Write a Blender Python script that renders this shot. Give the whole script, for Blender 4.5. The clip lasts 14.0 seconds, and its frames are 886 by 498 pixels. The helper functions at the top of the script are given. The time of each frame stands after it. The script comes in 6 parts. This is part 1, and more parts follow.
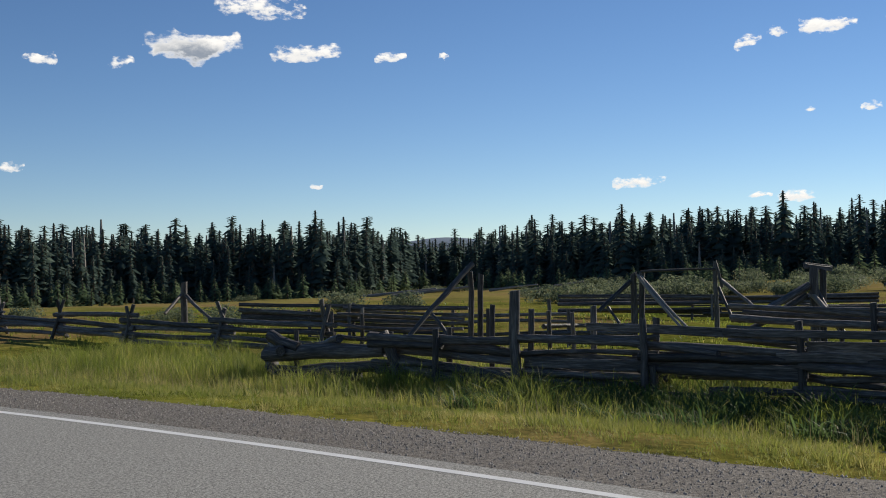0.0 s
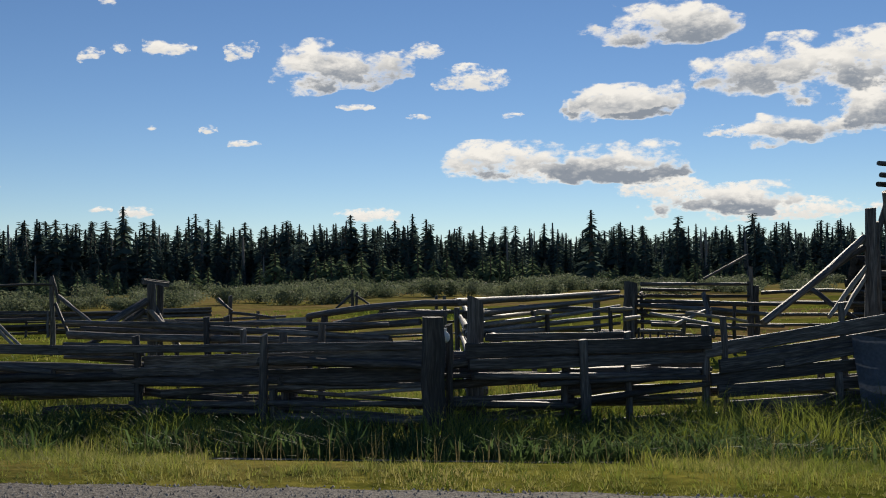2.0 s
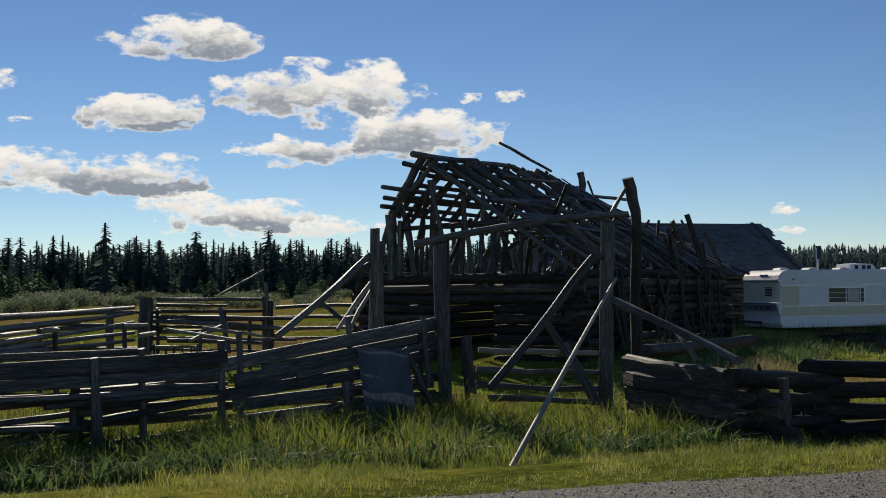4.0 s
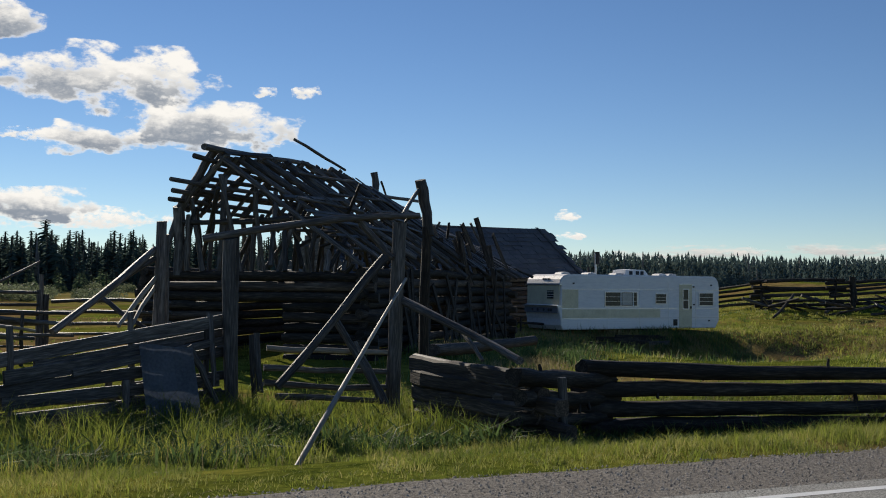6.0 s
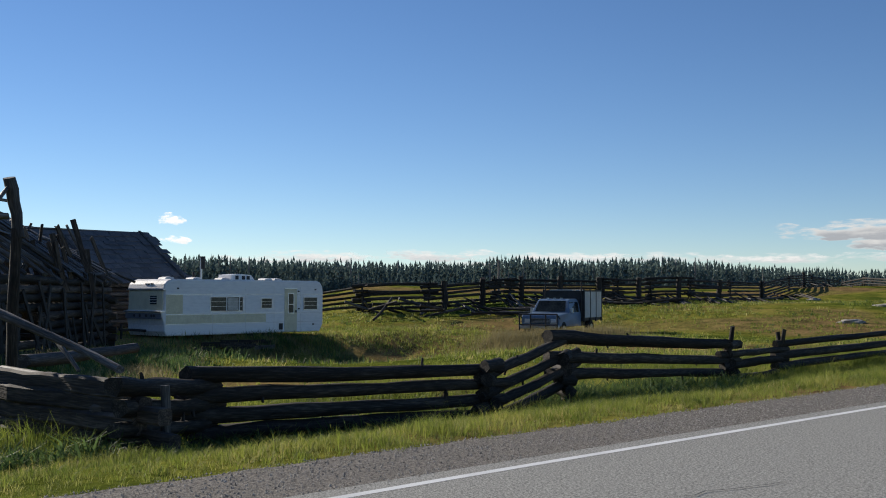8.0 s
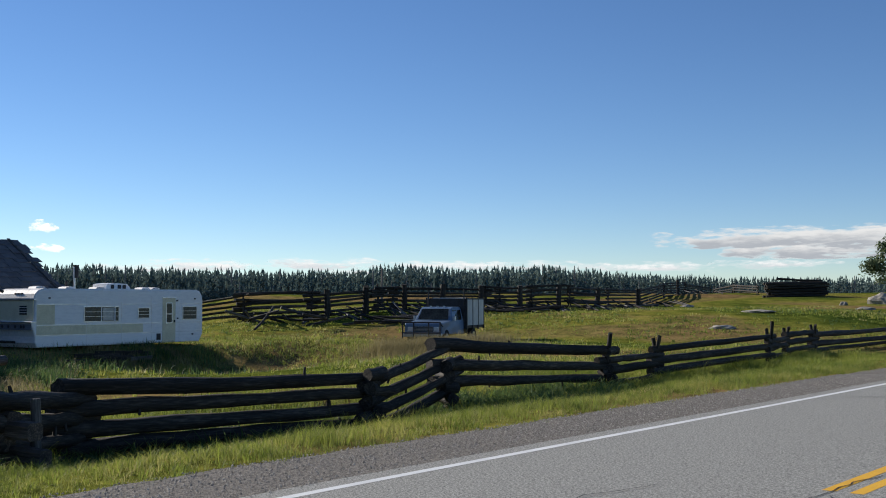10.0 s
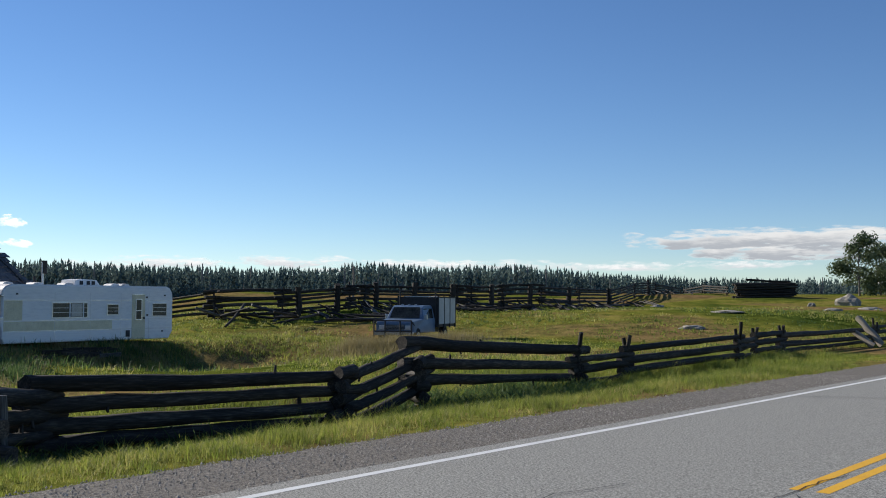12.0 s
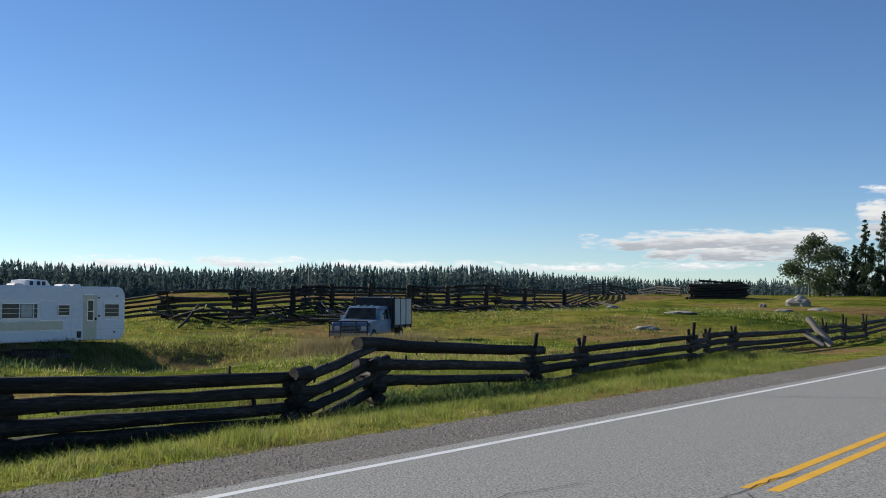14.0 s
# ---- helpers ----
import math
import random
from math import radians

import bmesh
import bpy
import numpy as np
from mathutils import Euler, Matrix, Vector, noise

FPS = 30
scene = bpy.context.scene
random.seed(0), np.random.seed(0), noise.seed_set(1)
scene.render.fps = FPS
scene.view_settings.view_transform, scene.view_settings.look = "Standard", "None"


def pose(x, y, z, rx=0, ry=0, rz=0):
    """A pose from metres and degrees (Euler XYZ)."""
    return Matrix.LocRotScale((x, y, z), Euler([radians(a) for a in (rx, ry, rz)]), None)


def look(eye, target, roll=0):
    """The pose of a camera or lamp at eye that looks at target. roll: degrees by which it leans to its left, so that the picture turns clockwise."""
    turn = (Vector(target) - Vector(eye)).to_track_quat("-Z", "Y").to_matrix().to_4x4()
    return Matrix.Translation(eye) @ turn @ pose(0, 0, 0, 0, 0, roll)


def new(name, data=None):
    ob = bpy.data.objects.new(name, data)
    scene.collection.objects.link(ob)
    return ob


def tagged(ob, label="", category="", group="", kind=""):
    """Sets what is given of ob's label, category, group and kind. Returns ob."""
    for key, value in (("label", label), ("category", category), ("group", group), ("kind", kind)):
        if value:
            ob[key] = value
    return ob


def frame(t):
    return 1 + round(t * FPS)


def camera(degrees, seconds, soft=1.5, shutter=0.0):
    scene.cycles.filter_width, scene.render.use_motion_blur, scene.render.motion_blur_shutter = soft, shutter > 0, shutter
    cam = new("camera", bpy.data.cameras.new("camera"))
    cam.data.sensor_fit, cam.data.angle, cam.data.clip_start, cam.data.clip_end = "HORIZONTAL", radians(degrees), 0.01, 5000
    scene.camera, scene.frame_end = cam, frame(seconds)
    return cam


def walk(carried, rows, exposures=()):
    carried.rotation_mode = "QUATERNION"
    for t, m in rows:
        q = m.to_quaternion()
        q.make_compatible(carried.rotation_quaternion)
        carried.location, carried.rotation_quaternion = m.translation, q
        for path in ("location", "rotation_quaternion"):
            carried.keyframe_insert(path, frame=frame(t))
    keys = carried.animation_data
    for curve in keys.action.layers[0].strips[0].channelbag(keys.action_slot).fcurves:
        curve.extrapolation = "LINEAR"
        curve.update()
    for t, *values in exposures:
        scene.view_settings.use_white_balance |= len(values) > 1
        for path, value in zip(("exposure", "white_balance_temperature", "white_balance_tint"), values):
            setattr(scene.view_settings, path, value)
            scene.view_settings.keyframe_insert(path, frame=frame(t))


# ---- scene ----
cam = camera(45.77, 14.0, 1.0)
EYE = (0.0, 0.0, 1.45)
# seconds, yaw to the left of +y, pitch up, roll
TURNS = [
    (0, 0.11, 1.18, -0.98),
    (0.5, -8.73, 1.25, -0.89),
    (1, -16.99, 1.27, -0.77),
    (1.5, -26.01, 1.35, -0.73),
    (2, -34.85, 1.53, -0.63),
    (2.5, -43.7, 1.85, -0.46),
    (3, -51.68, 2.18, -0.2),
    (3.5, -57.44, 2.35, -0.09),
    (3.7, -58.96, 2.24, -0.37),
    (5.8, -70.25, 1.99, 0.56),
    (6, -72.09, 2, 0.56),
    (6.5, -76.84, 2.11, 0.52),
    (7, -82.76, 2.22, 0.37),
    (7.5, -88.55, 2.29, 0.16),
    (8, -93.35, 2.39, 0.16),
    (8.5, -96.28, 2.53, 0.13),
    (9, -97.99, 2.66, 0.21),
    (9.2, -98.6, 2.71, 0.19),
    (11.3, -100.28, 2.84, 0),
    (11.5, -100.41, 2.73, 0.26),
    (12, -101.25, 2.77, 0.28),
    (12.5, -103.14, 2.83, 0.4),
    (13, -105.24, 2.88, 0.45),
    (13.5, -105.85, 2.9, 0.44),
    (14, -103.65, 2.82, 0.3),
]


def aimed(yaw, pitch, roll):
    """The pose of a camera at the window of the parked car, turned by these degrees."""
    a, b = radians(yaw), radians(pitch)
    way = Vector((-math.sin(a) * math.cos(b), math.cos(a) * math.cos(b), math.sin(b)))
    return look(EYE, Vector(EYE) + way, roll)


walk(cam, [(t, aimed(a, b, c)) for t, a, b, c in TURNS],
     [(0, 0.12, 6800, 10), (1, -0.02, 6900, 10), (2, -0.1, 7000, 10), (3.5, -0.1, 7000, 10), (6, 0.0, 6900, 10), (7.5, 0.19, 6700, 10), (9, 0.32, 6480, 10), (11.3, 0.37, 6440, 10), (14, 0.4, 6420, 10)])

# ---- light ----
SUN_AZ, SUN_EL = 45.0, 25.0  # degrees right of +y, degrees up
world = bpy.data.worlds.new("world")
scene.world = world
world.use_nodes = True
wt = world.node_tree
sky = wt.nodes.new("ShaderNodeTexSky")
sky.sky_type = "NISHITA"
sky.sun_disc = False
sky.sun_elevation, sky.sun_rotation = radians(SUN_EL), radians(SUN_AZ)
sky.altitude, sky.air_density, sky.dust_density, sky.ozone_density = 1200, 0.9, 0.0, 3.5
rich = wt.nodes.new("ShaderNodeHueSaturation")
rich.inputs["Hue"].default_value = 0.505
rich.inputs["Saturation"].default_value = 1.11
wt.links.new(sky.outputs[0], rich.inputs["Color"])
wt.links.new(rich.outputs[0], wt.nodes["Background"].inputs[0])
wt.nodes["Background"].inputs[1].default_value = 0.088
sun_data = bpy.data.lights.new("sun", "SUN")
sun_data.energy, sun_data.angle, sun_data.color = 4.6, radians(0.6), (1.0, 0.93, 0.82)
sun = new("sun", sun_data)
_a, _e = radians(SUN_AZ), radians(SUN_EL)
sun.matrix_world = look((math.sin(_a) * 50, math.cos(_a) * 50, 40 * math.tan(_e) + 20), (0, 0, 0))
sun.rotation_euler = (Vector((-math.sin(_a) * math.cos(_e), -math.cos(_a) * math.cos(_e), -math.sin(_e)))).to_track_quat("-Z", "Y").to_euler()

# ---- materials ----
def surf(name, dark, light, scale=4.0, rough=0.8, bump=0.3, fine=40.0, metal=0.0, spread=0.15, stretch=(1, 1, 1), stain=None, spec=0.3, coords="Object", depth=0.02, trans=0.0, lo=0.33, hi=0.67):
    """A surface with two scales of variation: broad patches and fine grain, with a tint of its own for each object."""
    m = bpy.data.materials.new(name)
    m.use_nodes = True
    nt = m.node_tree
    n, l = nt.nodes, nt.links
    b = n["Principled BSDF"]
    co = n.new("ShaderNodeTexCoord")
    mp = n.new("ShaderNodeMapping")
    mp.inputs["Scale"].default_value = stretch
    if coords == "grain":
        along = n.new("ShaderNodeAttribute")
        along.attribute_name = "grain"
        l.new(along.outputs["Vector"], mp.inputs[0])
    else:
        l.new(co.outputs[coords], mp.inputs[0])
    rnd = n.new("ShaderNodeObjectInfo")
    sh = n.new("ShaderNodeVectorMath")
    sh.operation = "ADD"
    mu = n.new("ShaderNodeMath")
    mu.operation = "MULTIPLY"
    mu.inputs[1].default_value = 37.0
    l.new(rnd.outputs["Random"], mu.inputs[0])
    l.new(mp.outputs[0], sh.inputs[0])
    l.new(mu.outputs[0], sh.inputs[1])
    a = n.new("ShaderNodeTexNoise")
    a.inputs["Scale"].default_value, a.inputs["Detail"].default_value = scale, 5
    f = n.new("ShaderNodeTexNoise")
    f.inputs["Scale"].default_value, f.inputs["Detail"].default_value = fine, 4
    l.new(sh.outputs[0], a.inputs["Vector"])
    l.new(sh.outputs[0], f.inputs["Vector"])
    mix = n.new("ShaderNodeMath")
    mix.operation = "MULTIPLY_ADD"
    mix.inputs[1].default_value = 0.55
    l.new(f.outputs[0], mix.inputs[0])
    half = n.new("ShaderNodeMath")
    half.operation = "MULTIPLY"
    half.inputs[1].default_value = 0.45
    l.new(a.outputs[0], half.inputs[0])
    l.new(half.outputs[0], mix.inputs[2])
    ramp = n.new("ShaderNodeValToRGB")
    ramp.color_ramp.elements[0].position, ramp.color_ramp.elements[1].position = lo, hi
    ramp.color_ramp.elements[0].color, ramp.color_ramp.elements[1].color = (*dark, 1), (*light, 1)
    if stain:
        e = ramp.color_ramp.elements.new(0.5)
        e.color = (*stain, 1)
    l.new(mix.outputs[0], ramp.inputs[0])
    hsv = n.new("ShaderNodeHueSaturation")
    mr = n.new("ShaderNodeMapRange")
    mr.inputs[3].default_value, mr.inputs[4].default_value = 1 - spread, 1 + spread
    l.new(rnd.outputs["Random"], mr.inputs[0])
    l.new(mr.outputs[0], hsv.inputs["Value"])
    l.new(ramp.outputs[0], hsv.inputs["Color"])
    l.new(hsv.outputs[0], b.inputs["Base Color"])
    rr = n.new("ShaderNodeMapRange")
    rr.inputs[3].default_value, rr.inputs[4].default_value = max(rough - 0.12, 0.02), min(rough + 0.12, 1)
    l.new(f.outputs[0], rr.inputs[0])
    l.new(rr.outputs[0], b.inputs["Roughness"])
    b.inputs["Metallic"].default_value = metal
    b.inputs["Specular IOR Level"].default_value = spec
    if bump:
        bp = n.new("ShaderNodeBump")
        bp.inputs["Strength"].default_value, bp.inputs["Distance"].default_value = bump, depth
        l.new(mix.outputs[0], bp.inputs["Height"])
        l.new(bp.outputs[0], b.inputs["Normal"])
    if trans:
        out = n["Material Output"]
        tr = n.new("ShaderNodeBsdfTranslucent")
        l.new(hsv.outputs[0], tr.inputs[0])
        mx = n.new("ShaderNodeMixShader")
        mx.inputs[0].default_value = trans
        l.new(b.outputs[0], mx.inputs[1])
        l.new(tr.outputs[0], mx.inputs[2])
        l.new(mx.outputs[0], out.inputs[0])
    return m


def blades(name, low, high, trans=0.45, dry=None, patch=0.35, spec=0.25):
    """Leaf or grass: each island has a tint of its own, broad patches run over the ground, light shines through."""
    m = bpy.data.materials.new(name)
    m.use_nodes = True
    nt = m.node_tree
    n, l = nt.nodes, nt.links
    b, out = n["Principled BSDF"], n["Material Output"]
    geo = n.new("ShaderNodeNewGeometry")
    nz = n.new("ShaderNodeTexNoise")
    nz.inputs["Scale"].default_value, nz.inputs["Detail"].default_value = patch, 4
    l.new(geo.outputs["Position"], nz.inputs["Vector"])
    ad = n.new("ShaderNodeMath")
    ad.operation = "MULTIPLY_ADD"
    ad.inputs[1].default_value = 0.35
    l.new(geo.outputs["Random Per Island"], ad.inputs[0])
    sc = n.new("ShaderNodeMapRange")
    sc.inputs[1].default_value, sc.inputs[2].default_value = 0.36, 0.64
    sc.inputs[3].default_value, sc.inputs[4].default_value = 0.0, 0.65
    l.new(nz.outputs[0], sc.inputs[0])
    l.new(sc.outputs[0], ad.inputs[2])
    ramp = n.new("ShaderNodeValToRGB")
    ramp.color_ramp.elements[0].color, ramp.color_ramp.elements[1].color = (*low, 1), (*high, 1)
    if dry:
        ramp.color_ramp.elements[1].position = 0.7
        e = ramp.color_ramp.elements.new(1.0)
        e.color = (*dry, 1)
    l.new(ad.outputs[0], ramp.inputs[0])
    l.new(ramp.outputs[0], b.inputs["Base Color"])
    b.inputs["Roughness"].default_value = 0.6
    b.inputs["Specular IOR Level"].default_value = spec
    tr = n.new("ShaderNodeBsdfTranslucent")
    l.new(ramp.outputs[0], tr.inputs[0])
    mx = n.new("ShaderNodeMixShader")
    mx.inputs[0].default_value = trans
    l.new(b.outputs[0], mx.inputs[1])
    l.new(tr.outputs[0], mx.inputs[2])
    l.new(mx.outputs[0], out.inputs[0])
    return m


M_ASPHALT = surf("asphalt", (0.1, 0.098, 0.088), (0.46, 0.45, 0.4), 45, 0.88, 0.8, 110, spread=0, depth=0.005, lo=0.4, hi=0.61)
M_GRAVEL = surf("gravel", (0.05, 0.045, 0.038), (0.31, 0.28, 0.24), 28, 0.95, 1.0, 75, spread=0, depth=0.012, lo=0.4, hi=0.61, spec=0.1)
M_DIRT = surf("pale_dry_dirt", (0.14, 0.125, 0.1), (0.34, 0.31, 0.265), 4, 0.95, 0.5, 60, spread=0, depth=0.01)
M_WHITE_LINE = surf("white_road_paint", (0.6, 0.6, 0.58), (0.84, 0.84, 0.81), 3, 0.7, 0.0, 90, spread=0)
M_YELLOW_LINE = surf("yellow_road_paint", (0.68, 0.34, 0.02), (0.88, 0.5, 0.03), 3, 0.6, 0.2, 90, spread=0)
M_DARKLOG = surf("dark_weathered_log", (0.01, 0.009, 0.008), (0.1, 0.082, 0.065), 10, 0.75, 1.0, 55, spread=0.35, stain=(0.032, 0.027, 0.022), spec=0.2, coords="grain")
M_WOOD = surf("weathered_grey_wood", (0.02, 0.018, 0.017), (0.2, 0.182, 0.165), 9, 0.62, 1.0, 50, spread=0.45, spec=0.32, stain=(0.075, 0.068, 0.062), coords="grain")
M_PALE = surf("peeled_pale_wood", (0.15, 0.13, 0.105), (0.36, 0.315, 0.25), 9, 0.62, 0.5, 50, spread=0.15, spec=0.3, coords="grain")
M_BROWN = surf("brown_rotting_wood", (0.016, 0.012, 0.01), (0.16, 0.125, 0.095), 9, 0.8, 1.0, 42, spread=0.35, stain=(0.06, 0.046, 0.036), coords="grain")
M_SHINGLE = surf("grey_shakes", (0.065, 0.067, 0.075), (0.15, 0.15, 0.155), 1.2, 0.8, 0.6, 20, spread=0.14)
M_GRASS = blades("grass_blades", (0.08, 0.125, 0.022), (0.27, 0.315, 0.055), 0.55, (0.45, 0.39, 0.12), patch=0.5)
M_DRYGRASS = blades("dry_grass", (0.15, 0.19, 0.045), (0.38, 0.37, 0.105), 0.5, (0.56, 0.45, 0.2), patch=0.7)
M_STEM = blades("brown_seed_stems", (0.18, 0.155, 0.07), (0.37, 0.31, 0.15), 0.4, patch=0.7)
M_WEED = blades("weed_leaves", (0.04, 0.08, 0.026), (0.14, 0.21, 0.07), 0.5, patch=1.2, spec=0.2)
M_NEEDLE = blades("conifer_needles", (0.06, 0.095, 0.085), (0.145, 0.2, 0.165), 0.55, spec=0.0, patch=0.12)
M_YOUNG = blades("young_conifer_needles", (0.09, 0.14, 0.08), (0.2, 0.26, 0.14), 0.55, spec=0.0, patch=0.2)
M_SPRUCE = blades("spruce_needles", (0.045, 0.068, 0.04), (0.1, 0.13, 0.07), 0.35, spec=0.06)
# the far needles carry distance haze in their colour: paler and bluer
M_HAZYNEEDLE = blades("haze_tinted_conifers", (0.085, 0.128, 0.122), (0.15, 0.2, 0.178), 0.3, spec=0.0, patch=0.03)
M_WILLOW = blades("willow_leaves", (0.09, 0.12, 0.065), (0.26, 0.29, 0.17), 0.45, spec=0.06)
M_BIRCH = blades("poplar_leaves", (0.075, 0.11, 0.055), (0.165, 0.2, 0.1), 0.4)
M_BARK = surf("bark", (0.04, 0.034, 0.028), (0.13, 0.11, 0.09), 2, 0.9, 0.6, 15)
M_SNAG = surf("dead_grey_wood", (0.12, 0.11, 0.1), (0.25, 0.23, 0.21), 2, 0.85, 0.4, 15)


# ---- kit ----
rng = np.random.default_rng(7)


def thing(name, at=(0, 0, 0), turn=0.0, **tags):
    ob = new(name)
    ob.matrix_basis = pose(*at, 0, 0, turn)
    return tagged(ob, **tags)


def linked(name, me, parent=None, label=""):
    ob = new(name, me)
    ob.parent = parent
    return tagged(ob, label=label)


def part(name, bm, material, parent, label="", smooth=False):
    me = bpy.data.meshes.new(name)
    bm.to_mesh(me)
    bm.free()
    me.materials.append(material)
    if smooth:
        me.polygons.foreach_set("use_smooth", [True] * len(me.polygons))
    return linked(name, me, parent, label)


def mesh_of(name, verts, faces, material, smooth=False):
    me = bpy.data.meshes.new(name)
    me.from_pydata([tuple(v) for v in verts], [], [tuple(f) for f in faces])
    me.materials.append(material)
    if smooth:
        me.polygons.foreach_set("use_smooth", [True] * len(me.polygons))
    return me


def tri_mesh(name, verts, material):
    """A mesh of loose triangles from an array of n x 3 corners."""
    v = np.asarray(verts, np.float32).reshape(-1, 3)
    me = bpy.data.meshes.new(name)
    n = len(v) // 3
    me.vertices.add(len(v))
    me.vertices.foreach_set("co", v.ravel())
    me.loops.add(len(v))
    me.loops.foreach_set("vertex_index", np.arange(len(v), dtype=np.int32))
    me.polygons.add(n)
    me.polygons.foreach_set("loop_start", np.arange(0, len(v), 3, dtype=np.int32))
    me.update(calc_edges=True)
    me.materials.append(material)
    return me


def indexed_mesh(name, verts, tris, material):
    """A mesh of triangles that share corners, so that each leaf or blade stays an island."""
    v = np.asarray(verts, np.float32).reshape(-1, 3)
    f = np.asarray(tris, np.int32).reshape(-1, 3)
    me = bpy.data.meshes.new(name)
    me.vertices.add(len(v))
    me.vertices.foreach_set("co", v.ravel())
    me.loops.add(f.size)
    me.loops.foreach_set("vertex_index", f.ravel())
    me.polygons.add(len(f))
    me.polygons.foreach_set("loop_start", np.arange(0, f.size, 3, dtype=np.int32))
    me.update(calc_edges=True)
    me.materials.append(material)
    return me


def set_grain(me, rows):
    """Keep for each corner its place along and across the wood, so that the grain runs lengthwise."""
    me.attributes.new("grain", "FLOAT_VECTOR", "POINT").data.foreach_set("vector", np.asarray(rows, np.float32).ravel())
    return me


def log_mesh(a, b, r0, r1=None, sides=8, bend=0.02, rough=0.08, material=None, rings=6, flat=1.0):
    """A tapered, slightly bowed log from a to b with uneven skin and cut ends. flat below 1 hews it into a slab."""
    a, b = Vector(a), Vector(b)
    r1 = r0 if r1 is None else r1
    ax = (b - a)
    ln = ax.length
    ax.normalize()
    side = ax.cross(Vector((0, 0, 1)))
    if side.length < 0.05:
        side = ax.cross(Vector((0, 1, 0)))
    side.normalize()
    up = side.cross(ax)
    bx, bz = rng.normal(0, bend * min(ln, 4.0) * (1.0 if ln < 6 else 0.4), 2) if bend else (0, 0)
    ph = rng.uniform(0, 6.3)
    lump = rng.normal(0, rough, (rings, sides))
    ring_off = rng.normal(0, (0.1 if rings < 8 else 0.045) * r0, (rings, 2))
    vs, fs, gr = [], [], []
    for i in range(rings):
        u = i / (rings - 1)
        bow = 4 * u * (1 - u)
        c = a.lerp(b, u) + side * (bx * bow * 0.5 + ring_off[i][0]) + up * (bz * bow * 0.5 + ring_off[i][1])
        r = r0 + (r1 - r0) * u
        tilt = 0.0 if 0 < i < rings - 1 else rng.normal(0, 0.25)
        for k in range(sides):
            w = ph + 2 * math.pi * k / sides
            rr = r * (1 + lump[i][k])
            vs.append(c + side * (math.cos(w) * rr * flat) + up * (math.sin(w) * rr) + ax * (tilt * math.cos(w) * r))
            gr.append((u * ln * 0.1, math.cos(w) * r0, math.sin(w) * r0))
    for i in range(rings - 1):
        for k in range(sides):
            q = (k + 1) % sides
            fs.append((i * sides + k, i * sides + q, (i + 1) * sides + q, (i + 1) * sides + k))
    n = len(vs)
    vs += [v.copy() for v in vs[:sides]] + [v.copy() for v in vs[n - sides:]]
    gr += gr[:sides] + gr[n - sides:]
    fs.append(tuple(n + k for k in range(sides - 1, -1, -1)))
    fs.append(tuple(n + sides + k for k in range(sides)))
    me = set_grain(mesh_of("log", vs, fs, material or M_WOOD), gr)
    me.polygons.foreach_set("use_smooth", [True] * (len(fs) - 2) + [False] * 2)
    return me


def log(name, a, b, r0, r1=None, parent=None, material=None, label="", **kw):
    return linked(name, log_mesh(a, b, r0, r1, material=material, **kw), parent, label)


def plank_mesh(a, b, wide, thick, material=None, face=None, rings=4):
    """A sawn board from a to b; face is the way its broad side looks. Edges are worn and the board warps a little."""
    a, b = Vector(a), Vector(b)
    ax = (b - a).normalized()
    nrm = Vector(face) if face else ax.cross(Vector((0, 0, 1)))
    nrm = (nrm - ax * nrm.dot(ax))
    if nrm.length < 0.05:
        nrm = ax.cross(Vector((0, 1, 0)))
    nrm.normalize()
    up = nrm.cross(ax)
    vs, fs, gr = [], [], []
    ln = (b - a).length
    ch = min(wide, thick) * 0.18
    prof = [(-1, -1, 1, 0), (1, -1, -1, 0), (1, -1, 0, 1), (1, 1, 0, -1), (1, 1, -1, 0), (-1, 1, 1, 0), (-1, 1, 0, -1), (-1, -1, 0, 1)]
    for i in range(rings):
        u = i / (rings - 1)
        c = a.lerp(b, u) + nrm * rng.normal(0, thick * 0.12) + up * rng.normal(0, wide * 0.03)
        s = 1 + rng.normal(0, 0.03)
        for pu, pn, du, dn in prof:
            vs.append(c + up * (pu * wide / 2 * s + du * ch) + nrm * (pn * thick / 2 + dn * ch))
            gr.append((u * ln * 0.1, pu * wide / 2, pn * thick / 2))
    for i in range(rings - 1):
        for k in range(8):
            q = (k + 1) % 8
            fs.append((i * 8 + k, i * 8 + q, (i + 1) * 8 + q, (i + 1) * 8 + k))
    fs.append(tuple(range(7, -1, -1)))
    fs.append(tuple((rings - 1) * 8 + k for k in range(8)))
    return set_grain(mesh_of("plank", vs, fs, material or M_WOOD), gr)


def plank(name, a, b, wide, thick, parent=None, material=None, face=None, label=""):
    return linked(name, plank_mesh(a, b, wide, thick, material, face), parent, label)


def bm_box(bm, lo, hi, bevel=0.0):
    """A box between two corners added to bm, its edges rounded."""
    r = bmesh.ops.create_cube(bm, size=1.0)
    c = [(p + q) / 2 for p, q in zip(lo, hi)]
    s = [abs(q - p) for p, q in zip(lo, hi)]
    bmesh.ops.transform(bm, matrix=Matrix.Translation(c) @ Matrix.Diagonal((*s, 1)), verts=r["verts"])
    if bevel:
        es = list({e for v in r["verts"] for e in v.link_edges})
        bmesh.ops.bevel(bm, geom=es, offset=bevel, segments=2, affect="EDGES", profile=0.5)
    return bm


def box(name, lo, hi, material, parent, bevel=0.0, label=""):
    return part(name, bm_box(bmesh.new(), lo, hi, bevel), material, parent, label)


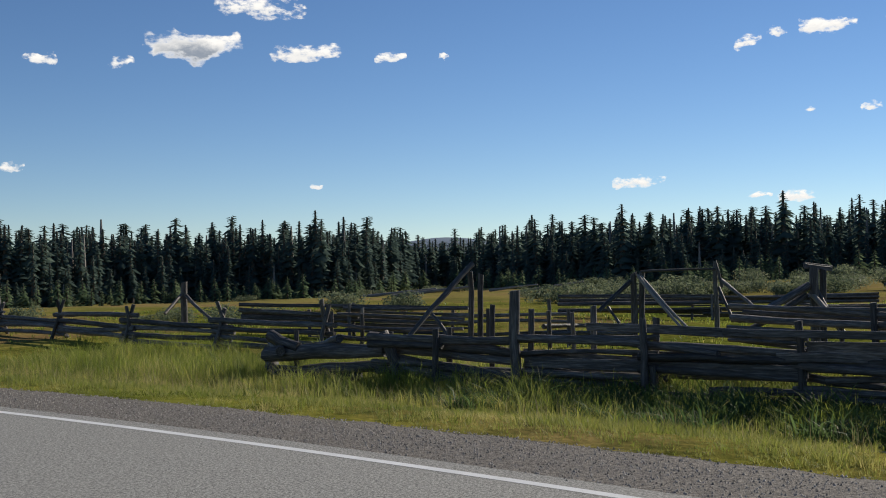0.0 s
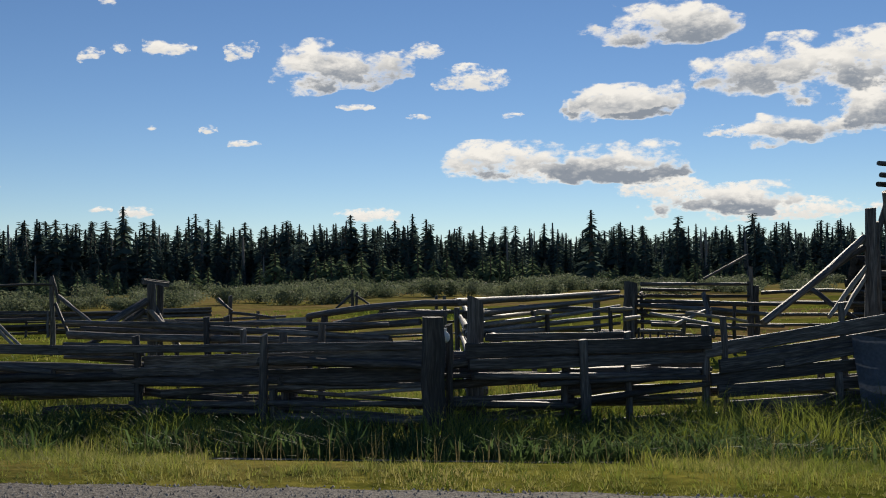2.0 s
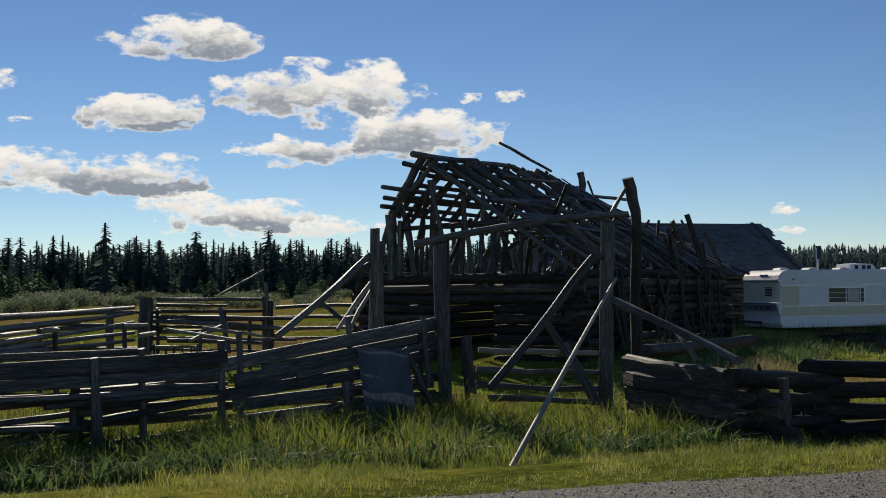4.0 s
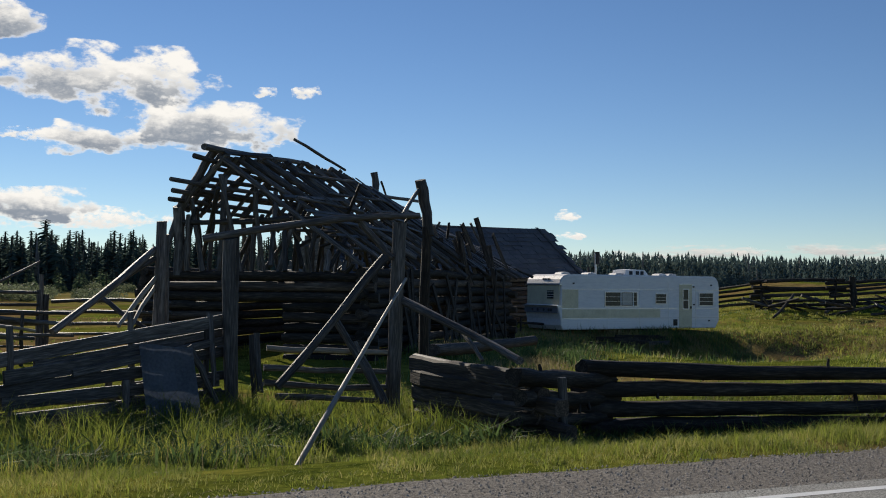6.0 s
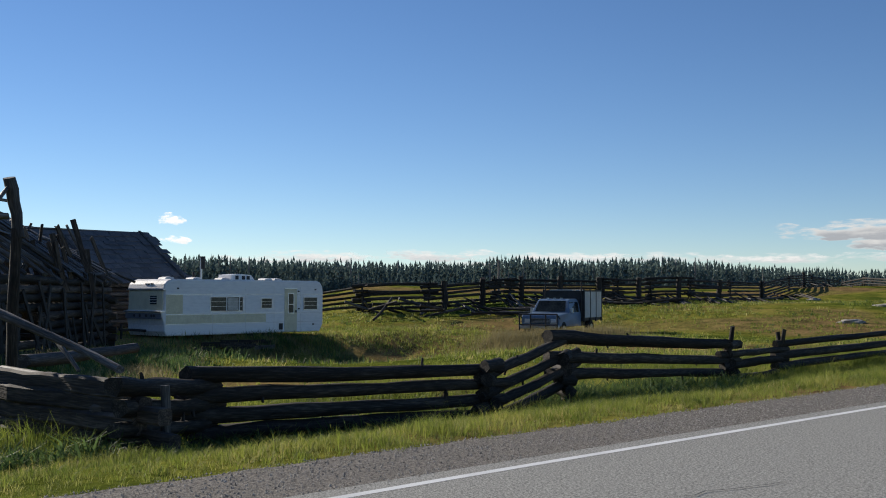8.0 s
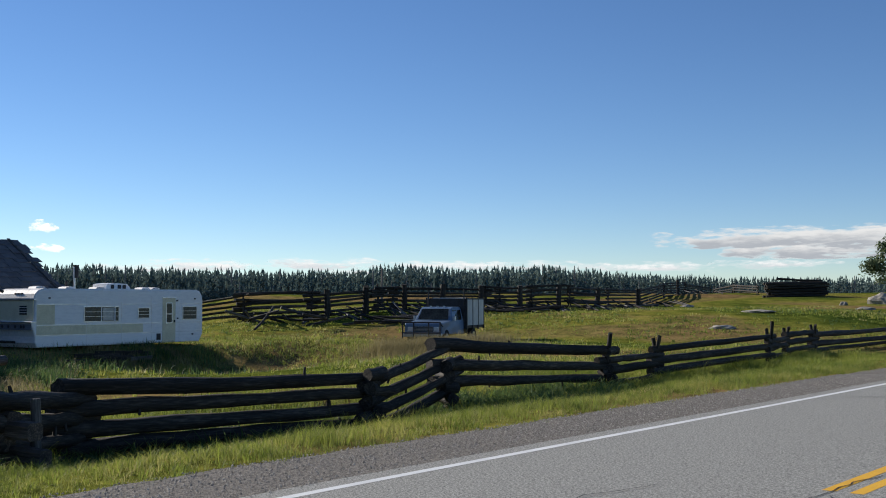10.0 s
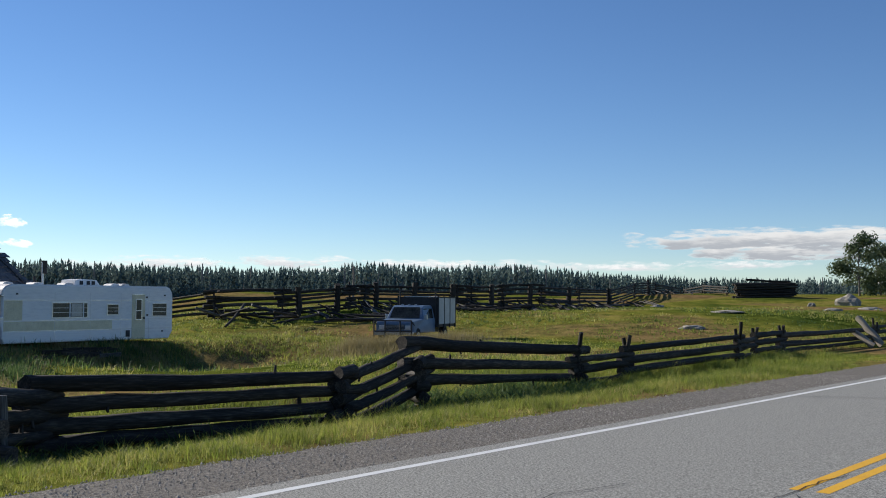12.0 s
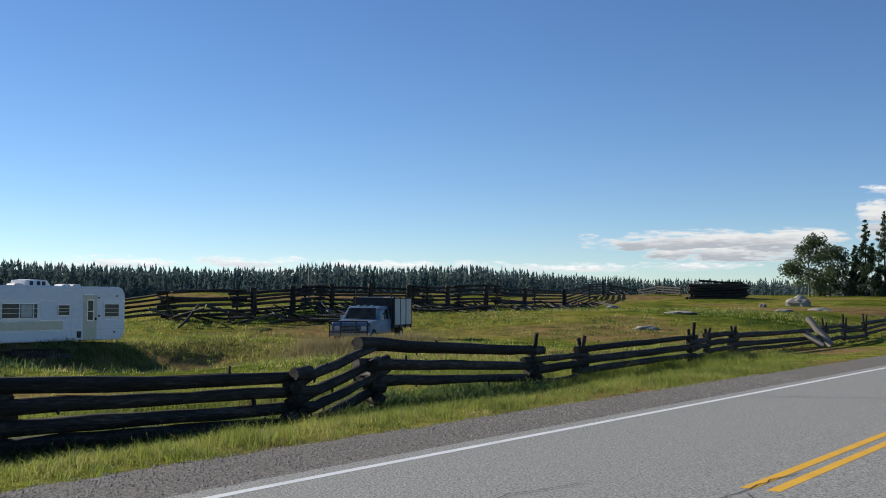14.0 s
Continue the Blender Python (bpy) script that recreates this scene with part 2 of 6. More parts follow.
def rod(name, a, b, r, material, parent, sides=12, label="", r1=None):
    """A round bar or pipe."""
    a, b = Vector(a), Vector(b)
    bm = bmesh.new()
    q = (b - a).to_track_quat("Z", "Y").to_matrix().to_4x4()
    bmesh.ops.create_cone(bm, cap_ends=True, segments=sides, radius1=r, radius2=r if r1 is None else r1, depth=(b - a).length, matrix=Matrix.Translation((a + b) / 2) @ q)
    return part(name, bm, material, parent, label, smooth=False)


# ---- ground and road ----
def step(v, lo, hi):
    u = np.clip((np.asarray(v, float) - lo) / (hi - lo), 0, 1)
    return u * u * (3 - 2 * u)


def road_line():
    """The white edge line as it runs, one point a half metre, with its heading."""
    def heading(s):
        return np.radians(-41.5 - 0.75 * np.clip(s, -9, 11.3))
    pts = {0: np.array([1.22, 6.62])}
    for d in (1, -1):
        p = pts[0].copy()
        for k in range(1, 900):
            h = heading((k - 0.5) * 0.5 * d)
            p = p + 0.5 * d * np.array([np.cos(h), np.sin(h)])
            pts[d * k] = p.copy()
    ks = sorted(pts)
    return np.array([pts[k] for k in ks]), np.array([heading(k * 0.5) for k in ks]), np.array([k * 0.5 for k in ks])


LINE, HEAD, RUN = road_line()


def off_road(x, y):
    """Metres beyond the white line, away from the road, and the run along it."""
    x, y = np.atleast_1d(x).astype(float), np.atleast_1d(y).astype(float)
    off, run = np.empty(x.shape), np.empty(x.shape)
    for i in range(0, x.size, 4000):
        dx = x.ravel()[i:i + 4000, None] - LINE[None, :, 0]
        dy = y.ravel()[i:i + 4000, None] - LINE[None, :, 1]
        k = np.argmin(dx * dx + dy * dy, 1)
        r = np.arange(len(k))
        off.ravel()[i:i + 4000] = -dx[r, k] * np.sin(HEAD[k]) + dy[r, k] * np.cos(HEAD[k])
        run.ravel()[i:i + 4000] = RUN[k]
    return off, run


DITCH = 0.17  # how far the ground dips under the fence by the caravan pasture


def height(x, y):
    """The lie of the land: the road's bank, the pasture below it, the meadow falling away, the knoll rising."""
    x, y = np.atleast_1d(x).astype(float), np.atleast_1d(y).astype(float)
    off, run = off_road(x, y)
    r, az = np.hypot(x, y), np.degrees(np.arctan2(x, y))
    ahead = (az > -90) & (az < 150)
    z = -0.07 * step(off, 0.1, 0.6) - 0.36 * step(off, 2.2, 5.5)
    z = z - 3.4 * step(r, 45, 210) * (1 - step(az, -20, 32)) * ahead
    z = z + step(az, 84, 89.5) * step(off, 8, 18) * ahead * (1.25 * step(r, 50, 68) + 1.5 * step(r, 84, 140)) * (1 - 0.9 * step(r, 170, 420))
    out, side = -(0.7 * (x - 46) + 0.713 * (y - 6.5)), 0.713 * (x - 46) - 0.7 * (y - 6.5)
    z = z - 1.1 * step(out, 1.4, 4.4) * (1 - step(out, 9, 17)) * step(side, -10, -4) * (1 - step(side, 5, 12))
    z = z - DITCH * step(off, 3.0, 4.6) * (1 - step(off, 7.5, 11)) * step(az, 76, 84) * (1 - step(az, 106, 118)) * ahead
    z = z - 0.25 * np.exp(-((x - 51) ** 2 + (y + 9) ** 2) / 60)
    z = z + 0.12 * np.sin(x * 0.35 + 1.3) * np.cos(y * 0.31) * step(off, 6, 14) * (1 + step(r, 60, 200))
    back = step(-off, 7.5, 12)
    return np.where(off < -7.5, -0.4 * back, z)


def ground_z(x, y):
    return float(height(x, y)[0])


def strip(name, offs, zs, s0, s1, material, ds=1.0, jitter=0.0):
    """A band along the road between two offsets from the white line, lying at these heights."""
    vs, fs = [], []
    ks = np.arange(s0, s1 + 1e-6, ds)
    n = len(offs)
    wob = rng.normal(0, jitter, (len(ks), 2)) if jitter else np.zeros((len(ks), 2))
    for i, s in enumerate(ks):
        p = np.array([np.interp(s, RUN, LINE[:, 0]), np.interp(s, RUN, LINE[:, 1])])
        h = np.interp(s, RUN, HEAD)
        nrm = np.array([-np.sin(h), np.cos(h)])
        for j, (o, z) in enumerate(zip(offs, zs)):
            oo = o + (wob[i][0] if j == 0 else wob[i][1] if j == n - 1 else 0)
            q = p + nrm * oo
            vs.append((q[0], q[1], z))
    for i in range(len(ks) - 1):
        for j in range(n - 1):
            fs.append((i * n + j, i * n + j + 1, (i + 1) * n + j + 1, (i + 1) * n + j)[::-1])
    return new(name, mesh_of(name, vs, fs, material))


def ground_material():
    m = bpy.data.materials.new("pasture")
    m.use_nodes = True
    nt = m.node_tree
    n, l = nt.nodes, nt.links
    b = n["Principled BSDF"]
    geo = n.new("ShaderNodeNewGeometry")
    def nz(scale, det=5):
        t = n.new("ShaderNodeTexNoise")
        t.inputs["Scale"].default_value, t.inputs["Detail"].default_value = scale, det
        l.new(geo.outputs["Position"], t.inputs["Vector"])
        return t
    big, mid, fine = nz(0.075, 9), nz(0.9, 9), nz(7.0, 8)
    r1 = n.new("ShaderNodeValToRGB")
    r1.color_ramp.elements[0].position, r1.color_ramp.elements[1].position = 0.34, 0.62
    r1.color_ramp.elements[0].color, r1.color_ramp.elements[1].color = (0.07, 0.105, 0.022, 1), (0.25, 0.17, 0.085, 1)
    for at, tint in ((0.42, (0.15, 0.175, 0.034, 1)), (0.49, (0.23, 0.22, 0.05, 1)), (0.55, (0.25, 0.2, 0.08, 1))):
        r1.color_ramp.elements.new(at).color = tint
    l.new(big.outputs[0], r1.inputs[0])
    r2 = n.new("ShaderNodeValToRGB")
    r2.color_ramp.elements[0].position, r2.color_ramp.elements[1].position = 0.36, 0.62
    r2.color_ramp.elements[0].color, r2.color_ramp.elements[1].color = (0.3, 0.36, 0.3, 1), (1.15, 1.08, 0.95, 1)
    both = n.new("ShaderNodeMath")
    both.operation = "MULTIPLY_ADD"
    both.inputs[1].default_value = 0.45
    part_mid = n.new("ShaderNodeMath")
    part_mid.operation = "MULTIPLY"
    part_mid.inputs[1].default_value = 0.55
    l.new(mid.outputs[0], part_mid.inputs[0])
    l.new(fine.outputs[0], both.inputs[0])
    l.new(part_mid.outputs[0], both.inputs[2])
    l.new(both.outputs[0], r2.inputs[0])
    mx = n.new("ShaderNodeMix")
    mx.data_type, mx.blend_type = "RGBA", "MULTIPLY"
    mx.inputs[0].default_value = 1.0
    l.new(r1.outputs[0], mx.inputs[6])
    l.new(r2.outputs[0], mx.inputs[7])
    # the wet meadow beyond the pens has gone to straw
    sep, far = n.new("ShaderNodeSeparateXYZ"), n.new("ShaderNodeMapRange")
    far.inputs[1].default_value, far.inputs[2].default_value = 45, 85
    far.inputs[4].default_value = 0.55
    l.new(geo.outputs["Position"], sep.inputs[0])
    l.new(sep.outputs[1], far.inputs[0])
    dry = n.new("ShaderNodeMix")
    dry.data_type = "RGBA"
    dry.inputs[7].default_value = (0.29, 0.225, 0.085, 1)
    l.new(far.outputs[0], dry.inputs[0])
    l.new(mx.outputs[2], dry.inputs[6])
    l.new(dry.outputs[2], b.inputs["Base Color"])
    b.inputs["Roughness"].default_value = 0.95
    b.inputs["Specular IOR Level"].default_value = 0.0
    bp = n.new("ShaderNodeBump")
    bp.inputs["Strength"].default_value, bp.inputs["Distance"].default_value = 0.45, 0.2
    l.new(both.outputs[0], bp.inputs["Height"])
    l.new(bp.outputs[0], b.inputs["Normal"])
    return m


M_PASTURE = ground_material()


def build_ground():
    rad = np.concatenate([[0.6], np.geomspace(2.0, 4600, 130)])
    az = np.radians(np.concatenate([np.arange(-60, 150, 0.9), np.arange(150, 300, 6)]))
    R, A = np.meshgrid(rad, az, indexing="ij")
    x, y = R * np.sin(A), R * np.cos(A)
    z = height(x.ravel(), y.ravel()).reshape(x.shape)
    off, _ = off_road(x.ravel(), y.ravel())
    off = off.reshape(x.shape)
    z = z - 0.08 * ((off < 0.6) & (off > -7.6))
    vs = np.stack([x, y, z], -1).reshape(-1, 3)
    nr, na = x.shape
    fs = []
    for i in range(nr - 1):
        for k in range(na):
            q = (k + 1) % na
            fs.append((i * na + k, i * na + q, (i + 1) * na + q, (i + 1) * na + k))
    fs.append(tuple(range(na - 1, -1, -1)))
    ob = new("ground", mesh_of("ground", vs, fs, M_PASTURE, smooth=True))
    tagged(ob, label="rough pasture of green and straw-coloured grass", category="ground", kind="structure")


build_ground()
tagged(strip("road", [-7.1, -3.55, 0.28], [-0.03, 0.0, -0.012], -60, 420, M_ASPHALT), label="worn grey asphalt country road", category="road", kind="structure")
tagged(strip("gravel_shoulder", [0.2, 0.7, 1.2, 1.6], [-0.016, -0.022, -0.028, -0.04], -60, 300, M_GRAVEL, 0.3, 0.035), label="grey crushed gravel along the asphalt edge", category="gravel", kind="structure")
tagged(strip("far_gravel_shoulder", [-8.3, -7.0], [-0.06, -0.03], -60, 200, M_GRAVEL, 0.6, 0.1), label="grey gravel on the other road edge", category="gravel", kind="structure")
tagged(strip("white_edge_line", [-0.05, 0.05], [-0.0092, -0.0096], -60, 400, M_WHITE_LINE), label="white painted road edge line", category="road line", kind="structure")


def band_mesh(name, pts, wide, material, z):
    """A narrow painted or cracked band through these points on the road."""
    vs, fs = [], []
    for i, p in enumerate(pts):
        a, b = pts[max(i - 1, 0)], pts[min(i + 1, len(pts) - 1)]
        d = Vector((b[0] - a[0], b[1] - a[1])).normalized()
        w = wide * (1 if 0 < i < len(pts) - 1 else 0.6)
        vs += [(p[0] - d.y * w, p[1] + d.x * w, z), (p[0] + d.y * w, p[1] - d.x * w, z)]
    for i in range(len(pts) - 1):
        fs.append((2 * i, 2 * i + 1, 2 * i + 3, 2 * i + 2))
    return new(name, mesh_of(name, vs, fs, material))


def yellow_lines():
    for o in (-3.04, -3.25):
        ob = strip("yellow_centre_line", [o - 0.052, o + 0.052], [0.0006, 0.0006], YELLOW_FROM, 400, M_YELLOW_LINE, 0.5)
        tagged(ob, label="yellow painted centre line of the road", category="road line", kind="structure")


YELLOW_FROM = 12.4
yellow_lines()
M_CRACK = surf("tar_crack", (0.012, 0.012, 0.012), (0.04, 0.04, 0.04), 6, 0.7, 0.2, 40, spread=0)


def crack(s0, o0, s1, o1, seed):
    g = np.random.default_rng(seed)
    pts = []
    for u in np.linspace(0, 1, 3 + int(5 * math.hypot(s1 - s0, o1 - o0))):
        s, o = s0 + (s1 - s0) * u + g.normal(0, 0.02), o0 + (o1 - o0) * u + g.normal(0, 0.02)
        h = np.interp(s, RUN, HEAD)
        pts.append((float(np.interp(s, RUN, LINE[:, 0]) - np.sin(h) * o), float(np.interp(s, RUN, LINE[:, 1]) + np.cos(h) * o)))
    tagged(band_mesh("road_crack", pts, 0.006 if s0 < 15 else 0.013, M_CRACK, 0.004), label="thin dark crack across the asphalt", category="crack", kind="structure")


for q in ((0.2, -0.15, 1.2, -0.22, 1), (10.7, -1.66, 11.8, -1.9, 2), (11.8, -3.05, 13.4, -3.12, 4), (20.3, -0.15, 21.9, -3.0, 5), (20.6, -3.4, 22.4, -6.8, 8), (11.6, -3.6, 12.2, -3.1, 6), (38, -6, 37, -0.1, 7)):
    crack(*q)


def pebbles():
    """Loose crushed stone on the shoulder."""
    g = np.random.default_rng(12)
    n = 70000
    s, o = g.uniform(-12, 26, n), np.abs(g.normal(0.8, 0.55, n)) + 0.2
    s, o = s[o < 1.7], o[o < 1.7]
    n = len(s)
    h = np.interp(s, RUN, HEAD)
    x, y = np.interp(s, RUN, LINE[:, 0]) - np.sin(h) * o, np.interp(s, RUN, LINE[:, 1]) + np.cos(h) * o
    r = 0.003 + 0.013 * g.random(n) ** 4
    z = np.interp(o, [0.2, 0.7, 1.2, 1.6, 2.2], [-0.016, -0.022, -0.028, -0.04, -0.08]) + r * 0.3
    base = np.array([(1, 0, -0.6), (0, 1, -0.6), (-1, 0, -0.6), (0, -1, -0.6), (0.2, 0.1, 0.7)])
    tri = np.array([(0, 1, 4), (1, 2, 4), (2, 3, 4), (3, 0, 4)])
    v = base[None] * r[:, None, None] * g.uniform(0.6, 1.4, (n, 5, 1))
    a = g.uniform(0, 6.28, n)
    c, q = np.cos(a)[:, None], np.sin(a)[:, None]
    v = np.stack([v[..., 0] * c - v[..., 1] * q + x[:, None], v[..., 0] * q + v[..., 1] * c + y[:, None], v[..., 2] + z[:, None]], -1)
    f = tri[None] + (np.arange(n) * 5)[:, None, None]
    m = bpy.data.materials.new("crushed_stone")
    m.use_nodes = True
    nt = m.node_tree
    b = nt.nodes["Principled BSDF"]
    geo, ramp = nt.nodes.new("ShaderNodeNewGeometry"), nt.nodes.new("ShaderNodeValToRGB")
    ramp.color_ramp.elements[0].color, ramp.color_ramp.elements[1].color = (0.1, 0.092, 0.08, 1), (0.4, 0.37, 0.325, 1)
    nt.links.new(geo.outputs["Random Per Island"], ramp.inputs[0])
    nt.links.new(ramp.outputs[0], b.inputs["Base Color"])
    b.inputs["Roughness"].default_value = 0.9
    tagged(new("gravel_stones", indexed_mesh("gravel_stones", v.reshape(-1, 3), f.reshape(-1, 3), m)), label="loose grey crushed stones on the shoulder", category="gravel", kind="stuff")


pebbles()


def dirt_track():
    """A narrow bare strip in the grass before the corral."""
    g = np.random.default_rng(5)
    pts = [np.array((3.8, 9.75)), np.array((4.7, 9.15)), np.array((6.5, 7.95)), np.array((8.9, 6.5))]
    way = [pts[0] + (pts[1] - pts[0]) * u for u in np.linspace(0, 1, 12)] + [pts[1] + (pts[2] - pts[1]) * u for u in np.linspace(0.08, 1, 12)] + [pts[2] + (pts[3] - pts[2]) * u for u in np.linspace(0.08, 1, 14)]
    vs, fs = [], []
    for i, p in enumerate(way):
        w = 0.19 * math.sin(math.pi * min(max(i / (len(way) - 1), 0.03), 0.97)) ** 0.5 * g.uniform(0.5, 1.3)
        for o in (-w, 0, w):
            q = p + np.array((0.54, 0.84)) * (o + g.normal(0, 0.02))
            vs.append((q[0], q[1], ground_z(q[0], q[1]) + (0.02 if o == 0 else 0.006)))
    for i in range(len(way) - 1):
        for j in range(2):
            fs.append((3 * i + j, 3 * i + 3 + j, 3 * i + 4 + j, 3 * i + 1 + j))
    tagged(new("dirt_track", mesh_of("dirt_track", vs, fs, M_DIRT)), label="narrow bare pale dirt track through the verge grass", category="track", kind="structure")


dirt_track()


def far_hills():
    """Low wooded hills on the horizon."""
    az = np.radians(np.arange(-60, 151, 0.5))
    deg = np.degrees(az)
    el = 0.8 + 0.18 * np.sin(deg * 0.13 + 1) + 0.08 * np.sin(deg * 0.61)
    el = el + 0.9 * np.exp(-((deg + 0.5) / 4) ** 2) + 0.9 * np.exp(-((deg - 80) / 1.6) ** 2) + 0.5 * np.exp(-((deg - 84) / 5) ** 2)
    d0, d1 = 2600.0, 3600.0
    vs, fs = [], []
    for a, e in zip(az, el):
        for d, z in ((d0, -30.0), ((d0 + d1) / 2, 0.55 * d1 * math.tan(radians(e))), (d1, d1 * math.tan(radians(e)))):
            vs.append((d * math.sin(a), d * math.cos(a), z))
    for i in range(len(az) - 1):
        for j in range(2):
            fs.append((3 * i + j, 3 * i + 3 + j, 3 * i + 4 + j, 3 * i + 1 + j))
    # aerial haze is painted in as blue over the wooded slopes
    m = surf("hazed_wooded_hill", (0.1, 0.15, 0.21), (0.17, 0.23, 0.3), 0.01, 0.95, 0.0, 0.06, spread=0)
    tagged(new("backdrop_hills", mesh_of("backdrop_hills", vs, fs, m, True)), label="low wooded hills on the horizon, painted blue with haze", category="hills", kind="structure")


far_hills()


# ---- fences ----
def gz(x, y, up=0.0):
    return Vector((x, y, ground_z(x, y) + up))


def spot(az, d, up=0.0):
    """A point at this bearing and distance from the road-side, up metres over the ground."""
    a = radians(az)
    return gz(d * math.sin(a), d * math.cos(a), up)


def logs(ob, rows):
    for x0, y0, z0, x1, y1, z1, r in rows:
        log("rail", (x0, y0, z0), (x1, y1, z1), r, r * 0.82, ob, rough=0.1)


def pale_logs(ob, rows):
    for x0, y0, z0, x1, y1, z1, r in rows:
        log("pole", (x0, y0, z0), (x1, y1, z1), r, r * 0.8, ob, M_PALE, "pale peeled pole", bend=0.012)


def boards(ob, rows):
    for x0, y0, z0, x1, y1, z1, w in rows:
        plank("board", (x0, y0, z0), (x1, y1, z1), w, 0.05, ob)


def posts(ob, rows):
    for x, y, top, r in rows:
        z = ground_z(x, y)
        log("post", (x, y, z - 0.25), (x + rng.normal(0, 0.03), y + rng.normal(0, 0.03), top), r, r * 0.9, ob, bend=0.008, sides=10, rough=0.06)


def zigzag(name, label, nodes, levels, r=0.08, stake=1.2, over=0.4, lean=0.22, droop=0.05, two=True, wood=None, ends=None, knots=0):
    """A log fence whose bays rest on one another at the turns, with a pair of stakes at each turn."""
    ob = thing(name, label=label, category="fence")
    ends = ends or [0.0] * len(nodes)
    for i, (p, q) in enumerate(zip(nodes, nodes[1:])):
        a, b = gz(*p, ends[i]), gz(*q, ends[i + 1])
        d = (b - a).normalized()
        for h in levels:
            hh = h + (0.09 if i % 2 else 0.0)
            up = Vector((0, 0, hh + rng.normal(0, 0.02)))
            rr = r * rng.uniform(0.85, 1.15)
            for k in range(knots):
                p = a.lerp(b, rng.uniform(0.1, 0.9)) + up
                v = Vector((rng.normal(0, 0.4), rng.normal(0, 0.4), rng.choice((-1, 1)))).normalized()
                log("knot", p, p + v * (rr + rng.uniform(0.02, 0.06)), 0.03, 0.018, ob, wood, rings=3, sides=6)
            log("rail", a - d * over * rng.uniform(0.6, 1.3) + up, b + d * over * rng.uniform(0.6, 1.3) + up + Vector((0, 0, rng.normal(0, droop))), rr, rr * 0.8, ob, wood, bend=0.016, rough=0.09, rings=10, sides=10)
    for x, y in nodes:
        if not stake:
            continue
        for s in ((-1, 1) if two else (1,)):
            ox, oy = rng.normal(0, 0.08, 2)
            log("stake", gz(x + s * lean + ox, y + s * lean * 0.6 + oy, -0.15), gz(x - s * 0.08, y - s * 0.05, stake * rng.uniform(0.85, 1.15)), 0.06, 0.05, ob, wood)
    return ob


zigzag("log_fence", "weathered grey zigzag log fence along the verge", [(-27, 48), (-21, 42), (-15, 35.4), (-11.6, 31.6), (-8.4, 27.9), (-5.5, 25.7), (-2.6, 22.6)], [0.1, 0.27, 0.45, 0.62], 0.07, 1.15)
zigzag("log_fence", "thick dark log fence beside the caravan pasture", [(11.7, 2.7), (13.4, 2.2), (16.6, -1.7), (18.8, -3.3)], [0.02, 0.26, 0.5, 0.74], 0.1, 0.0, 0.45, droop=0.015, wood=M_DARKLOG, ends=[0.08, 0.1, 0.02, 0.43], knots=2)
zigzag("log_fence", "three thick dark logs between stacked fence turns", [(18.8, -3.3), (22.9, -7.7)], [0.18, 0.5, 0.83], 0.115, 0.0, 0.45, droop=0.015, wood=M_DARKLOG, ends=[0.43, 0.1], knots=2)
zigzag("log_fence", "low dark log fence beside the gravel shoulder", [(22.9, -7.7), (24.8, -9.6), (29.3, -14.9), (31.5, -16.6), (33.8, -18.8), (41.7, -27.7), (45, -31), (48.2, -34.4), (56, -42), (62, -49)], [0.15, 0.42, 0.7], 0.095, 1.15, 0.4, 0.1, 0.03, wood=M_DARKLOG)
for (x, y) in ((16.6, -1.7), (18.8, -3.3), (22.9, -7.7)):
    ob = thing("log_cribbing", label="short stacked logs at a turn of the fence", category="log stack")
    for k in range(5):
        a = math.atan2(y, x) + rng.normal(0, 0.35)
        d = Vector((math.cos(a), math.sin(a), 0)) * rng.uniform(0.2, 0.34)
        c = gz(x, y, 0.1 + 0.2 * k) + Vector((rng.normal(0, 0.05), rng.normal(0, 0.05), 0))
        log("stub", c - d, c + d, rng.uniform(0.09, 0.12), None, ob, M_DARKLOG, rings=4)
far_nodes = [(86, 64), (89, 61), (92.6, 62), (96.2, 65), (97, 66), (102, 69), (102.8, 70), (104.5, 72), (106.6, 75), (108.6, 85), (110.3, 96), (111.6, 114), (112.7, 138), (114, 175)]
zigzag("hill_fence", "tall dark zigzag log fence along the rise", [tuple(spot(a, d)[:2]) for a, d in far_nodes], [0.08, 0.36, 0.64, 0.92, 1.18, 1.42], 0.09, 1.55, 0.5, 0.1, wood=M_DARKLOG)
hill = thing("fence_props", label="dark log cribs and leaning props along the hill fence", category="fence props")
for az in np.arange(93.4, 113.5, 2.1):
    d = float(np.interp(az, [q[0] for q in far_nodes], [q[1] for q in far_nodes]))
    log("crib_post", spot(az, d - 0.15, -0.2), spot(az + 0.02, d - 0.15, 1.65), 0.2, 0.18, hill, M_DARKLOG)
    for k in range(6):
        b = az + rng.uniform(0, 2.0)
        log("prop", spot(b + rng.uniform(0.5, 2.0) * 65 / d, d - rng.uniform(1.2, 3.2), 0.0), spot(b, d - 0.15, rng.uniform(0.2, 0.7)), 0.06, 0.05, hill, M_DARKLOG if k % 3 else M_WOOD, rings=4)
heap = thing("fallen_rails", label="collapsed fence rails lying on the rise", category="log heap")
for k in range(16):
    a, d = rng.uniform(89.2, 93.4), rng.uniform(57, 60.5)
    c = spot(a, d, rng.uniform(0.1, 0.7))
    h = rng.uniform(0, 6.3)
    v = Vector((math.cos(h), math.sin(h), rng.normal(0, 0.2))) * rng.uniform(0.7, 1.8)
    log("rail", c - v, c + v, 0.08, 0.06, heap, M_WOOD if k % 3 == 0 else M_DARKLOG)
low = thing("fallen_rails", label="grey rails lying below the hill fence", category="log heap")
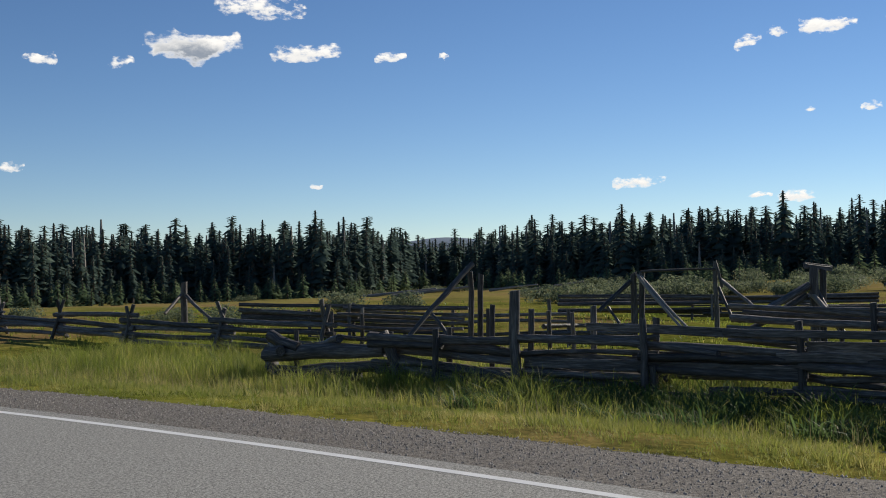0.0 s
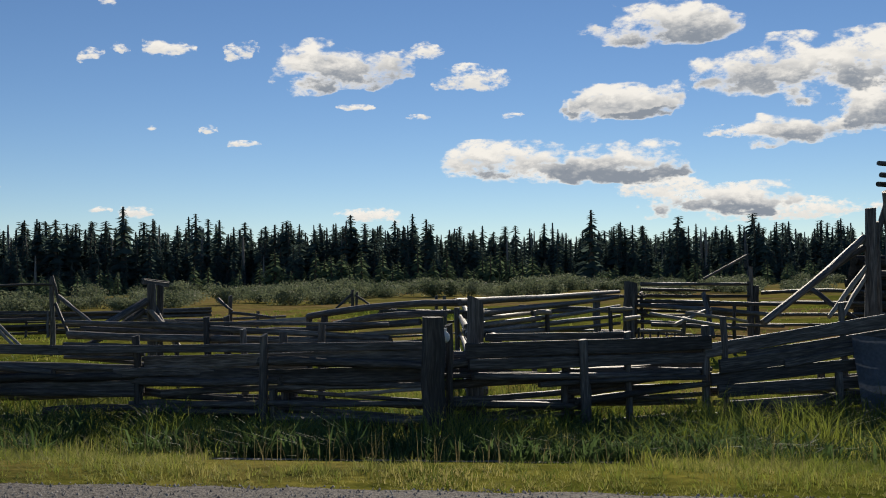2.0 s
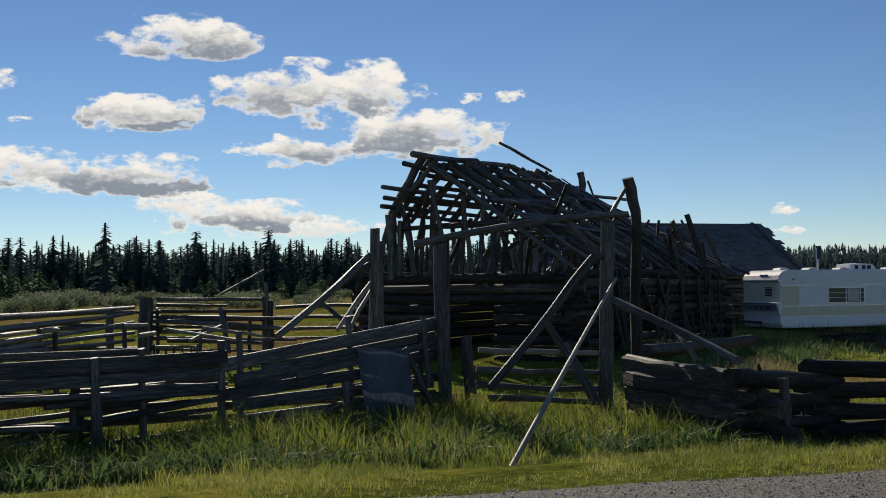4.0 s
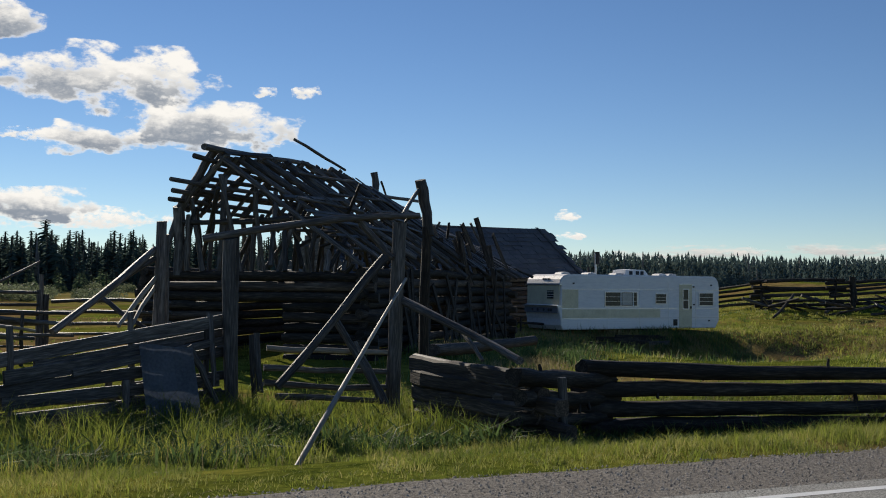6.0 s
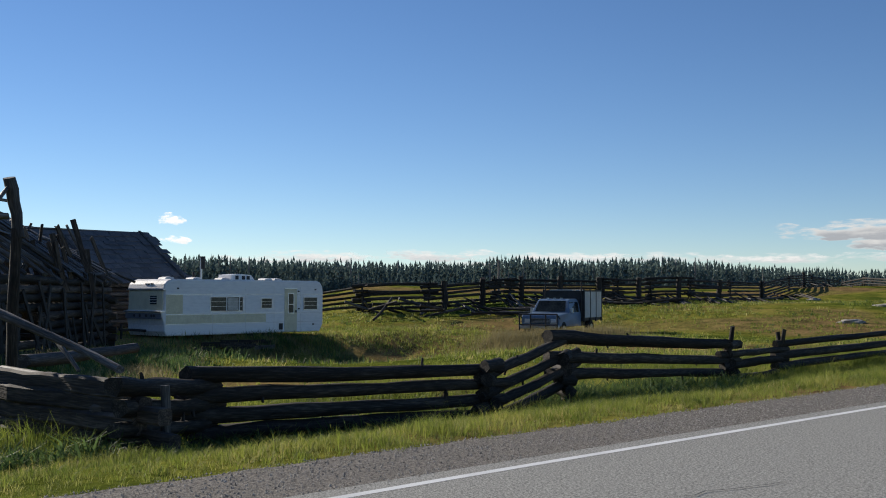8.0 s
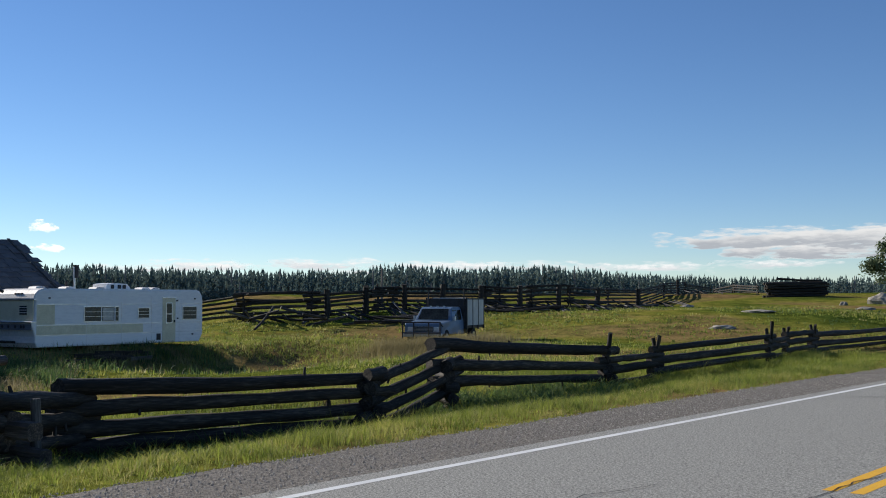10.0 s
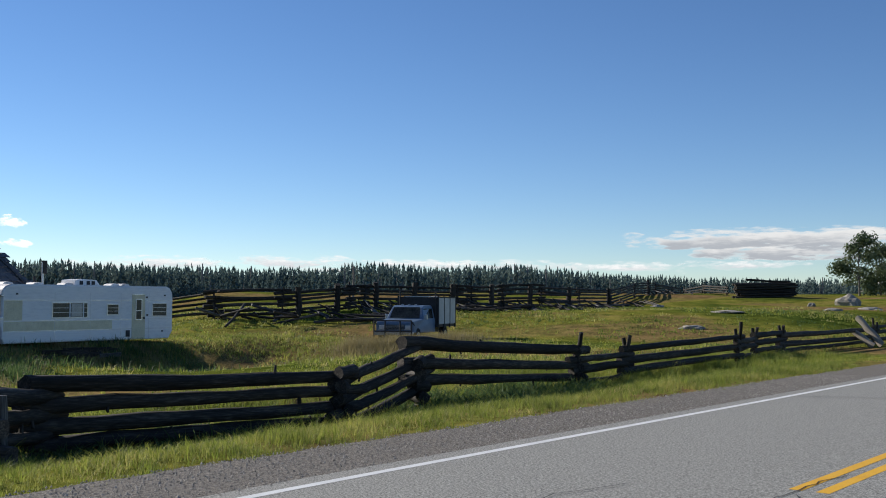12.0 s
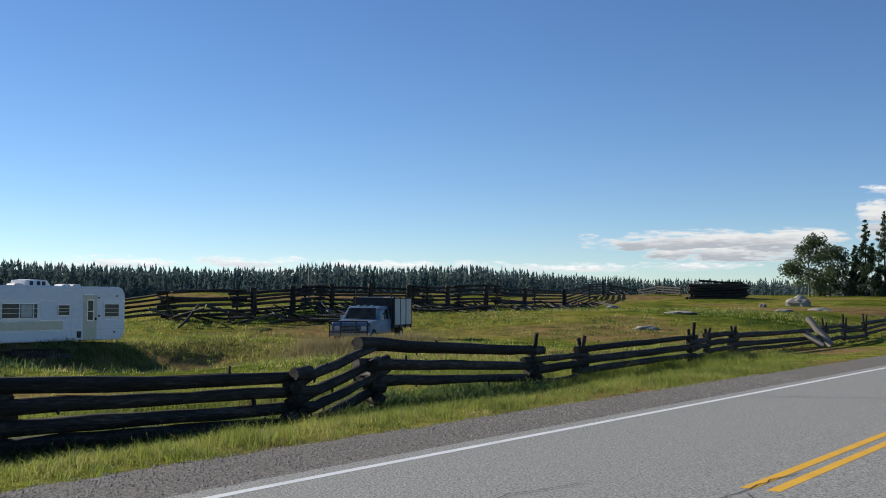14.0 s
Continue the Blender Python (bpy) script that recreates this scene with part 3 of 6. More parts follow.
for k in range(34):
    a = rng.uniform(96, 111)
    d = np.interp(a, [96, 104, 108, 111], [60, 68, 79, 98])
    c = spot(a, d - rng.uniform(0, 2), 0.12)
    h = rng.uniform(-0.5, 0.5) - radians(a)
    v = Vector((math.cos(h), math.sin(h), rng.normal(0, 0.08))) * rng.uniform(1.0, 2.2)
    log("rail", c - v, c + v, 0.07, 0.06, low, M_WOOD if k % 3 == 0 else M_DARKLOG, rings=4)


# ---- corral: logs and boards, each as the two ends and a half-width, in metres ----
front = thing("corral_fence", label="wide weathered grey plank and log corral fence in tall grass", category="fence")
boards(front, [
    (2.05, 15.26, 0.6, 4.55, 13.24, 0.54, 0.12),
    (1.17, 15.86, 0.06, 4.54, 13.24, 0.09, 0.15),
    (2.65, 14.97, 0.21, 4.54, 13.24, 0.26, 0.11),
    (3.59, 14.05, 0.56, 6.55, 9.82, 0.68, 0.1),
    (4.55, 13.24, 0.41, 6.57, 9.8, 0.58, 0.15),
    (4.54, 13.24, 0.17, 6.57, 9.8, 0.39, 0.17),
    (4.22, 13.45, 0.27, 5.9, 11.36, 0.37, 0.11),
    (7.06, 9.71, 0.6, 10.2, 8.84, 0.6, 0.17),
    (7.09, 9.68, 0.45, 10.15, 8.9, 0.41, 0.13),
    (7.42, 9.81, 0.74, 9.33, 9.34, 0.71, 0.09),
])
logs(front, [
    (1.01, 15.87, 0.42, 3.6, 13.94, 0.29, 0.062),
    (1.25, 15.85, -0.19, 2.91, 14.61, -0.17, 0.053),
    (1.28, 15.75, -0.36, 2.35, 15.12, -0.36, 0.04),
    (3.51, 14.07, -0.21, 4.54, 13.24, -0.18, 0.053),
    (4.72, 13.07, 0.01, 6.54, 9.82, 0.23, 0.044),
    (4.01, 13.62, -0.19, 5.25, 12.33, -0.15, 0.048),
    (4.62, 13.22, 0.26, 6.6, 9.9, 0.27, 0.044),
    (7.12, 9.66, 0.31, 10.03, 8.89, 0.23, 0.044),
    (7.97, 9.5, 0.17, 10.08, 8.83, 0.17, 0.035),
])
pale_logs(front, [
    (6.1, 10.79, 0.09, 6.49, 9.74, 0.21, 0.025),
])
posts(front, [
    (1.06, 15.86, 1.13, 0.085),
    (1.25, 15.85, 0.85, 0.052),
    (2.17, 15.35, 0.9, 0.049),
    (4.5, 13.26, 0.74, 0.055),
    (6.52, 9.59, 1.01, 0.137),
    (6.89, 9.82, 0.91, 0.046),
    (7.49, 10.13, 1.18, 0.111),
    (5.49, 12.22, 0.83, 0.045),
    (6.01, 11.19, 0.9, 0.046),
    (8.38, 9.54, 0.6, 0.046),
    (10.15, 8.9, 0.81, 0.052),
    (9.16, 9.22, 0.76, 0.045),
])
chute = thing("loading_chute", label="sloping plank loading chute of dark weathered boards", category="loading chute")
boards(chute, [
    (10.15, 8.9, 0.49, 13.27, 7.4, 0.96, 0.17),
    (10.19, 8.7, 0.3, 12.59, 7.78, 0.57, 0.17),
    (10.12, 8.78, 0.14, 12, 7.96, 0.29, 0.15),
    (12.04, 8.08, 0.34, 13.29, 7.37, 0.53, 0.15),
    (11.91, 8.27, 0.06, 13.29, 7.38, 0.18, 0.12),
    (10.63, 8.64, 0.43, 13.36, 7.45, 0.79, 0.11),
    (13.22, 7.08, 0.74, 13.17, 6.98, -0.31, 0.09),
    (10.2, 8.74, 0.0, 13.05, 7.5, 0.1, 0.16),
    (10.35, 8.68, -0.19, 13.1, 7.44, -0.12, 0.15),
    (10.3, 8.72, -0.34, 12.6, 7.66, -0.32, 0.13),
    (11.0, 8.36, 0.32, 13.1, 7.42, 0.66, 0.1),
])
logs(chute, [
    (12.37, 7.56, 0.61, 12.65, 7.29, -0.17, 0.053),
])
posts(chute, [
    (10.39, 8.77, 0.92, 0.046),
    (11.89, 8.12, 1.07, 0.046),
    (12.92, 7.61, 0.94, 0.045),
    (13.19, 7.35, 2.1, 0.045),
])
crib = thing("log_crib", label="stacked weathered log corner at the fence end", category="log crib")
logs(crib, [
    (-3.09, 18.14, 0.05, -1.02, 17.37, 0.14, 0.137),
    (-2.7, 18, -0.25, -0.94, 17.37, -0.07, 0.108),
    (-3.08, 18.34, 0.34, -2.52, 17.82, 0.17, 0.117),
    (-3.12, 18.64, -0.11, -2.86, 17.77, -0.26, 0.117),
    (-3.12, 18.94, 0.17, -2.8, 17.78, 0.13, 0.108),
    (-3.09, 18.14, -0.21, -1.43, 17.54, -0.3, 0.098),
    (-2.44, 19.65, 0.05, -1.79, 17.51, 0.34, 0.088),
    (-1.05, 17.17, 0.45, -0.73, 16.98, -0.2, 0.098),
    (-0.97, 17.57, 0.33, -0.81, 16.78, -0.24, 0.078),
    (-0.94, 17.37, 0.28, 1.03, 15.97, 0.17, 0.081),
    (-0.94, 17.37, 0.17, 1.03, 15.97, 0.04, 0.078),
    (-0.84, 17.18, 0.02, 1.04, 15.87, -0.18, 0.088),
])
logs(crib, [
    (-0.79, 17.08, -0.12, 1.07, 15.86, -0.31, 0.088),
    (-0.01, 17, 0.26, 0.98, 15.97, 0.36, 0.069),
])
posts(crib, [
    (-0.93, 17.27, 0.46, 0.052),
    (0.7, 16.59, 0.9, 0.045),
    (-2.65, 18.21, 0.46, 0.045),
])
gone = thing("braced_post", label="tall weathered log posts held by leaning poles", category="braced post")
logs(gone, [
    (0.56, 21.89, 1.58, -0.83, 20.38, 0.09, 0.06),
    (-0.28, 21.5, 0.54, 0.11, 20.8, 0.06, 0.044),
])
posts(gone, [
    (0.49, 21.99, 1.42, 0.065),
    (0.7, 22.29, 1.37, 0.065),
    (0.87, 21.98, 0.64, 0.046),
])
gtwo = thing("braced_post", label="tall log gate posts with pale leaning braces", category="braced post")
logs(gtwo, [
    (4.68, 26.59, 1.09, 3.74, 25.73, 0.4, 0.062),
    (4.03, 26.19, 0.46, 4.22, 25.66, 0.09, 0.044),
    (4.95, 26.64, 1.34, 7.03, 27.1, 1.36, 0.035),
])
pale_logs(gtwo, [
    (4.94, 26.54, 1.21, 5.5, 23.88, 0.03, 0.044),
    (4.86, 26.56, 1.24, 5.38, 23.9, 0.03, 0.044),
])
posts(gtwo, [
    (4.73, 26.58, 1.3, 0.085),
    (4.97, 26.74, 1.32, 0.078),
])
gthree = thing("braced_post", label="thin log post with leaning pole braces", category="braced post")
logs(gthree, [
    (7.1, 27.09, 1.08, 7.47, 24.9, 0.34, 0.053),
    (7.04, 27.1, 0.9, 7.11, 26.05, 0.12, 0.044),
    (6.96, 27.12, 1.58, 7.1, 26.98, 0.9, 0.044),
])
posts(gthree, [
    (7, 27.11, 1.5, 0.065),
])
gfour = thing("capped_post", label="log post with a flat board cap and crossed braces", category="capped post")
boards(gfour, [
    (6.47, 18.92, 1.42, 7.04, 19.15, 1.35, 0.09),
    (6.6, 19.3, 1.45, 7.17, 19.52, 1.38, 0.09),
])
logs(gfour, [
    (6.53, 18.9, 1.08, 5, 17.92, 0.52, 0.068),
    (6.47, 18.93, 0.89, 5.24, 18.05, 0.36, 0.06),
    (6.74, 19.04, 0.96, 6.88, 18.35, 0.26, 0.044),
])
pale_logs(gfour, [
    (6.59, 18.88, 0.9, 6.71, 17.78, 0.3, 0.053),
])
posts(gfour, [
    (6.62, 18.87, 1.39, 0.091),
    (6.8, 19.02, 1.35, 0.065),
])
mid = thing("corral_fence", label="weathered rail fence between the inner pens", category="fence")
boards(mid, [
    (6.56, 17.83, 0.24, 7.39, 14.19, 0.48, 0.09),
])
logs(mid, [
    (7.39, 14.19, 0.87, 7.59, 10.56, 1.13, 0.053),
    (6.64, 17.8, 0.44, 7.39, 14.19, 0.67, 0.053),
    (7.39, 14.19, 0.69, 7.52, 11.33, 0.87, 0.053),
    (7.39, 14.19, 0.37, 7.55, 11.31, 0.59, 0.062),
    (7.72, 14.02, 0.74, 7.68, 10.98, 0.98, 0.053),
    (7.78, 10.91, 1.13, 19.57, 20.02, 1.02, 0.053),
    (8.01, 10.99, 0.96, 19.57, 20.02, 0.88, 0.053),
    (8.13, 11.15, 0.8, 19.57, 20.02, 0.65, 0.044),
    (8.19, 11.23, 0.71, 19.57, 20.02, 0.38, 0.053),
    (8.81, 11.65, 0.64, 19.57, 20.02, 0.18, 0.053),
])
pale_logs(mid, [
    (6.54, 17.84, 0.57, 7.39, 14.19, 0.82, 0.062),
    (7.39, 14.19, 0.53, 7.55, 11.31, 0.76, 0.044),
    (8.1, 11.05, 0.87, 13.01, 15.19, 0.78, 0.035),
])
posts(mid, [
    (7.45, 13.71, 0.93, 0.052),
    (7.39, 14.19, 0.88, 0.052),
    (7.13, 15.87, 0.74, 0.045),
    (6.64, 17.59, 0.69, 0.045),
])
pens = thing("corral_fence", label="grey rail fence of the far pens in the meadow", category="fence")
logs(pens, [
    (20.68, 20.33, 1.21, 24.15, 19.44, 1.15, 0.053),
    (20.68, 20.33, 0.9, 24.15, 19.44, 0.81, 0.053),
    (20.68, 20.33, 0.62, 24.15, 19.44, 0.55, 0.053),
    (20.68, 20.33, 0.34, 24.15, 19.44, 0.28, 0.053),
    (20.68, 20.33, 1.05, 23.05, 19.98, 0.99, 0.044),
    (22.56, 19.77, 1.32, 24.12, 19.47, 2.01, 0.035),
    (24.33, 19.21, 0.9, 22.82, 14.44, 0.96, 0.053),
    (24.33, 19.22, 0.61, 22.82, 14.44, 0.71, 0.053),
    (24.33, 19.22, 0.31, 22.82, 14.44, 0.46, 0.053),
    (24.32, 19.22, 0.01, 22.81, 14.44, 0.23, 0.044),
])
posts(pens, [
    (18.46, 19.7, 1.09, 0.104),
    (20.47, 20.55, 1.24, 0.195),
    (24.12, 19.47, 1.23, 0.078),
    (24.24, 19.32, 1.11, 0.078),
    (24.17, 19.41, 1.65, 0.065),
])
rack = thing("hay_rack", label="low wooden feed rack with upright slats", category="hay rack")
logs(rack, [
    (17.78, 17.57, -0.2, 18.83, 17.19, -0.21, 0.044),
    (17.84, 17.51, 0.12, 17.84, 17.51, -0.25, 0.026),
    (17.97, 17.38, 0.12, 17.97, 17.38, -0.25, 0.026),
    (18.24, 17.38, 0.11, 18.24, 17.38, -0.27, 0.026),
    (18.45, 17.32, 0.1, 18.45, 17.32, -0.28, 0.026),
    (18.65, 17.25, 0.09, 18.65, 17.25, -0.29, 0.026),
    (18.83, 17.19, 0.17, 18.83, 17.19, -0.29, 0.035),
    (17.78, 17.57, 0.2, 17.78, 17.57, -0.25, 0.035),
])
pale_logs(rack, [
    (17.78, 17.57, 0.14, 18.83, 17.19, 0.1, 0.044),
])
hitch = thing("hitching_frame", label="small square frame of weathered poles", category="hitching frame")
pale_logs(hitch, [
    (11.49, 13.86, 0.83, 11.99, 13.96, 0.81, 0.044),
])
posts(hitch, [
    (11.51, 13.84, 0.85, 0.045),
    (11.96, 13.98, 0.83, 0.045),
])
hitchtwo = thing("hitching_frame", label="small square frame of weathered poles", category="hitching frame")
pale_logs(hitchtwo, [
    (15.23, 15.88, 0.75, 15.85, 15.83, 0.74, 0.044),
    (14.04, 14.24, 0.62, 14.95, 14.74, 0.63, 0.044),
])
posts(hitchtwo, [
    (15.26, 15.85, 0.78, 0.045),
    (15.78, 15.89, 0.74, 0.065),
])
heap = thing("pole_heap", label="loose heap of grey poles lying on rails", category="pole heap")
logs(heap, [
    (17.75, 16.15, 0.51, 17.75, 16.15, 0, 0.044),
    (18.8, 16.48, 1.01, 18.18, 15.67, 0.06, 0.053),
    (17.63, 17.01, 0.3, 19.02, 15.44, 0.21, 0.053),
])
pale_logs(heap, [
    (17.27, 16.67, 0.58, 17.54, 14.88, 0.36, 0.044),
    (16.89, 15.62, 0.37, 18.89, 16.38, 0.65, 0.044),
    (18.89, 16.38, 0.6, 18.13, 15.72, 0.06, 0.035),
    (17.79, 16.11, 0.6, 19.41, 15.76, 0.37, 0.044),
])
posts(heap, [
    (18.86, 16.42, 0.97, 0.046),
    (19.24, 15.97, 0.8, 0.045),
])
tpost = thing("braced_post", label="tall twin log posts with long leaning braces", category="braced post")
logs(tpost, [
    (15.88, 10.43, 2.04, 12.95, 10.22, 0.72, 0.062),
    (15.88, 10.43, 1.88, 14.56, 10.58, 1.22, 0.053),
    (15.37, 11.17, 1.21, 15.09, 9.81, 0.57, 0.044),
])
pale_logs(tpost, [
    (15.9, 10.4, 1.54, 14.41, 10.1, 0.75, 0.044),
    (16.09, 10.48, 1.45, 14.69, 10.05, 0.76, 0.04),
])
posts(tpost, [
    (15.92, 10.37, 2.53, 0.104),
    (16.35, 10.44, 2.31, 0.065),
])
gate = thing("corral_gate", label="tall log gate frame with a crossbeam and pole rails", category="corral gate")
logs(gate, [
    (12.89, 7.68, 2.07, 14.92, 5.2, 2.5, 0.06),
    (13.48, 7.02, 0.26, 14.59, 5.52, 0.17, 0.048),
    (13.39, 6.97, 0.06, 14.59, 5.51, -0.06, 0.048),
    (13.39, 6.76, -0.13, 14.59, 5.51, -0.28, 0.048),
    (16.43, 5.72, 3.2, 16.49, 5.56, 2.27, 0.098),
    (14.46, 5.57, 1.86, 12.68, 6.4, 0.08, 0.066),
    (14.1, 6.19, 0.93, 14.18, 5.48, -0.25, 0.053),
    (14.3, 5.98, 0.6, 14.3, 5.44, -0.28, 0.044),
    (14.71, 5.49, 1.28, 13.41, 3.27, 0.48, 0.064),
    (14.36, 4.33, 0.79, 13.86, 3.89, 0.44, 0.035),
    (14.43, 5.94, 2.37, 14.5, 5.46, 1.84, 0.053),
    (13.17, 6.98, 0.76, 13.11, 6.87, -0.05, 0.053),
])
logs(gate, [
    (12.94, 7.59, 1.02, 12.81, 7.42, 0.04, 0.044),
    (15.03, 5.49, 2.54, 16.33, 5.72, 3.02, 0.035),
])
pale_logs(gate, [
    (13.5, 6.99, 0.53, 14.59, 5.52, 0.45, 0.044),
])
posts(gate, [
    (13.09, 7.32, 2.08, 0.104),
    (14.61, 5.47, 2.38, 0.111),
])
log("post", gz(16.47, 5.62, -0.25), (16.47, 5.62, 2.42), 0.085, 0.08, gate, M_DARKLOG, bend=0.008, sides=10, rough=0.06)
prop = thing("prop_pole", label="long pale peeled pole leaning on the gate", category="prop pole")
pale_logs(prop, [
    (8.45, 4.19, -0.36, 14.57, 5.28, 1.55, 0.03),
])
barrier = thing("log_barrier", label="stack of thick weathered logs beside the gate", category="log barrier")
for k, (a, b, w) in enumerate((
        ((13.52, 4.78, 0.4), (11.72, 2.72, 0.36), 0.21),
        ((13.5, 4.76, 0.21), (11.62, 2.6, 0.19), 0.22),
        ((13.5, 4.74, 0.01), (11.66, 2.62, 0.0), 0.22),
        ((13.46, 4.7, -0.18), (12.1, 3.1, -0.14), 0.2),
        ((13.4, 4.66, -0.3), (11.5, 2.36, -0.37), 0.24),
        ((12.6, 3.66, 0.09), (11.45, 2.3, 0.12), 0.18),
        ((12.3, 3.2, -0.1), (11.42, 2.2, -0.16), 0.17))):
    linked("slab", plank_mesh(a, b, w, 0.15 + 0.02 * (k % 3), M_BROWN, (-0.75, 0.66, 0), rings=9), barrier)
log("stake", (12.15, 2.95, 0.42), (11.85, 2.72, -0.5), 0.05, 0.045, barrier, M_BROWN)
pale_logs(barrier, [
    (13.49, 4.74, 0.49, 11.8, 2.69, 0.37, 0.05),
])
posts(barrier, [
    (11.77, 2.34, 0.42, 0.058),
])
fallen = thing("fallen_log", label="fallen grey log lying in the grass", category="fallen log")
logs(fallen, [
    (18.02, 6.01, 0.29, 21.44, 4.92, 0.32, 0.12),
])
farframe = thing("far_frame", label="distant braced post frame in the meadow", category="far frame")
logs(farframe, [
    (15.46, 36.89, 0.72, 15.51, 35.78, 0.29, 0.06),
    (15.9, 36.7, 0.2, 16.95, 35.13, 0.01, 0.062),
    (14.02, 37.46, -0.04, 18.61, 37.65, -0.04, 0.06),
])
posts(farframe, [
    (15.85, 36.72, 0.84, 0.078),
    (16.77, 36.31, 0.25, 0.065),
])
farframetwo = thing("far_frame", label="distant braced post frame by the bushes", category="far frame")
logs(farframetwo, [
    (28.89, 50.29, 0.59, 27.62, 49.86, -0.2, 0.068),
    (29.05, 50.2, 0.49, 29.38, 48.84, -0.15, 0.068),
])
posts(farframetwo, [
    (28.9, 50.29, 0.8, 0.091),
    (29.1, 50.17, 0.67, 0.078),
])
farframethree = thing("far_frame", label="distant braced post frame near the forest meadow", category="far frame")
logs(farframethree, [
    (-8.78, 34.91, 0.8, -9.05, 33.81, 0.21, 0.062),
    (-8.67, 34.94, 0.79, -7.27, 33.21, -0.08, 0.062),
])
posts(farframethree, [
    (-8.72, 34.93, 1.21, 0.117),
])
leftback = thing("corral_fence", label="low zigzag rail fence along the meadow", category="fence")
logs(leftback, [
    (-5.92, 31.45, 0.25, -0.09, 30, 0.08, 0.062),
    (-5.92, 31.45, 0.02, -0.1, 30, -0.14, 0.062),
    (-5.92, 31.45, -0.24, -0.1, 29, -0.27, 0.062),
    (-3.97, 30.74, -0.44, 0.14, 28, -0.43, 0.062),
    (-0.09, 30, 0.15, 3.18, 26.81, 0.29, 0.053),
    (-0.1, 30, -0.09, 3.17, 26.81, 0.09, 0.053),
    (-0.1, 29, -0.31, 3.17, 26.81, -0.14, 0.053),
])
posts(leftback, [
    (-3.99, 30.74, 0.38, 0.058),
    (-2.17, 26.91, 0.38, 0.058),
    (-2.15, 30.93, 0.34, 0.058),
    (-1.23, 30.98, 0.26, 0.058),
    (-2.83, 25.85, 0.49, 0.045),
    (-2.91, 25.84, 0.38, 0.045),
    (0.17, 30, 0.39, 0.052),
    (2.64, 26.87, 0.67, 0.052),
])
meadowrail = thing("corral_fence", label="long rail fence crossing the far meadow", category="fence")
logs(meadowrail, [
    (8.25, 39.14, 0.11, 12.29, 39.11, 0.06, 0.053),
    (8.25, 39.14, -0.13, 12.29, 39.12, -0.2, 0.053),
    (8.25, 39.14, -0.38, 12.28, 39.12, -0.47, 0.053),
    (12.29, 39.11, 0.06, 16.2, 37.66, -0.09, 0.053),
    (12.29, 39.12, -0.22, 16.19, 37.67, -0.36, 0.053),
    (-2.88, 27.85, 0.34, 0.42, 26, 0.23, 0.053),
    (-2.78, 26.86, 0.11, 0.4, 25, 0.06, 0.053),
    (-2.68, 25.86, -0.12, 0.38, 24, -0.14, 0.053),
    (2.21, 23.9, 0.15, 4.72, 26.58, 0.01, 0.053),
    (2.2, 23.9, -0.03, 4.72, 26.58, -0.23, 0.053),
])
posts(meadowrail, [
    (-2.24, 27.91, 0.5, 0.052),
    (2.88, 24.83, 0.48, 0.052),
    (2.36, 23.88, 0.5, 0.052),
    (9.09, 38.95, 0.25, 0.052),
    (2.77, 22.83, 0.5, 0.052),
])


# ---- further worn rails laid along the front fence ----
def extra_rails(ob, a, b, count, low, high, r=0.05):
    a, b = Vector(a), Vector(b)
    d = b - a
    n = Vector((-d.y, d.x, 0)).normalized()
    c = a + d * 0.5
    for s in (-0.13, 0.29):
        log("post", gz(c.x + n.x * s, c.y + n.y * s, -0.2), gz(c.x + n.x * s, c.y + n.y * s, high + 0.12), 0.055, 0.05, ob)
    for k in range(count):
        u0 = -0.02 if k % 3 else 0.47
        u1 = 1.02 if k % 3 != 1 else 0.53
        off = n * rng.uniform(-0.12, 0.28)
        p, q = a + d * u0 + off, a + d * u1 + off
        z0, z1 = rng.uniform(low, high), 0
        z1 = z0 + rng.normal(0, 0.07)
        rr = r * rng.uniform(0.6, 1.3)
        log("rail", gz(p.x, p.y, z0), gz(q.x, q.y, max(z1, 0.1)), rr, rr * 0.75, ob, bend=0.012, rough=0.12)


extra_rails(front, (1.1, 15.8, 0), (4.45, 13.3, 0), 11, 0.25, 1.05)
extra_rails(front, (4.45, 13.3, 0), (6.5, 9.7, 0), 11, 0.25, 1.1)
extra_rails(front, (6.8, 9.9, 0), (10.2, 8.9, 0), 11, 0.25, 1.0)
extra_rails(front, (4.6, 13.1, 0), (6.55, 9.8, 0), 6, 0.06, 0.45)
extra_rails(front, (6.9, 9.85, 0), (10.15, 8.95, 0), 8, 0.06, 0.55)
extra_rails(front, (1.3, 15.7, 0), (4.5, 13.35, 0), 5, 0.06, 0.4)
extra_rails(chute, (10.3, 8.75, 0), (13.0, 7.5, 0), 7, 0.06, 0.5)
extra_rails(mid, (8.2, 10.8, 0), (16, 22, 0), 12, 0.3, 1.2)
extra_rails(mid, (5.0, 18, 0), (7.4, 12, 0), 12, 0.3, 1.2)
extra_rails(pens, (15, 24.5, 0), (19, 24.5, 0), 7, 0.2, 1.2)
extra_rails(pens, (19.6, 24.2, 0), (21.4, 16.5, 0), 8, 0.2, 1.2)
extra_rails(leftback, (-6, 31, 0), (0.5, 29.5, 0), 8, 0.2, 0.9, 0.06)
extra_rails(meadowrail, (4.5, 40, 0), (15, 37, 0), 12, 0.1, 0.8, 0.06)
extra_rails(crib, (-1.2, 17.2, 0), (1.0, 15.9, 0), 6, 0.15, 0.85, 0.06)
jar = thing("white_jug", (6.7, 9.6, 0.78), label="small white plastic jug hung on a fence post", category="jug")
bm = bmesh.new()
bmesh.ops.create_uvsphere(bm, u_segments=12, v_segments=8, radius=0.055)
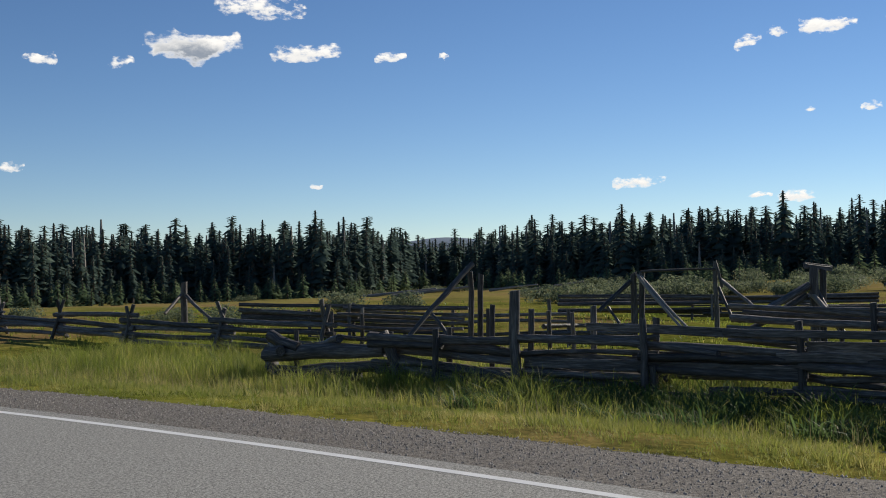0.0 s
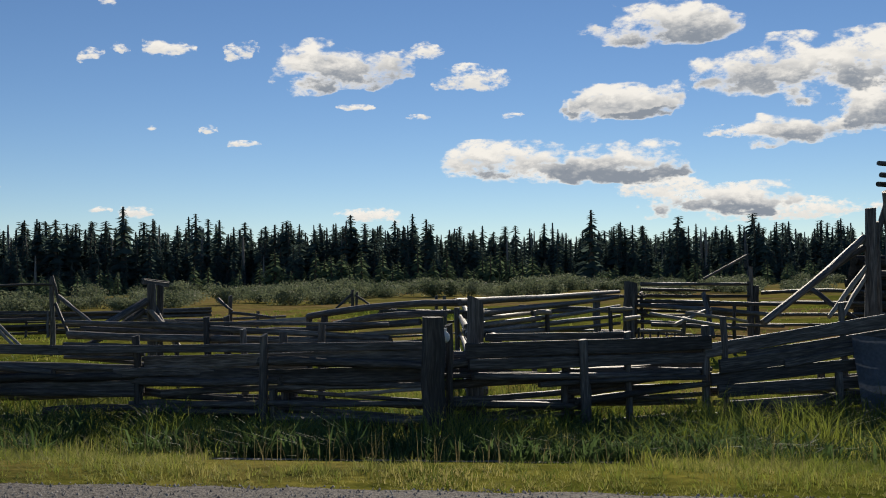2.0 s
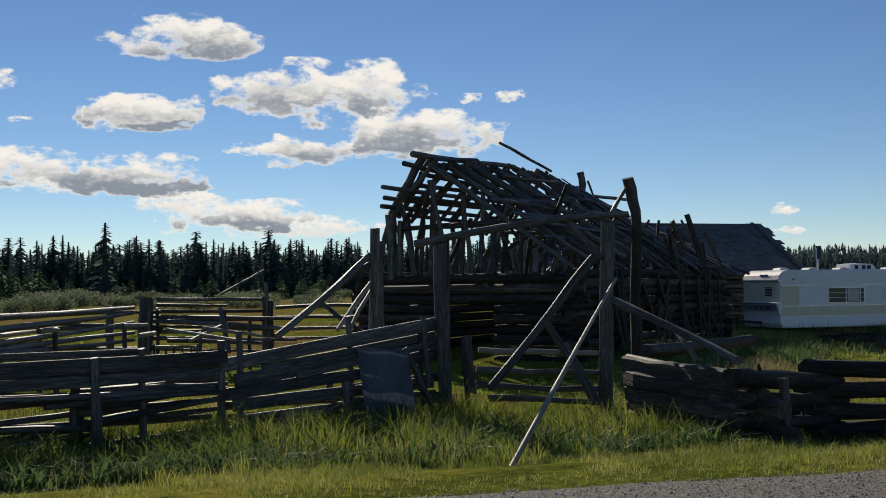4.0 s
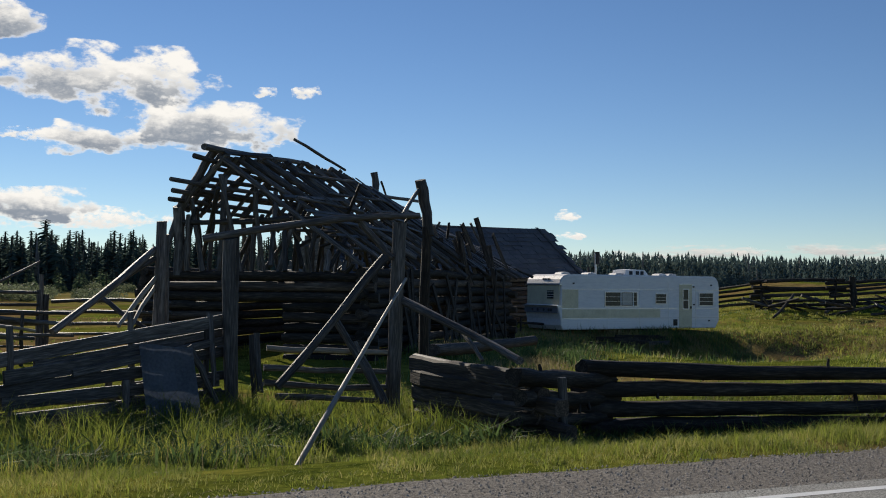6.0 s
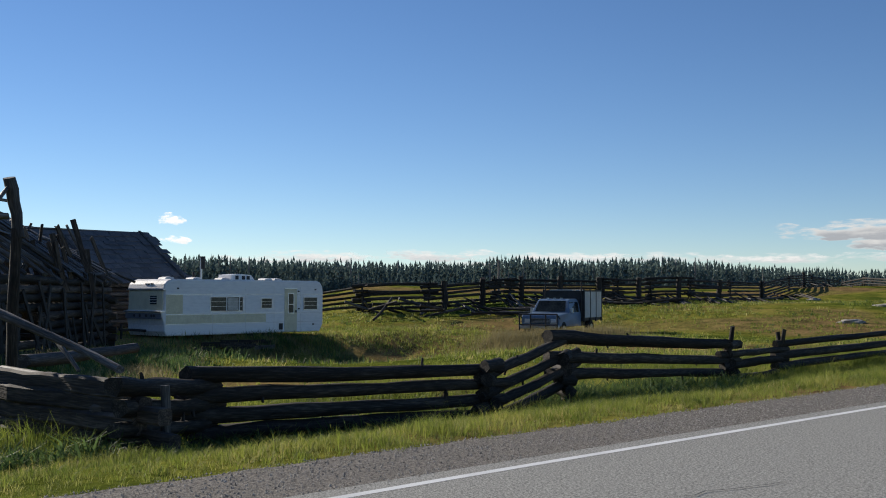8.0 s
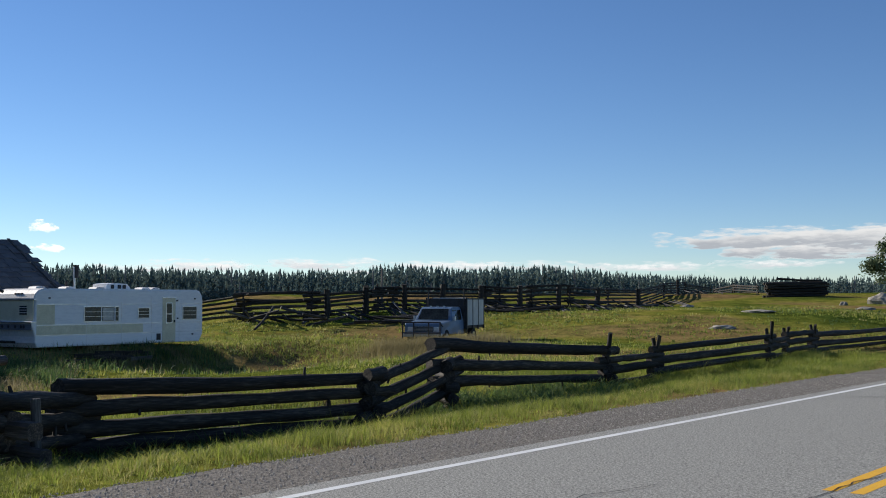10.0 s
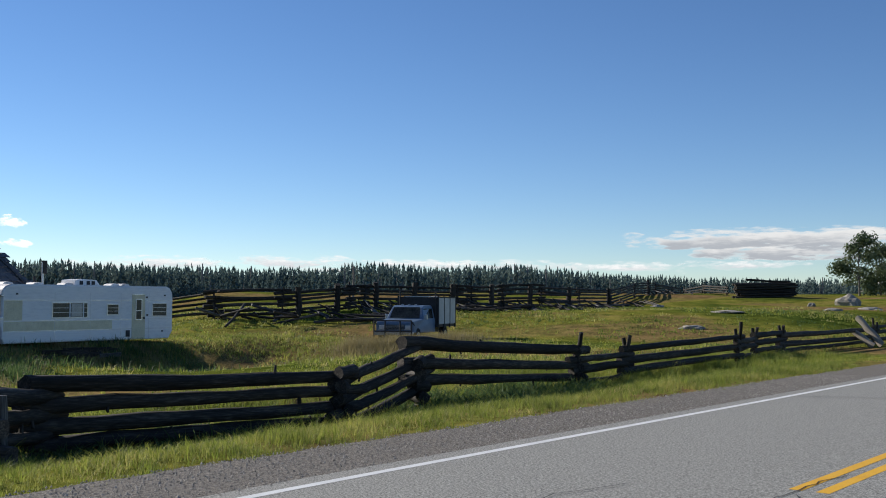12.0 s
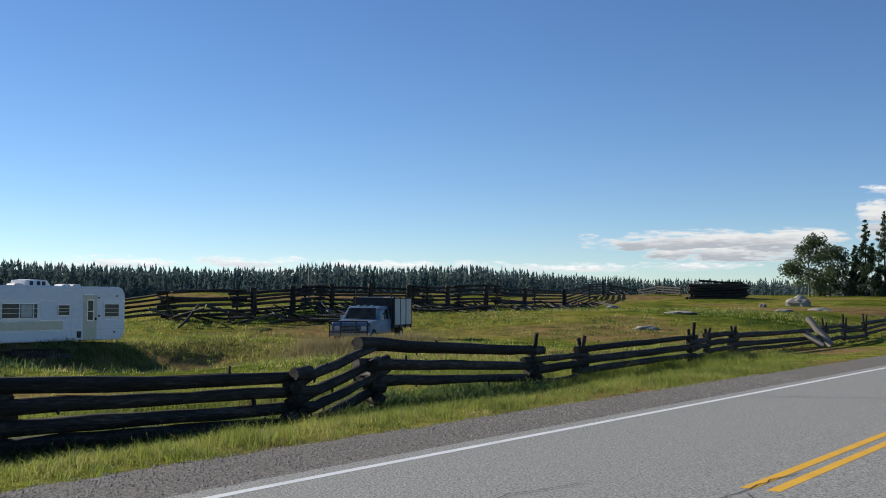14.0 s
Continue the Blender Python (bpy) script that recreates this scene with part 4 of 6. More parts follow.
for v in bm.verts:
    v.co.z *= 1.2
part("bottle", bm, M_WHITE_LINE, jar, smooth=True)
rod("neck", (0, 0, 0.05), (0, 0, 0.1), 0.018, M_WHITE_LINE, jar)


# ---- ruined log barn ----
M_TIN = surf("dull_sheet_metal", (0.12, 0.135, 0.16), (0.22, 0.24, 0.27), 2.5, 0.75, 0.15, 30, metal=0.0, spread=0.05)


def ridge_z(x):
    return float(np.interp(x, [16, 18.7, 22, 24.3, 29.2, 33.5], [3.98, 4.0, 4.2, 4.3, 3.5, 3.3]))


def build_barn():
    ob = thing("ruined_barn", (18.7, 9.6, ground_z(18.7, 9.6)), label="ruined log barn with a skeletal collapsed roof frame", category="barn")
    inv = ob.matrix_basis.inverted()

    def L(name, a, b, r, r1=None, mat=None, **kw):
        return log(name, inv @ Vector(a), inv @ Vector(b), r, r1, ob, mat, **kw)

    def B(name, a, b, w, th, face=None, mat=None):
        return plank(name, inv @ Vector(a), inv @ Vector(b), w, th, ob, mat, face)
    g = -0.5
    x0, x1, yf, yb, yr, xe = 18.7, 29.6, 7.6, 12.4, 10.7, 31.5
    for k in range(11):
        z = g + 0.1 + 0.2 * k
        m = M_DARKLOG if k % 3 else M_BROWN
        # gable wall with a doorway, and the long front wall with a gap
        e = 0.25 * rng.uniform(0.3, 1.2)
        if k < 8:
            L("wall_log", (x0, yf - e, z), (x0, 9.3, z), 0.1, 0.095, m, bend=0.003)
            L("wall_log", (x0, 10.4, z), (x0, yb + e, z), 0.1, 0.095, m, bend=0.003)
        else:
            L("wall_log", (x0, yf - e, z), (x0, yb + e, z), 0.1, 0.09, m, bend=0.003)
        z2 = z + 0.1
        if k in (4, 5, 6):
            L("wall_log", (x0 - e, yf, z2), (22.4, yf, z2), 0.1, 0.1, m, bend=0.003)
            L("wall_log", (23.6, yf, z2), (x1 + e, yf, z2), 0.1, 0.1, m, bend=0.003)
        else:
            L("wall_log", (x0 - e, yf, z2), (x1 + e, yf, z2), 0.105, 0.09, m, bend=0.003)
        L("wall_log", (x0 - e, yb, z2), (x1 + 3, yb, z2), 0.105, 0.095, m, bend=0.003)
        if k < 9:
            L("wall_log", (x1, yf - e, z), (x1, yb, z), 0.1, 0.09, m, bend=0.003)
    top = g + 0.1 + 0.2 * 11
    # front rafters, back rafters and knee posts
    n = 19
    for i in range(n):
        x = x0 + (xe - x0) * i / (n - 1) + rng.normal(0, 0.08)
        zr = ridge_z(x)
        sag = 0.0 if x < 25 else rng.uniform(0, 0.5)
        L("rafter", (x, yr + 0.05, zr), (x + rng.normal(0, 0.4), yf - 0.2, top + rng.uniform(-0.05, 0.1) - sag * 0.4), 0.055, 0.045, bend=0.006)
        if x < 28:
            L("rafter", (x, yr - 0.1, zr + 0.05), (x + rng.normal(0, 0.1), 11.75, 2.95 + rng.normal(0, 0.05)), 0.06, 0.05, bend=0.006)
            L("post", (x + rng.normal(0, 0.1), 11.75, 3.0), (x + rng.normal(0, 0.35), 11.9, top - 0.1), 0.06, 0.05, bend=0.01)
        if i % 2 == 0 and x < 29:
            L("collar_beam", (x, yr - 1.5, zr - 1.25), (x, 11.7, zr - 1.3), 0.05, 0.05)
            L("strut", (x, 9.6, top), (x + rng.normal(0, 0.6), rng.uniform(9.2, 10.6), zr - rng.uniform(0.6, 1.2)), 0.055, 0.05)
            L("strut", (x + 0.4, 11.4, top), (x + rng.normal(0, 0.6), rng.uniform(10.2, 11), zr - rng.uniform(0.5, 1.2)), 0.05, 0.045)
    # purlins on the front slope, broken into lengths
    for k in range(19):
        u = (k + 0.5) / 19
        x = x0 - rng.uniform(-0.1, 0.12)
        while x < 29.5:
            ln = rng.uniform(1.6, 4.6)
            xb = min(x + ln, 29.8)
            za, zb = (ridge_z(q) * (1 - u) + top * u + 0.1 + rng.normal(0, 0.07) for q in (x, xb))
            y = yr + (yf - 0.2 - yr) * u
            if rng.random() > (0.58 if x < 25 else 0.48):
                if rng.random() < 0.55:
                    L("purlin", (x, y + rng.normal(0, 0.05), za), (xb, y + rng.normal(0, 0.12), zb), 0.036, 0.032, bend=0.012, rings=4, sides=6)
                else:
                    B("lath", (x, y + rng.normal(0, 0.05), za), (xb, y + rng.normal(0, 0.12), zb), 0.09, 0.022, (0, -0.63, 0.77))
            x = xb + rng.uniform(-0.2, 0.3)
    for k in range(9):
        u = (k + 0.3) / 9
        y, z = yr + (11.75 - yr) * u, 4.05 + (2.9 - 4.05) * u
        L("purlin", (x0 - (rng.uniform(0.6, 1.2) if k in (1, 4, 6, 7) else rng.uniform(-0.1, 0.1)), y, z + rng.normal(0, 0.04)), (rng.uniform(23, 26.5), y, z + rng.normal(0, 0.06)), 0.05, 0.045, bend=0.008)
    L("ridge_pole", (17.9, yr, 4.1), (22.6, yr, 4.3), 0.065, 0.05)
    L("ridge_pole", (22.3, yr, 4.3), (26.5, yr - 0.1, 3.95), 0.06, 0.05)
    # loose poles standing out of the frame
    L("loose_pole", (21.7, 10.6, 4.76), (24.5, 10.55, 4.36), 0.036, 0.034, bend=0.003)
    L("loose_pole", (26.5, 10.5, 3.9), (29.6, 10.2, 3.95), 0.05, 0.045)
    L("loose_pole", (26.4, 10.5, 4.5), (26.5, 10.5, 3.7), 0.1, 0.09)
    L("loose_pole", (26.9, 10.5, 4.3), (27.5, 10.5, 3.7), 0.03, 0.025)
    for k in range(26):
        x = rng.uniform(19, 30)
        L("broken_stick", (x, rng.uniform(8.2, 11.2), rng.uniform(1.5, 2.6)), (x + rng.normal(0, 0.8), rng.uniform(8.2, 11), rng.uniform(2.6, 3.6)), 0.045, 0.035, rings=4, sides=6)
    # heavy edge timbers of the gable
    L("edge_rafter", (x0 - 0.05, 10.9, 4.14), (x0 - 0.05, 11.72, 2.9), 0.095, 0.09, bend=0.004)
    L("edge_rafter", (x0 + 0.25, 10.85, 4.14), (x0 + 0.3, 11.72, 2.95), 0.085, 0.08, bend=0.004)
    L("corner_post", (x0 - 0.05, 11.7, 3.02), (x0, 11.68, top - 0.2), 0.12, 0.11, bend=0.004)
    for q in (19.6, 20.5, 21.6, 22.8, 24.2):
        L("edge_rafter", (q, 10.8, ridge_z(q) + 0.05), (q + 1.1, 7.6, top + 0.25), 0.075, 0.065, bend=0.006)
    # poles standing on the gable and between the back rafters
    for k in range(15):
        y = 7.9 + 3.8 * k / 14 + rng.normal(0, 0.06)
        z = 4.0 - abs(y - yr) * (0.74 if y < yr else 1.05)
        L("gable_pole", (x0 + rng.normal(0, 0.08), y, top - 0.1), (x0 + rng.normal(0, 0.2), y + rng.normal(0, 0.15), z - rng.uniform(0, 0.35)), 0.055, 0.045, bend=0.01)
    for k in range(7):
        x = rng.uniform(18.6, 24)
        L("rafter", (x, yr - 0.05, ridge_z(x)), (x + rng.normal(0, 0.35), 11.8, 2.9 + rng.normal(0, 0.08)), 0.055, 0.045, bend=0.01)
    for k in range(16):
        x = rng.uniform(18.7, 27.5)
        y = rng.uniform(7.8, 10.4)
        u = (yr - y) / 3.3
        z = ridge_z(x) * (1 - u) + top * u - 0.1
        L("brace", (x, y, z), (x + rng.normal(0, 1.2), y + rng.normal(0, 0.6), z - rng.uniform(0.4, 1.3)), 0.05, 0.04, bend=0.01, rings=4, sides=6)
    # what is left of the roof boards, sliding off the far half
    for k in range(62):
        x = 25.6 + 4.0 * k / 62
        w = rng.uniform(0.1, 0.18)
        ua, ub = rng.uniform(-0.03, 0.12), rng.uniform(0.7, 1.08)
        slip = rng.normal(0, 0.15)

        def P(u, q):
            return (q, yr + (yf - 0.2 - yr) * u, ridge_z(q) * (1 - u) + top * u + 0.16 + rng.normal(0, 0.05))
        if rng.random() < 0.9:
            B("roof_board", P(ua, x), P(ub, x + slip), w, 0.022, (0, -0.6, 0.8), M_SHINGLE)
    for k in range(30):
        x = rng.uniform(24.5, 28.0)
        y, z = rng.uniform(7.2, 9.0), rng.uniform(2.0, 3.2)
        B("hanging_board", (x, y, z), (x + rng.uniform(0.0, 0.9), y - rng.uniform(0.1, 0.5), z - rng.uniform(0.7, 1.6)), 0.13, 0.025, None, M_BROWN)
    for k in range(24):
        x = rng.uniform(19.2, 28.6)
        B("leaning_board", (x, yf - 0.35, g + 0.2), (x + rng.normal(0, 0.8), yf - 0.13, rng.uniform(0.6, 1.9)), 0.14, 0.03, (0, -1, 0), M_DARKLOG)
    # the whole stands a little farther back than its drawing
    eye = Vector((0, 0, 1.45))
    ob.location = eye + (ob.location - eye) * 1.28
    ob.scale = (1.28, 1.28, 1.28)
    return ob


build_barn()


def build_shed():
    """The second barn behind, with its shake roof still on."""
    a, b = Vector((41.8, 19.25, 4.25)), Vector((51.68, 11.76, 4.35))
    ob = thing("shake_roof_barn", (47, 13, ground_z(47, 13)), label="old log barn with a grey shake roof", category="barn")
    inv = ob.matrix_basis.inverted()
    g = ground_z(47, 13)
    along = (b - a).normalized()
    out = Vector((along.y, -along.x, 0)).normalized()
    ln = (b - a).length
    for side in (1, -1):
        o = out * side
        for row in range(11):
            u0, u1 = row / 11, (row + 1.3) / 11
            x = -0.3
            while x < ln + 0.3:
                w = rng.uniform(0.4, 0.75)
                lift = 0.045 + 0.012 * rng.random()
                def P(u):
                    return a + along * (x + w / 2) + o * (3.3 * u) + Vector((0, 0, -2.35 * u + lift * (1.0 if u == u1 else 0.3) - 0.12 * math.sin(math.pi * min(1, max(0, x / ln)))))
                if side == 1 or row < 1:
                    plank("shake", inv @ P(u0), inv @ (P(u1) + Vector((0, 0, rng.normal(0, 0.015)))), w * 1.03, 0.02, ob, M_SHINGLE, o + Vector((0, 0, 1.4)))
                x += w
        if side == -1:
            bm = bmesh.new()
            q = [a, b, b + o * 3.3 + Vector((0, 0, -2.35)), a + o * 3.3 + Vector((0, 0, -2.35))]
            vs = [bm.verts.new(inv @ (p + Vector((0, 0, dz)))) for dz in (0.0, -0.06) for p in q]
            for f in ((0, 1, 2, 3), (7, 6, 5, 4), (0, 4, 5, 1), (1, 5, 6, 2), (2, 6, 7, 3), (3, 7, 4, 0)):
                bm.faces.new([vs[i] for i in f])
            part("roof_slope", bm, M_SHINGLE, ob)
    for u in (0.0, 0.62, 1.0):
        p = a.lerp(b, u) + Vector((0, 0, 0.06))
        plank("seam_board", inv @ p, inv @ (p + out * 3.35 + Vector((0, 0, -2.33))), 0.16, 0.03, ob, M_WOOD, out + Vector((0, 0, 1.4)))
    for k in range(12):
        z = g + 0.1 + 0.2 * k
        for s in (1, -1):
            p, q = a + out * 2.9 * s, b + out * 2.9 * s
            log("wall_log", inv @ Vector((p.x, p.y, z)), inv @ Vector((q.x, q.y, z)), 0.105, 0.1, ob, M_BROWN if k % 2 else M_WOOD, bend=0.002)
        for e in (a, b):
            p, q = e + out * 3.1, e - out * 3.1
            log("wall_log", inv @ Vector((p.x, p.y, z + 0.1)), inv @ Vector((q.x, q.y, z + 0.1)), 0.105, 0.1, ob, M_WOOD, bend=0.002)
    for k in range(10):
        h = k / 10
        for e in (a, b):
            w = 3.0 * (1 - h)
            z = g + 2.55 + 2.2 * h
            p, q = e + out * w, e - out * w
            plank("gable_board", inv @ Vector((p.x, p.y, z)), inv @ Vector((q.x, q.y, z)), 0.24, 0.03, ob, M_WOOD, along)


build_shed()

sheet = thing("metal_sheet", label="dull grey metal sheet leaning on the chute", category="metal sheet")
bm = bmesh.new()
c0 = Vector((11.68, 7.72, -0.36))
ax, up = Vector((0.54, -0.84, 0)).normalized(), Vector((0.24, 0.17, 1)).normalized()
nn = ax.cross(up)
grid = []
for i in range(9):
    for j in range(7):
        grid.append(bm.verts.new(c0 + ax * (0.68 * i / 8 - 0.12 * j / 6) + up * ((1.06 - 0.008 * i) * j / 6) + nn * (0.03 * math.sin(i * 0.9) + 0.02 * math.sin(j))))
for i in range(8):
    for j in range(6):
        bm.faces.new((grid[i * 7 + j], grid[(i + 1) * 7 + j], grid[(i + 1) * 7 + j + 1], grid[i * 7 + j + 1]))
bmesh.ops.solidify(bm, geom=bm.faces[:], thickness=0.006)
part("panel", bm, M_TIN, sheet)


# ---- caravan ----
M_ALU = surf("weathered_white_panel", (0.66, 0.67, 0.67), (0.82, 0.82, 0.8), 1.6, 0.45, 0.12, 25, spread=0, stain=(0.77, 0.77, 0.76), coords="Generated", depth=0.01)
M_CREAM = surf("faded_cream_paint", (0.55, 0.5, 0.34), (0.74, 0.69, 0.5), 3.0, 0.5, 0.1, 25, spread=0.05)
M_ROOFWHITE = surf("chalky_roof_paint", (0.3, 0.27, 0.24), (0.78, 0.76, 0.74), 2.2, 0.6, 0.2, 20, spread=0.05, stain=(0.7, 0.68, 0.66))
M_CHROME = surf("dull_aluminium_trim", (0.5, 0.5, 0.5), (0.7, 0.7, 0.7), 5, 0.35, 0.05, 40, metal=0.9, spread=0)
M_DARKGLASS = surf("dark_window_glass", (0.02, 0.024, 0.024), (0.07, 0.078, 0.07), 2.5, 0.18, 0.0, 12, spread=0.3, spec=0.35)
M_BLIND = surf("window_curtain", (0.35, 0.34, 0.3), (0.6, 0.58, 0.52), 6, 0.8, 0.2, 40)
M_BLACK = surf("black_metal", (0.012, 0.012, 0.013), (0.05, 0.05, 0.052), 4, 0.55, 0.1, 40)
M_RUBBER = surf("tyre_rubber", (0.015, 0.015, 0.015), (0.04, 0.04, 0.04), 5, 0.85, 0.3, 40)


def profile_solid(pts, y0, y1):
    """A body with this outline in x and z, from y0 to y1, its long edges rounded."""
    bm = bmesh.new()
    va = [bm.verts.new((x, y0, z)) for x, z in pts]
    vb = [bm.verts.new((x, y1, z)) for x, z in pts]
    n = len(pts)
    bm.faces.new(va)
    bm.faces.new(vb[::-1])
    for i in range(n):
        bm.faces.new((va[i], vb[i], vb[(i + 1) % n], va[(i + 1) % n]))
    bmesh.ops.recalc_face_normals(bm, faces=bm.faces[:])
    return bm


def build_trailer():
    ob = thing("travel_trailer", (45.95, 6.52, -0.42), -44.5, label="old white caravan with cream bands and a stove pipe", category="caravan")
    h, W = 4.2, 1.3
    out = [(-h, 0.55), (-h - 0.12, 0.95), (-h - 0.16, 1.1), (-h, 1.15), (-h + 0.02, 1.95), (-h - 0.03, 2.0), (-h + 0.02, 2.16), (-h + 0.16, 2.3), (-h + 0.4, 2.37),
           (h - 0.35, 2.37), (h - 0.15, 2.3), (h - 0.03, 2.12), (h, 1.9), (h, 0.45), (h - 0.2, 0.12), (-h + 0.1, 0.12), (-h, 0.3)]
    bm = profile_solid(out, -W, W)
    es = [e for e in bm.edges if abs(e.verts[0].co.y - e.verts[1].co.y) < 0.01]
    bmesh.ops.bevel(bm, geom=es, offset=0.05, segments=3, affect="EDGES", profile=0.5)
    body = part("body", bm, M_ALU, ob)
    yy = -W
    # corrugation and trim on the near side
    for z in (1.78, 0.98, 0.58):
        box("trim_strip", (-h + 0.05, yy - 0.012, z - 0.012), (h - 0.02, yy + 0.01, z + 0.012), M_CHROME, body)
    box("cream_band", (-h + 0.06, yy - 0.006, 0.6), (0.9, yy + 0.02, 0.95), M_CREAM, body, label="faded cream painted band")
    box("cream_panel", (-h + 0.06, yy - 0.006, 1.0), (-h + 0.85, yy + 0.02, 1.76), M_CREAM, body, label="faded cream painted panel")
    for x in (-1.9, -0.2, 1.35, 2.85):
        box("panel_seam", (x - 0.006, yy - 0.008, 0.15), (x + 0.006, yy + 0.01, 2.1), M_CHROME, body)
    for z in np.arange(0.2, 0.58, 0.08):
        box("rib", (-h + 0.1, yy - 0.006, z - 0.008), (1.8, yy + 0.01, z + 0.008), M_ALU, body)

    def window(x0, x1, z0, z1, bars, curtain=None):
        w = box("window", (x0, yy - 0.012, z0), (x1, yy + 0.03, z1), M_DARKGLASS, body, label="dark louvred window")
        t = 0.03
        for lo, hi in (((x0 - t, z0 - t), (x1 + t, z0)), ((x0 - t, z1), (x1 + t, z1 + t)), ((x0 - t, z0), (x0, z1)), ((x1, z0), (x1 + t, z1))):
            box("window_frame", (lo[0], yy - 0.03, lo[1]), (hi[0], yy + 0.01, hi[1]), M_CHROME, w)
        for b in bars:
            box("mullion", (b - 0.02, yy - 0.028, z0), (b + 0.02, yy, z1), M_ALU, w)
        for k in range(1, 3):
            z = z0 + (z1 - z0) * k / 3
            box("louvre", (x0, yy - 0.022, z - 0.006), (x1, yy, z + 0.006), M_CHROME, w)
        if curtain:
            box("curtain", (curtain[0], yy - 0.016, z0 + 0.02), (curtain[1], yy, z1 - 0.02), M_BLIND, w, label="pale curtain behind the pane")
    window(-2.0, -0.37, 1.1, 1.66, (-1.2, -0.55), (-1.12, -0.6))
    window(0.65, 1.2, 1.2, 1.6, ())
    window(3.05, 3.82, 1.12, 1.64, ())
    door = box("door", (1.93, yy - 0.02, 0.14), (2.64, yy + 0.02, 2.02), M_CREAM, body, 0.015, "faded cream caravan door")
    box("door_window", (2.14, yy - 0.03, 0.98), (2.42, yy, 1.8), M_DARKGLASS, door)
    for a, b in (((2.1, 0.94), (2.46, 0.98)), ((2.1, 1.8), (2.46, 1.84)), ((2.1, 0.98), (2.14, 1.8)), ((2.42, 0.98), (2.46, 1.8)), ((2.14, 1.33), (2.42, 1.36))):
        box("window_frame", (a[0], yy - 0.035, a[1]), (b[0], yy, b[1]), M_CHROME, door)
    box("door_handle", (2.53, yy - 0.07, 0.98), (2.58, yy - 0.01, 1.08), M_BLACK, door)
    box("door_edge", (1.9, yy - 0.03, 2.02), (2.68, yy + 0.01, 2.06), M_CHROME, door)
    box("vent", (1.62, yy - 0.03, 0.25), (1.82, yy + 0.01, 0.52), M_BLACK, body)
    for x, z in ((2.72, 1.92), (2.75, 1.15), (3.6, 0.45), (-3.6, 2.02), (3.72, 2.0)):
        box("marker_lamp", (x - 0.035, yy - 0.04, z - 0.03), (x + 0.035, yy, z + 0.03), M_BLACK, body)
    # front end
    fx = -h
    box("front_panel", (fx - 0.03, -W + 0.12, 1.14), (fx + 0.1, W - 0.1, 1.93), M_CREAM, body, label="faded cream end panel")
    box("ledge", (fx - 0.2, -W - 0.02, 1.06), (fx + 0.05, W + 0.02, 1.11), M_CHROME, body)
    box("drip_rail", (fx - 0.07, -W - 0.01, 1.94), (fx + 0.05, W + 0.01, 1.98), M_CHROME, body)
    wn = box("front_window", (fx - 0.05, -W + 0.5, 1.38), (fx + 0.05, -W + 0.95, 1.72), M_DARKGLASS, body)
    for k in range(3):
        box("louvre", (fx - 0.07, -W + 0.5, 1.45 + 0.1 * k), (fx, -W + 0.95, 1.47 + 0.1 * k), M_ALU, wn)
    box("lamp_strip", (fx - 0.14, -W + 0.05, 0.8), (fx + 0.05, W - 0.05, 1.04), M_TIN, body, label="dull grey strip with round lamps")
    for y in (-0.8, -0.62, -0.25, 0.2, 0.6):
        rod("tail_lamp", (fx - 0.16, y, 0.92), (fx, y, 0.92), 0.06, M_BLACK, body)
    for y in (-0.4, -0.2, 0.0):
        box("clearance_lamp", (fx - 0.02, y - 0.04, 2.16), (fx + 0.1, y + 0.04, 2.22), M_BLACK, body)
    roof = part("roof_skin", profile_solid([(fx - 0.04, 2.02), (fx + 0.01, 2.18), (fx + 0.16, 2.325), (fx + 0.4, 2.395), (h - 0.35, 2.395), (h - 0.15, 2.325), (h - 0.05, 2.17), (h - 0.16, 2.28), (h - 0.36, 2.36), (fx + 0.41, 2.36), (fx + 0.17, 2.28), (fx + 0.03, 2.12)], -W + 0.06, W - 0.06), M_ROOFWHITE, body, "chalky peeling roof")
    pipe = rod("stove_pipe", (-1.55, 0.0, 2.35), (-1.55, 0.0, 3.3), 0.05, M_CHROME, body, label="dark sooty stove pipe")
    rod("pipe_cap", (-1.48, 0, 2.85), (-1.48, 0, 3.38), 0.11, M_BLACK, pipe)
    rod("vent_pipe", (-1.85, 0.1, 2.35), (-1.85, 0.1, 2.72), 0.05, M_BLACK, body)
    ac = part("roof_box", profile_solid([(-0.35, 2.38), (-0.3, 2.62), (0.1, 2.66), (0.75, 2.62), (0.95, 2.38)], -0.45, 0.45), M_ALU, body, "weathered grey roof box")
    for x in (-0.1, 0.25, 0.5):
        box("grille", (x, -0.47, 2.42), (x + 0.16, -0.44, 2.58), M_BLACK, ac)
    for x in (-3.3, -1.95, -0.5, 1.85, 2.4):
        part("roof_vent", profile_solid([(x - 0.25, 2.38), (x - 0.18, 2.47), (x, 2.5), (x + 0.18, 2.47), (x + 0.25, 2.38)], -0.3, 0.2), M_ROOFWHITE, body)
    for x in (0.3, 1.1):
        w = rod("wheel", (x, -W + 0.05, 0.3), (x, -W + 0.25, 0.3), 0.32, M_RUBBER, ob, 20)
        rod("hub", (x, -W + 0.03, 0.3), (x, -W + 0.06, 0.3), 0.18, M_CHROME, w)
        rod("wheel", (x, W - 0.25, 0.3), (x, W - 0.05, 0.3), 0.32, M_RUBBER, ob, 20)
    rod("tow_bar", (-h - 1.2, 0, 0.4), (-h + 0.2, 0, 0.3), 0.05, M_BLACK, ob)
    rod("jack", (-h - 1.1, 0, -0.02), (-h - 1.1, 0, 0.6), 0.04, M_BLACK, ob)


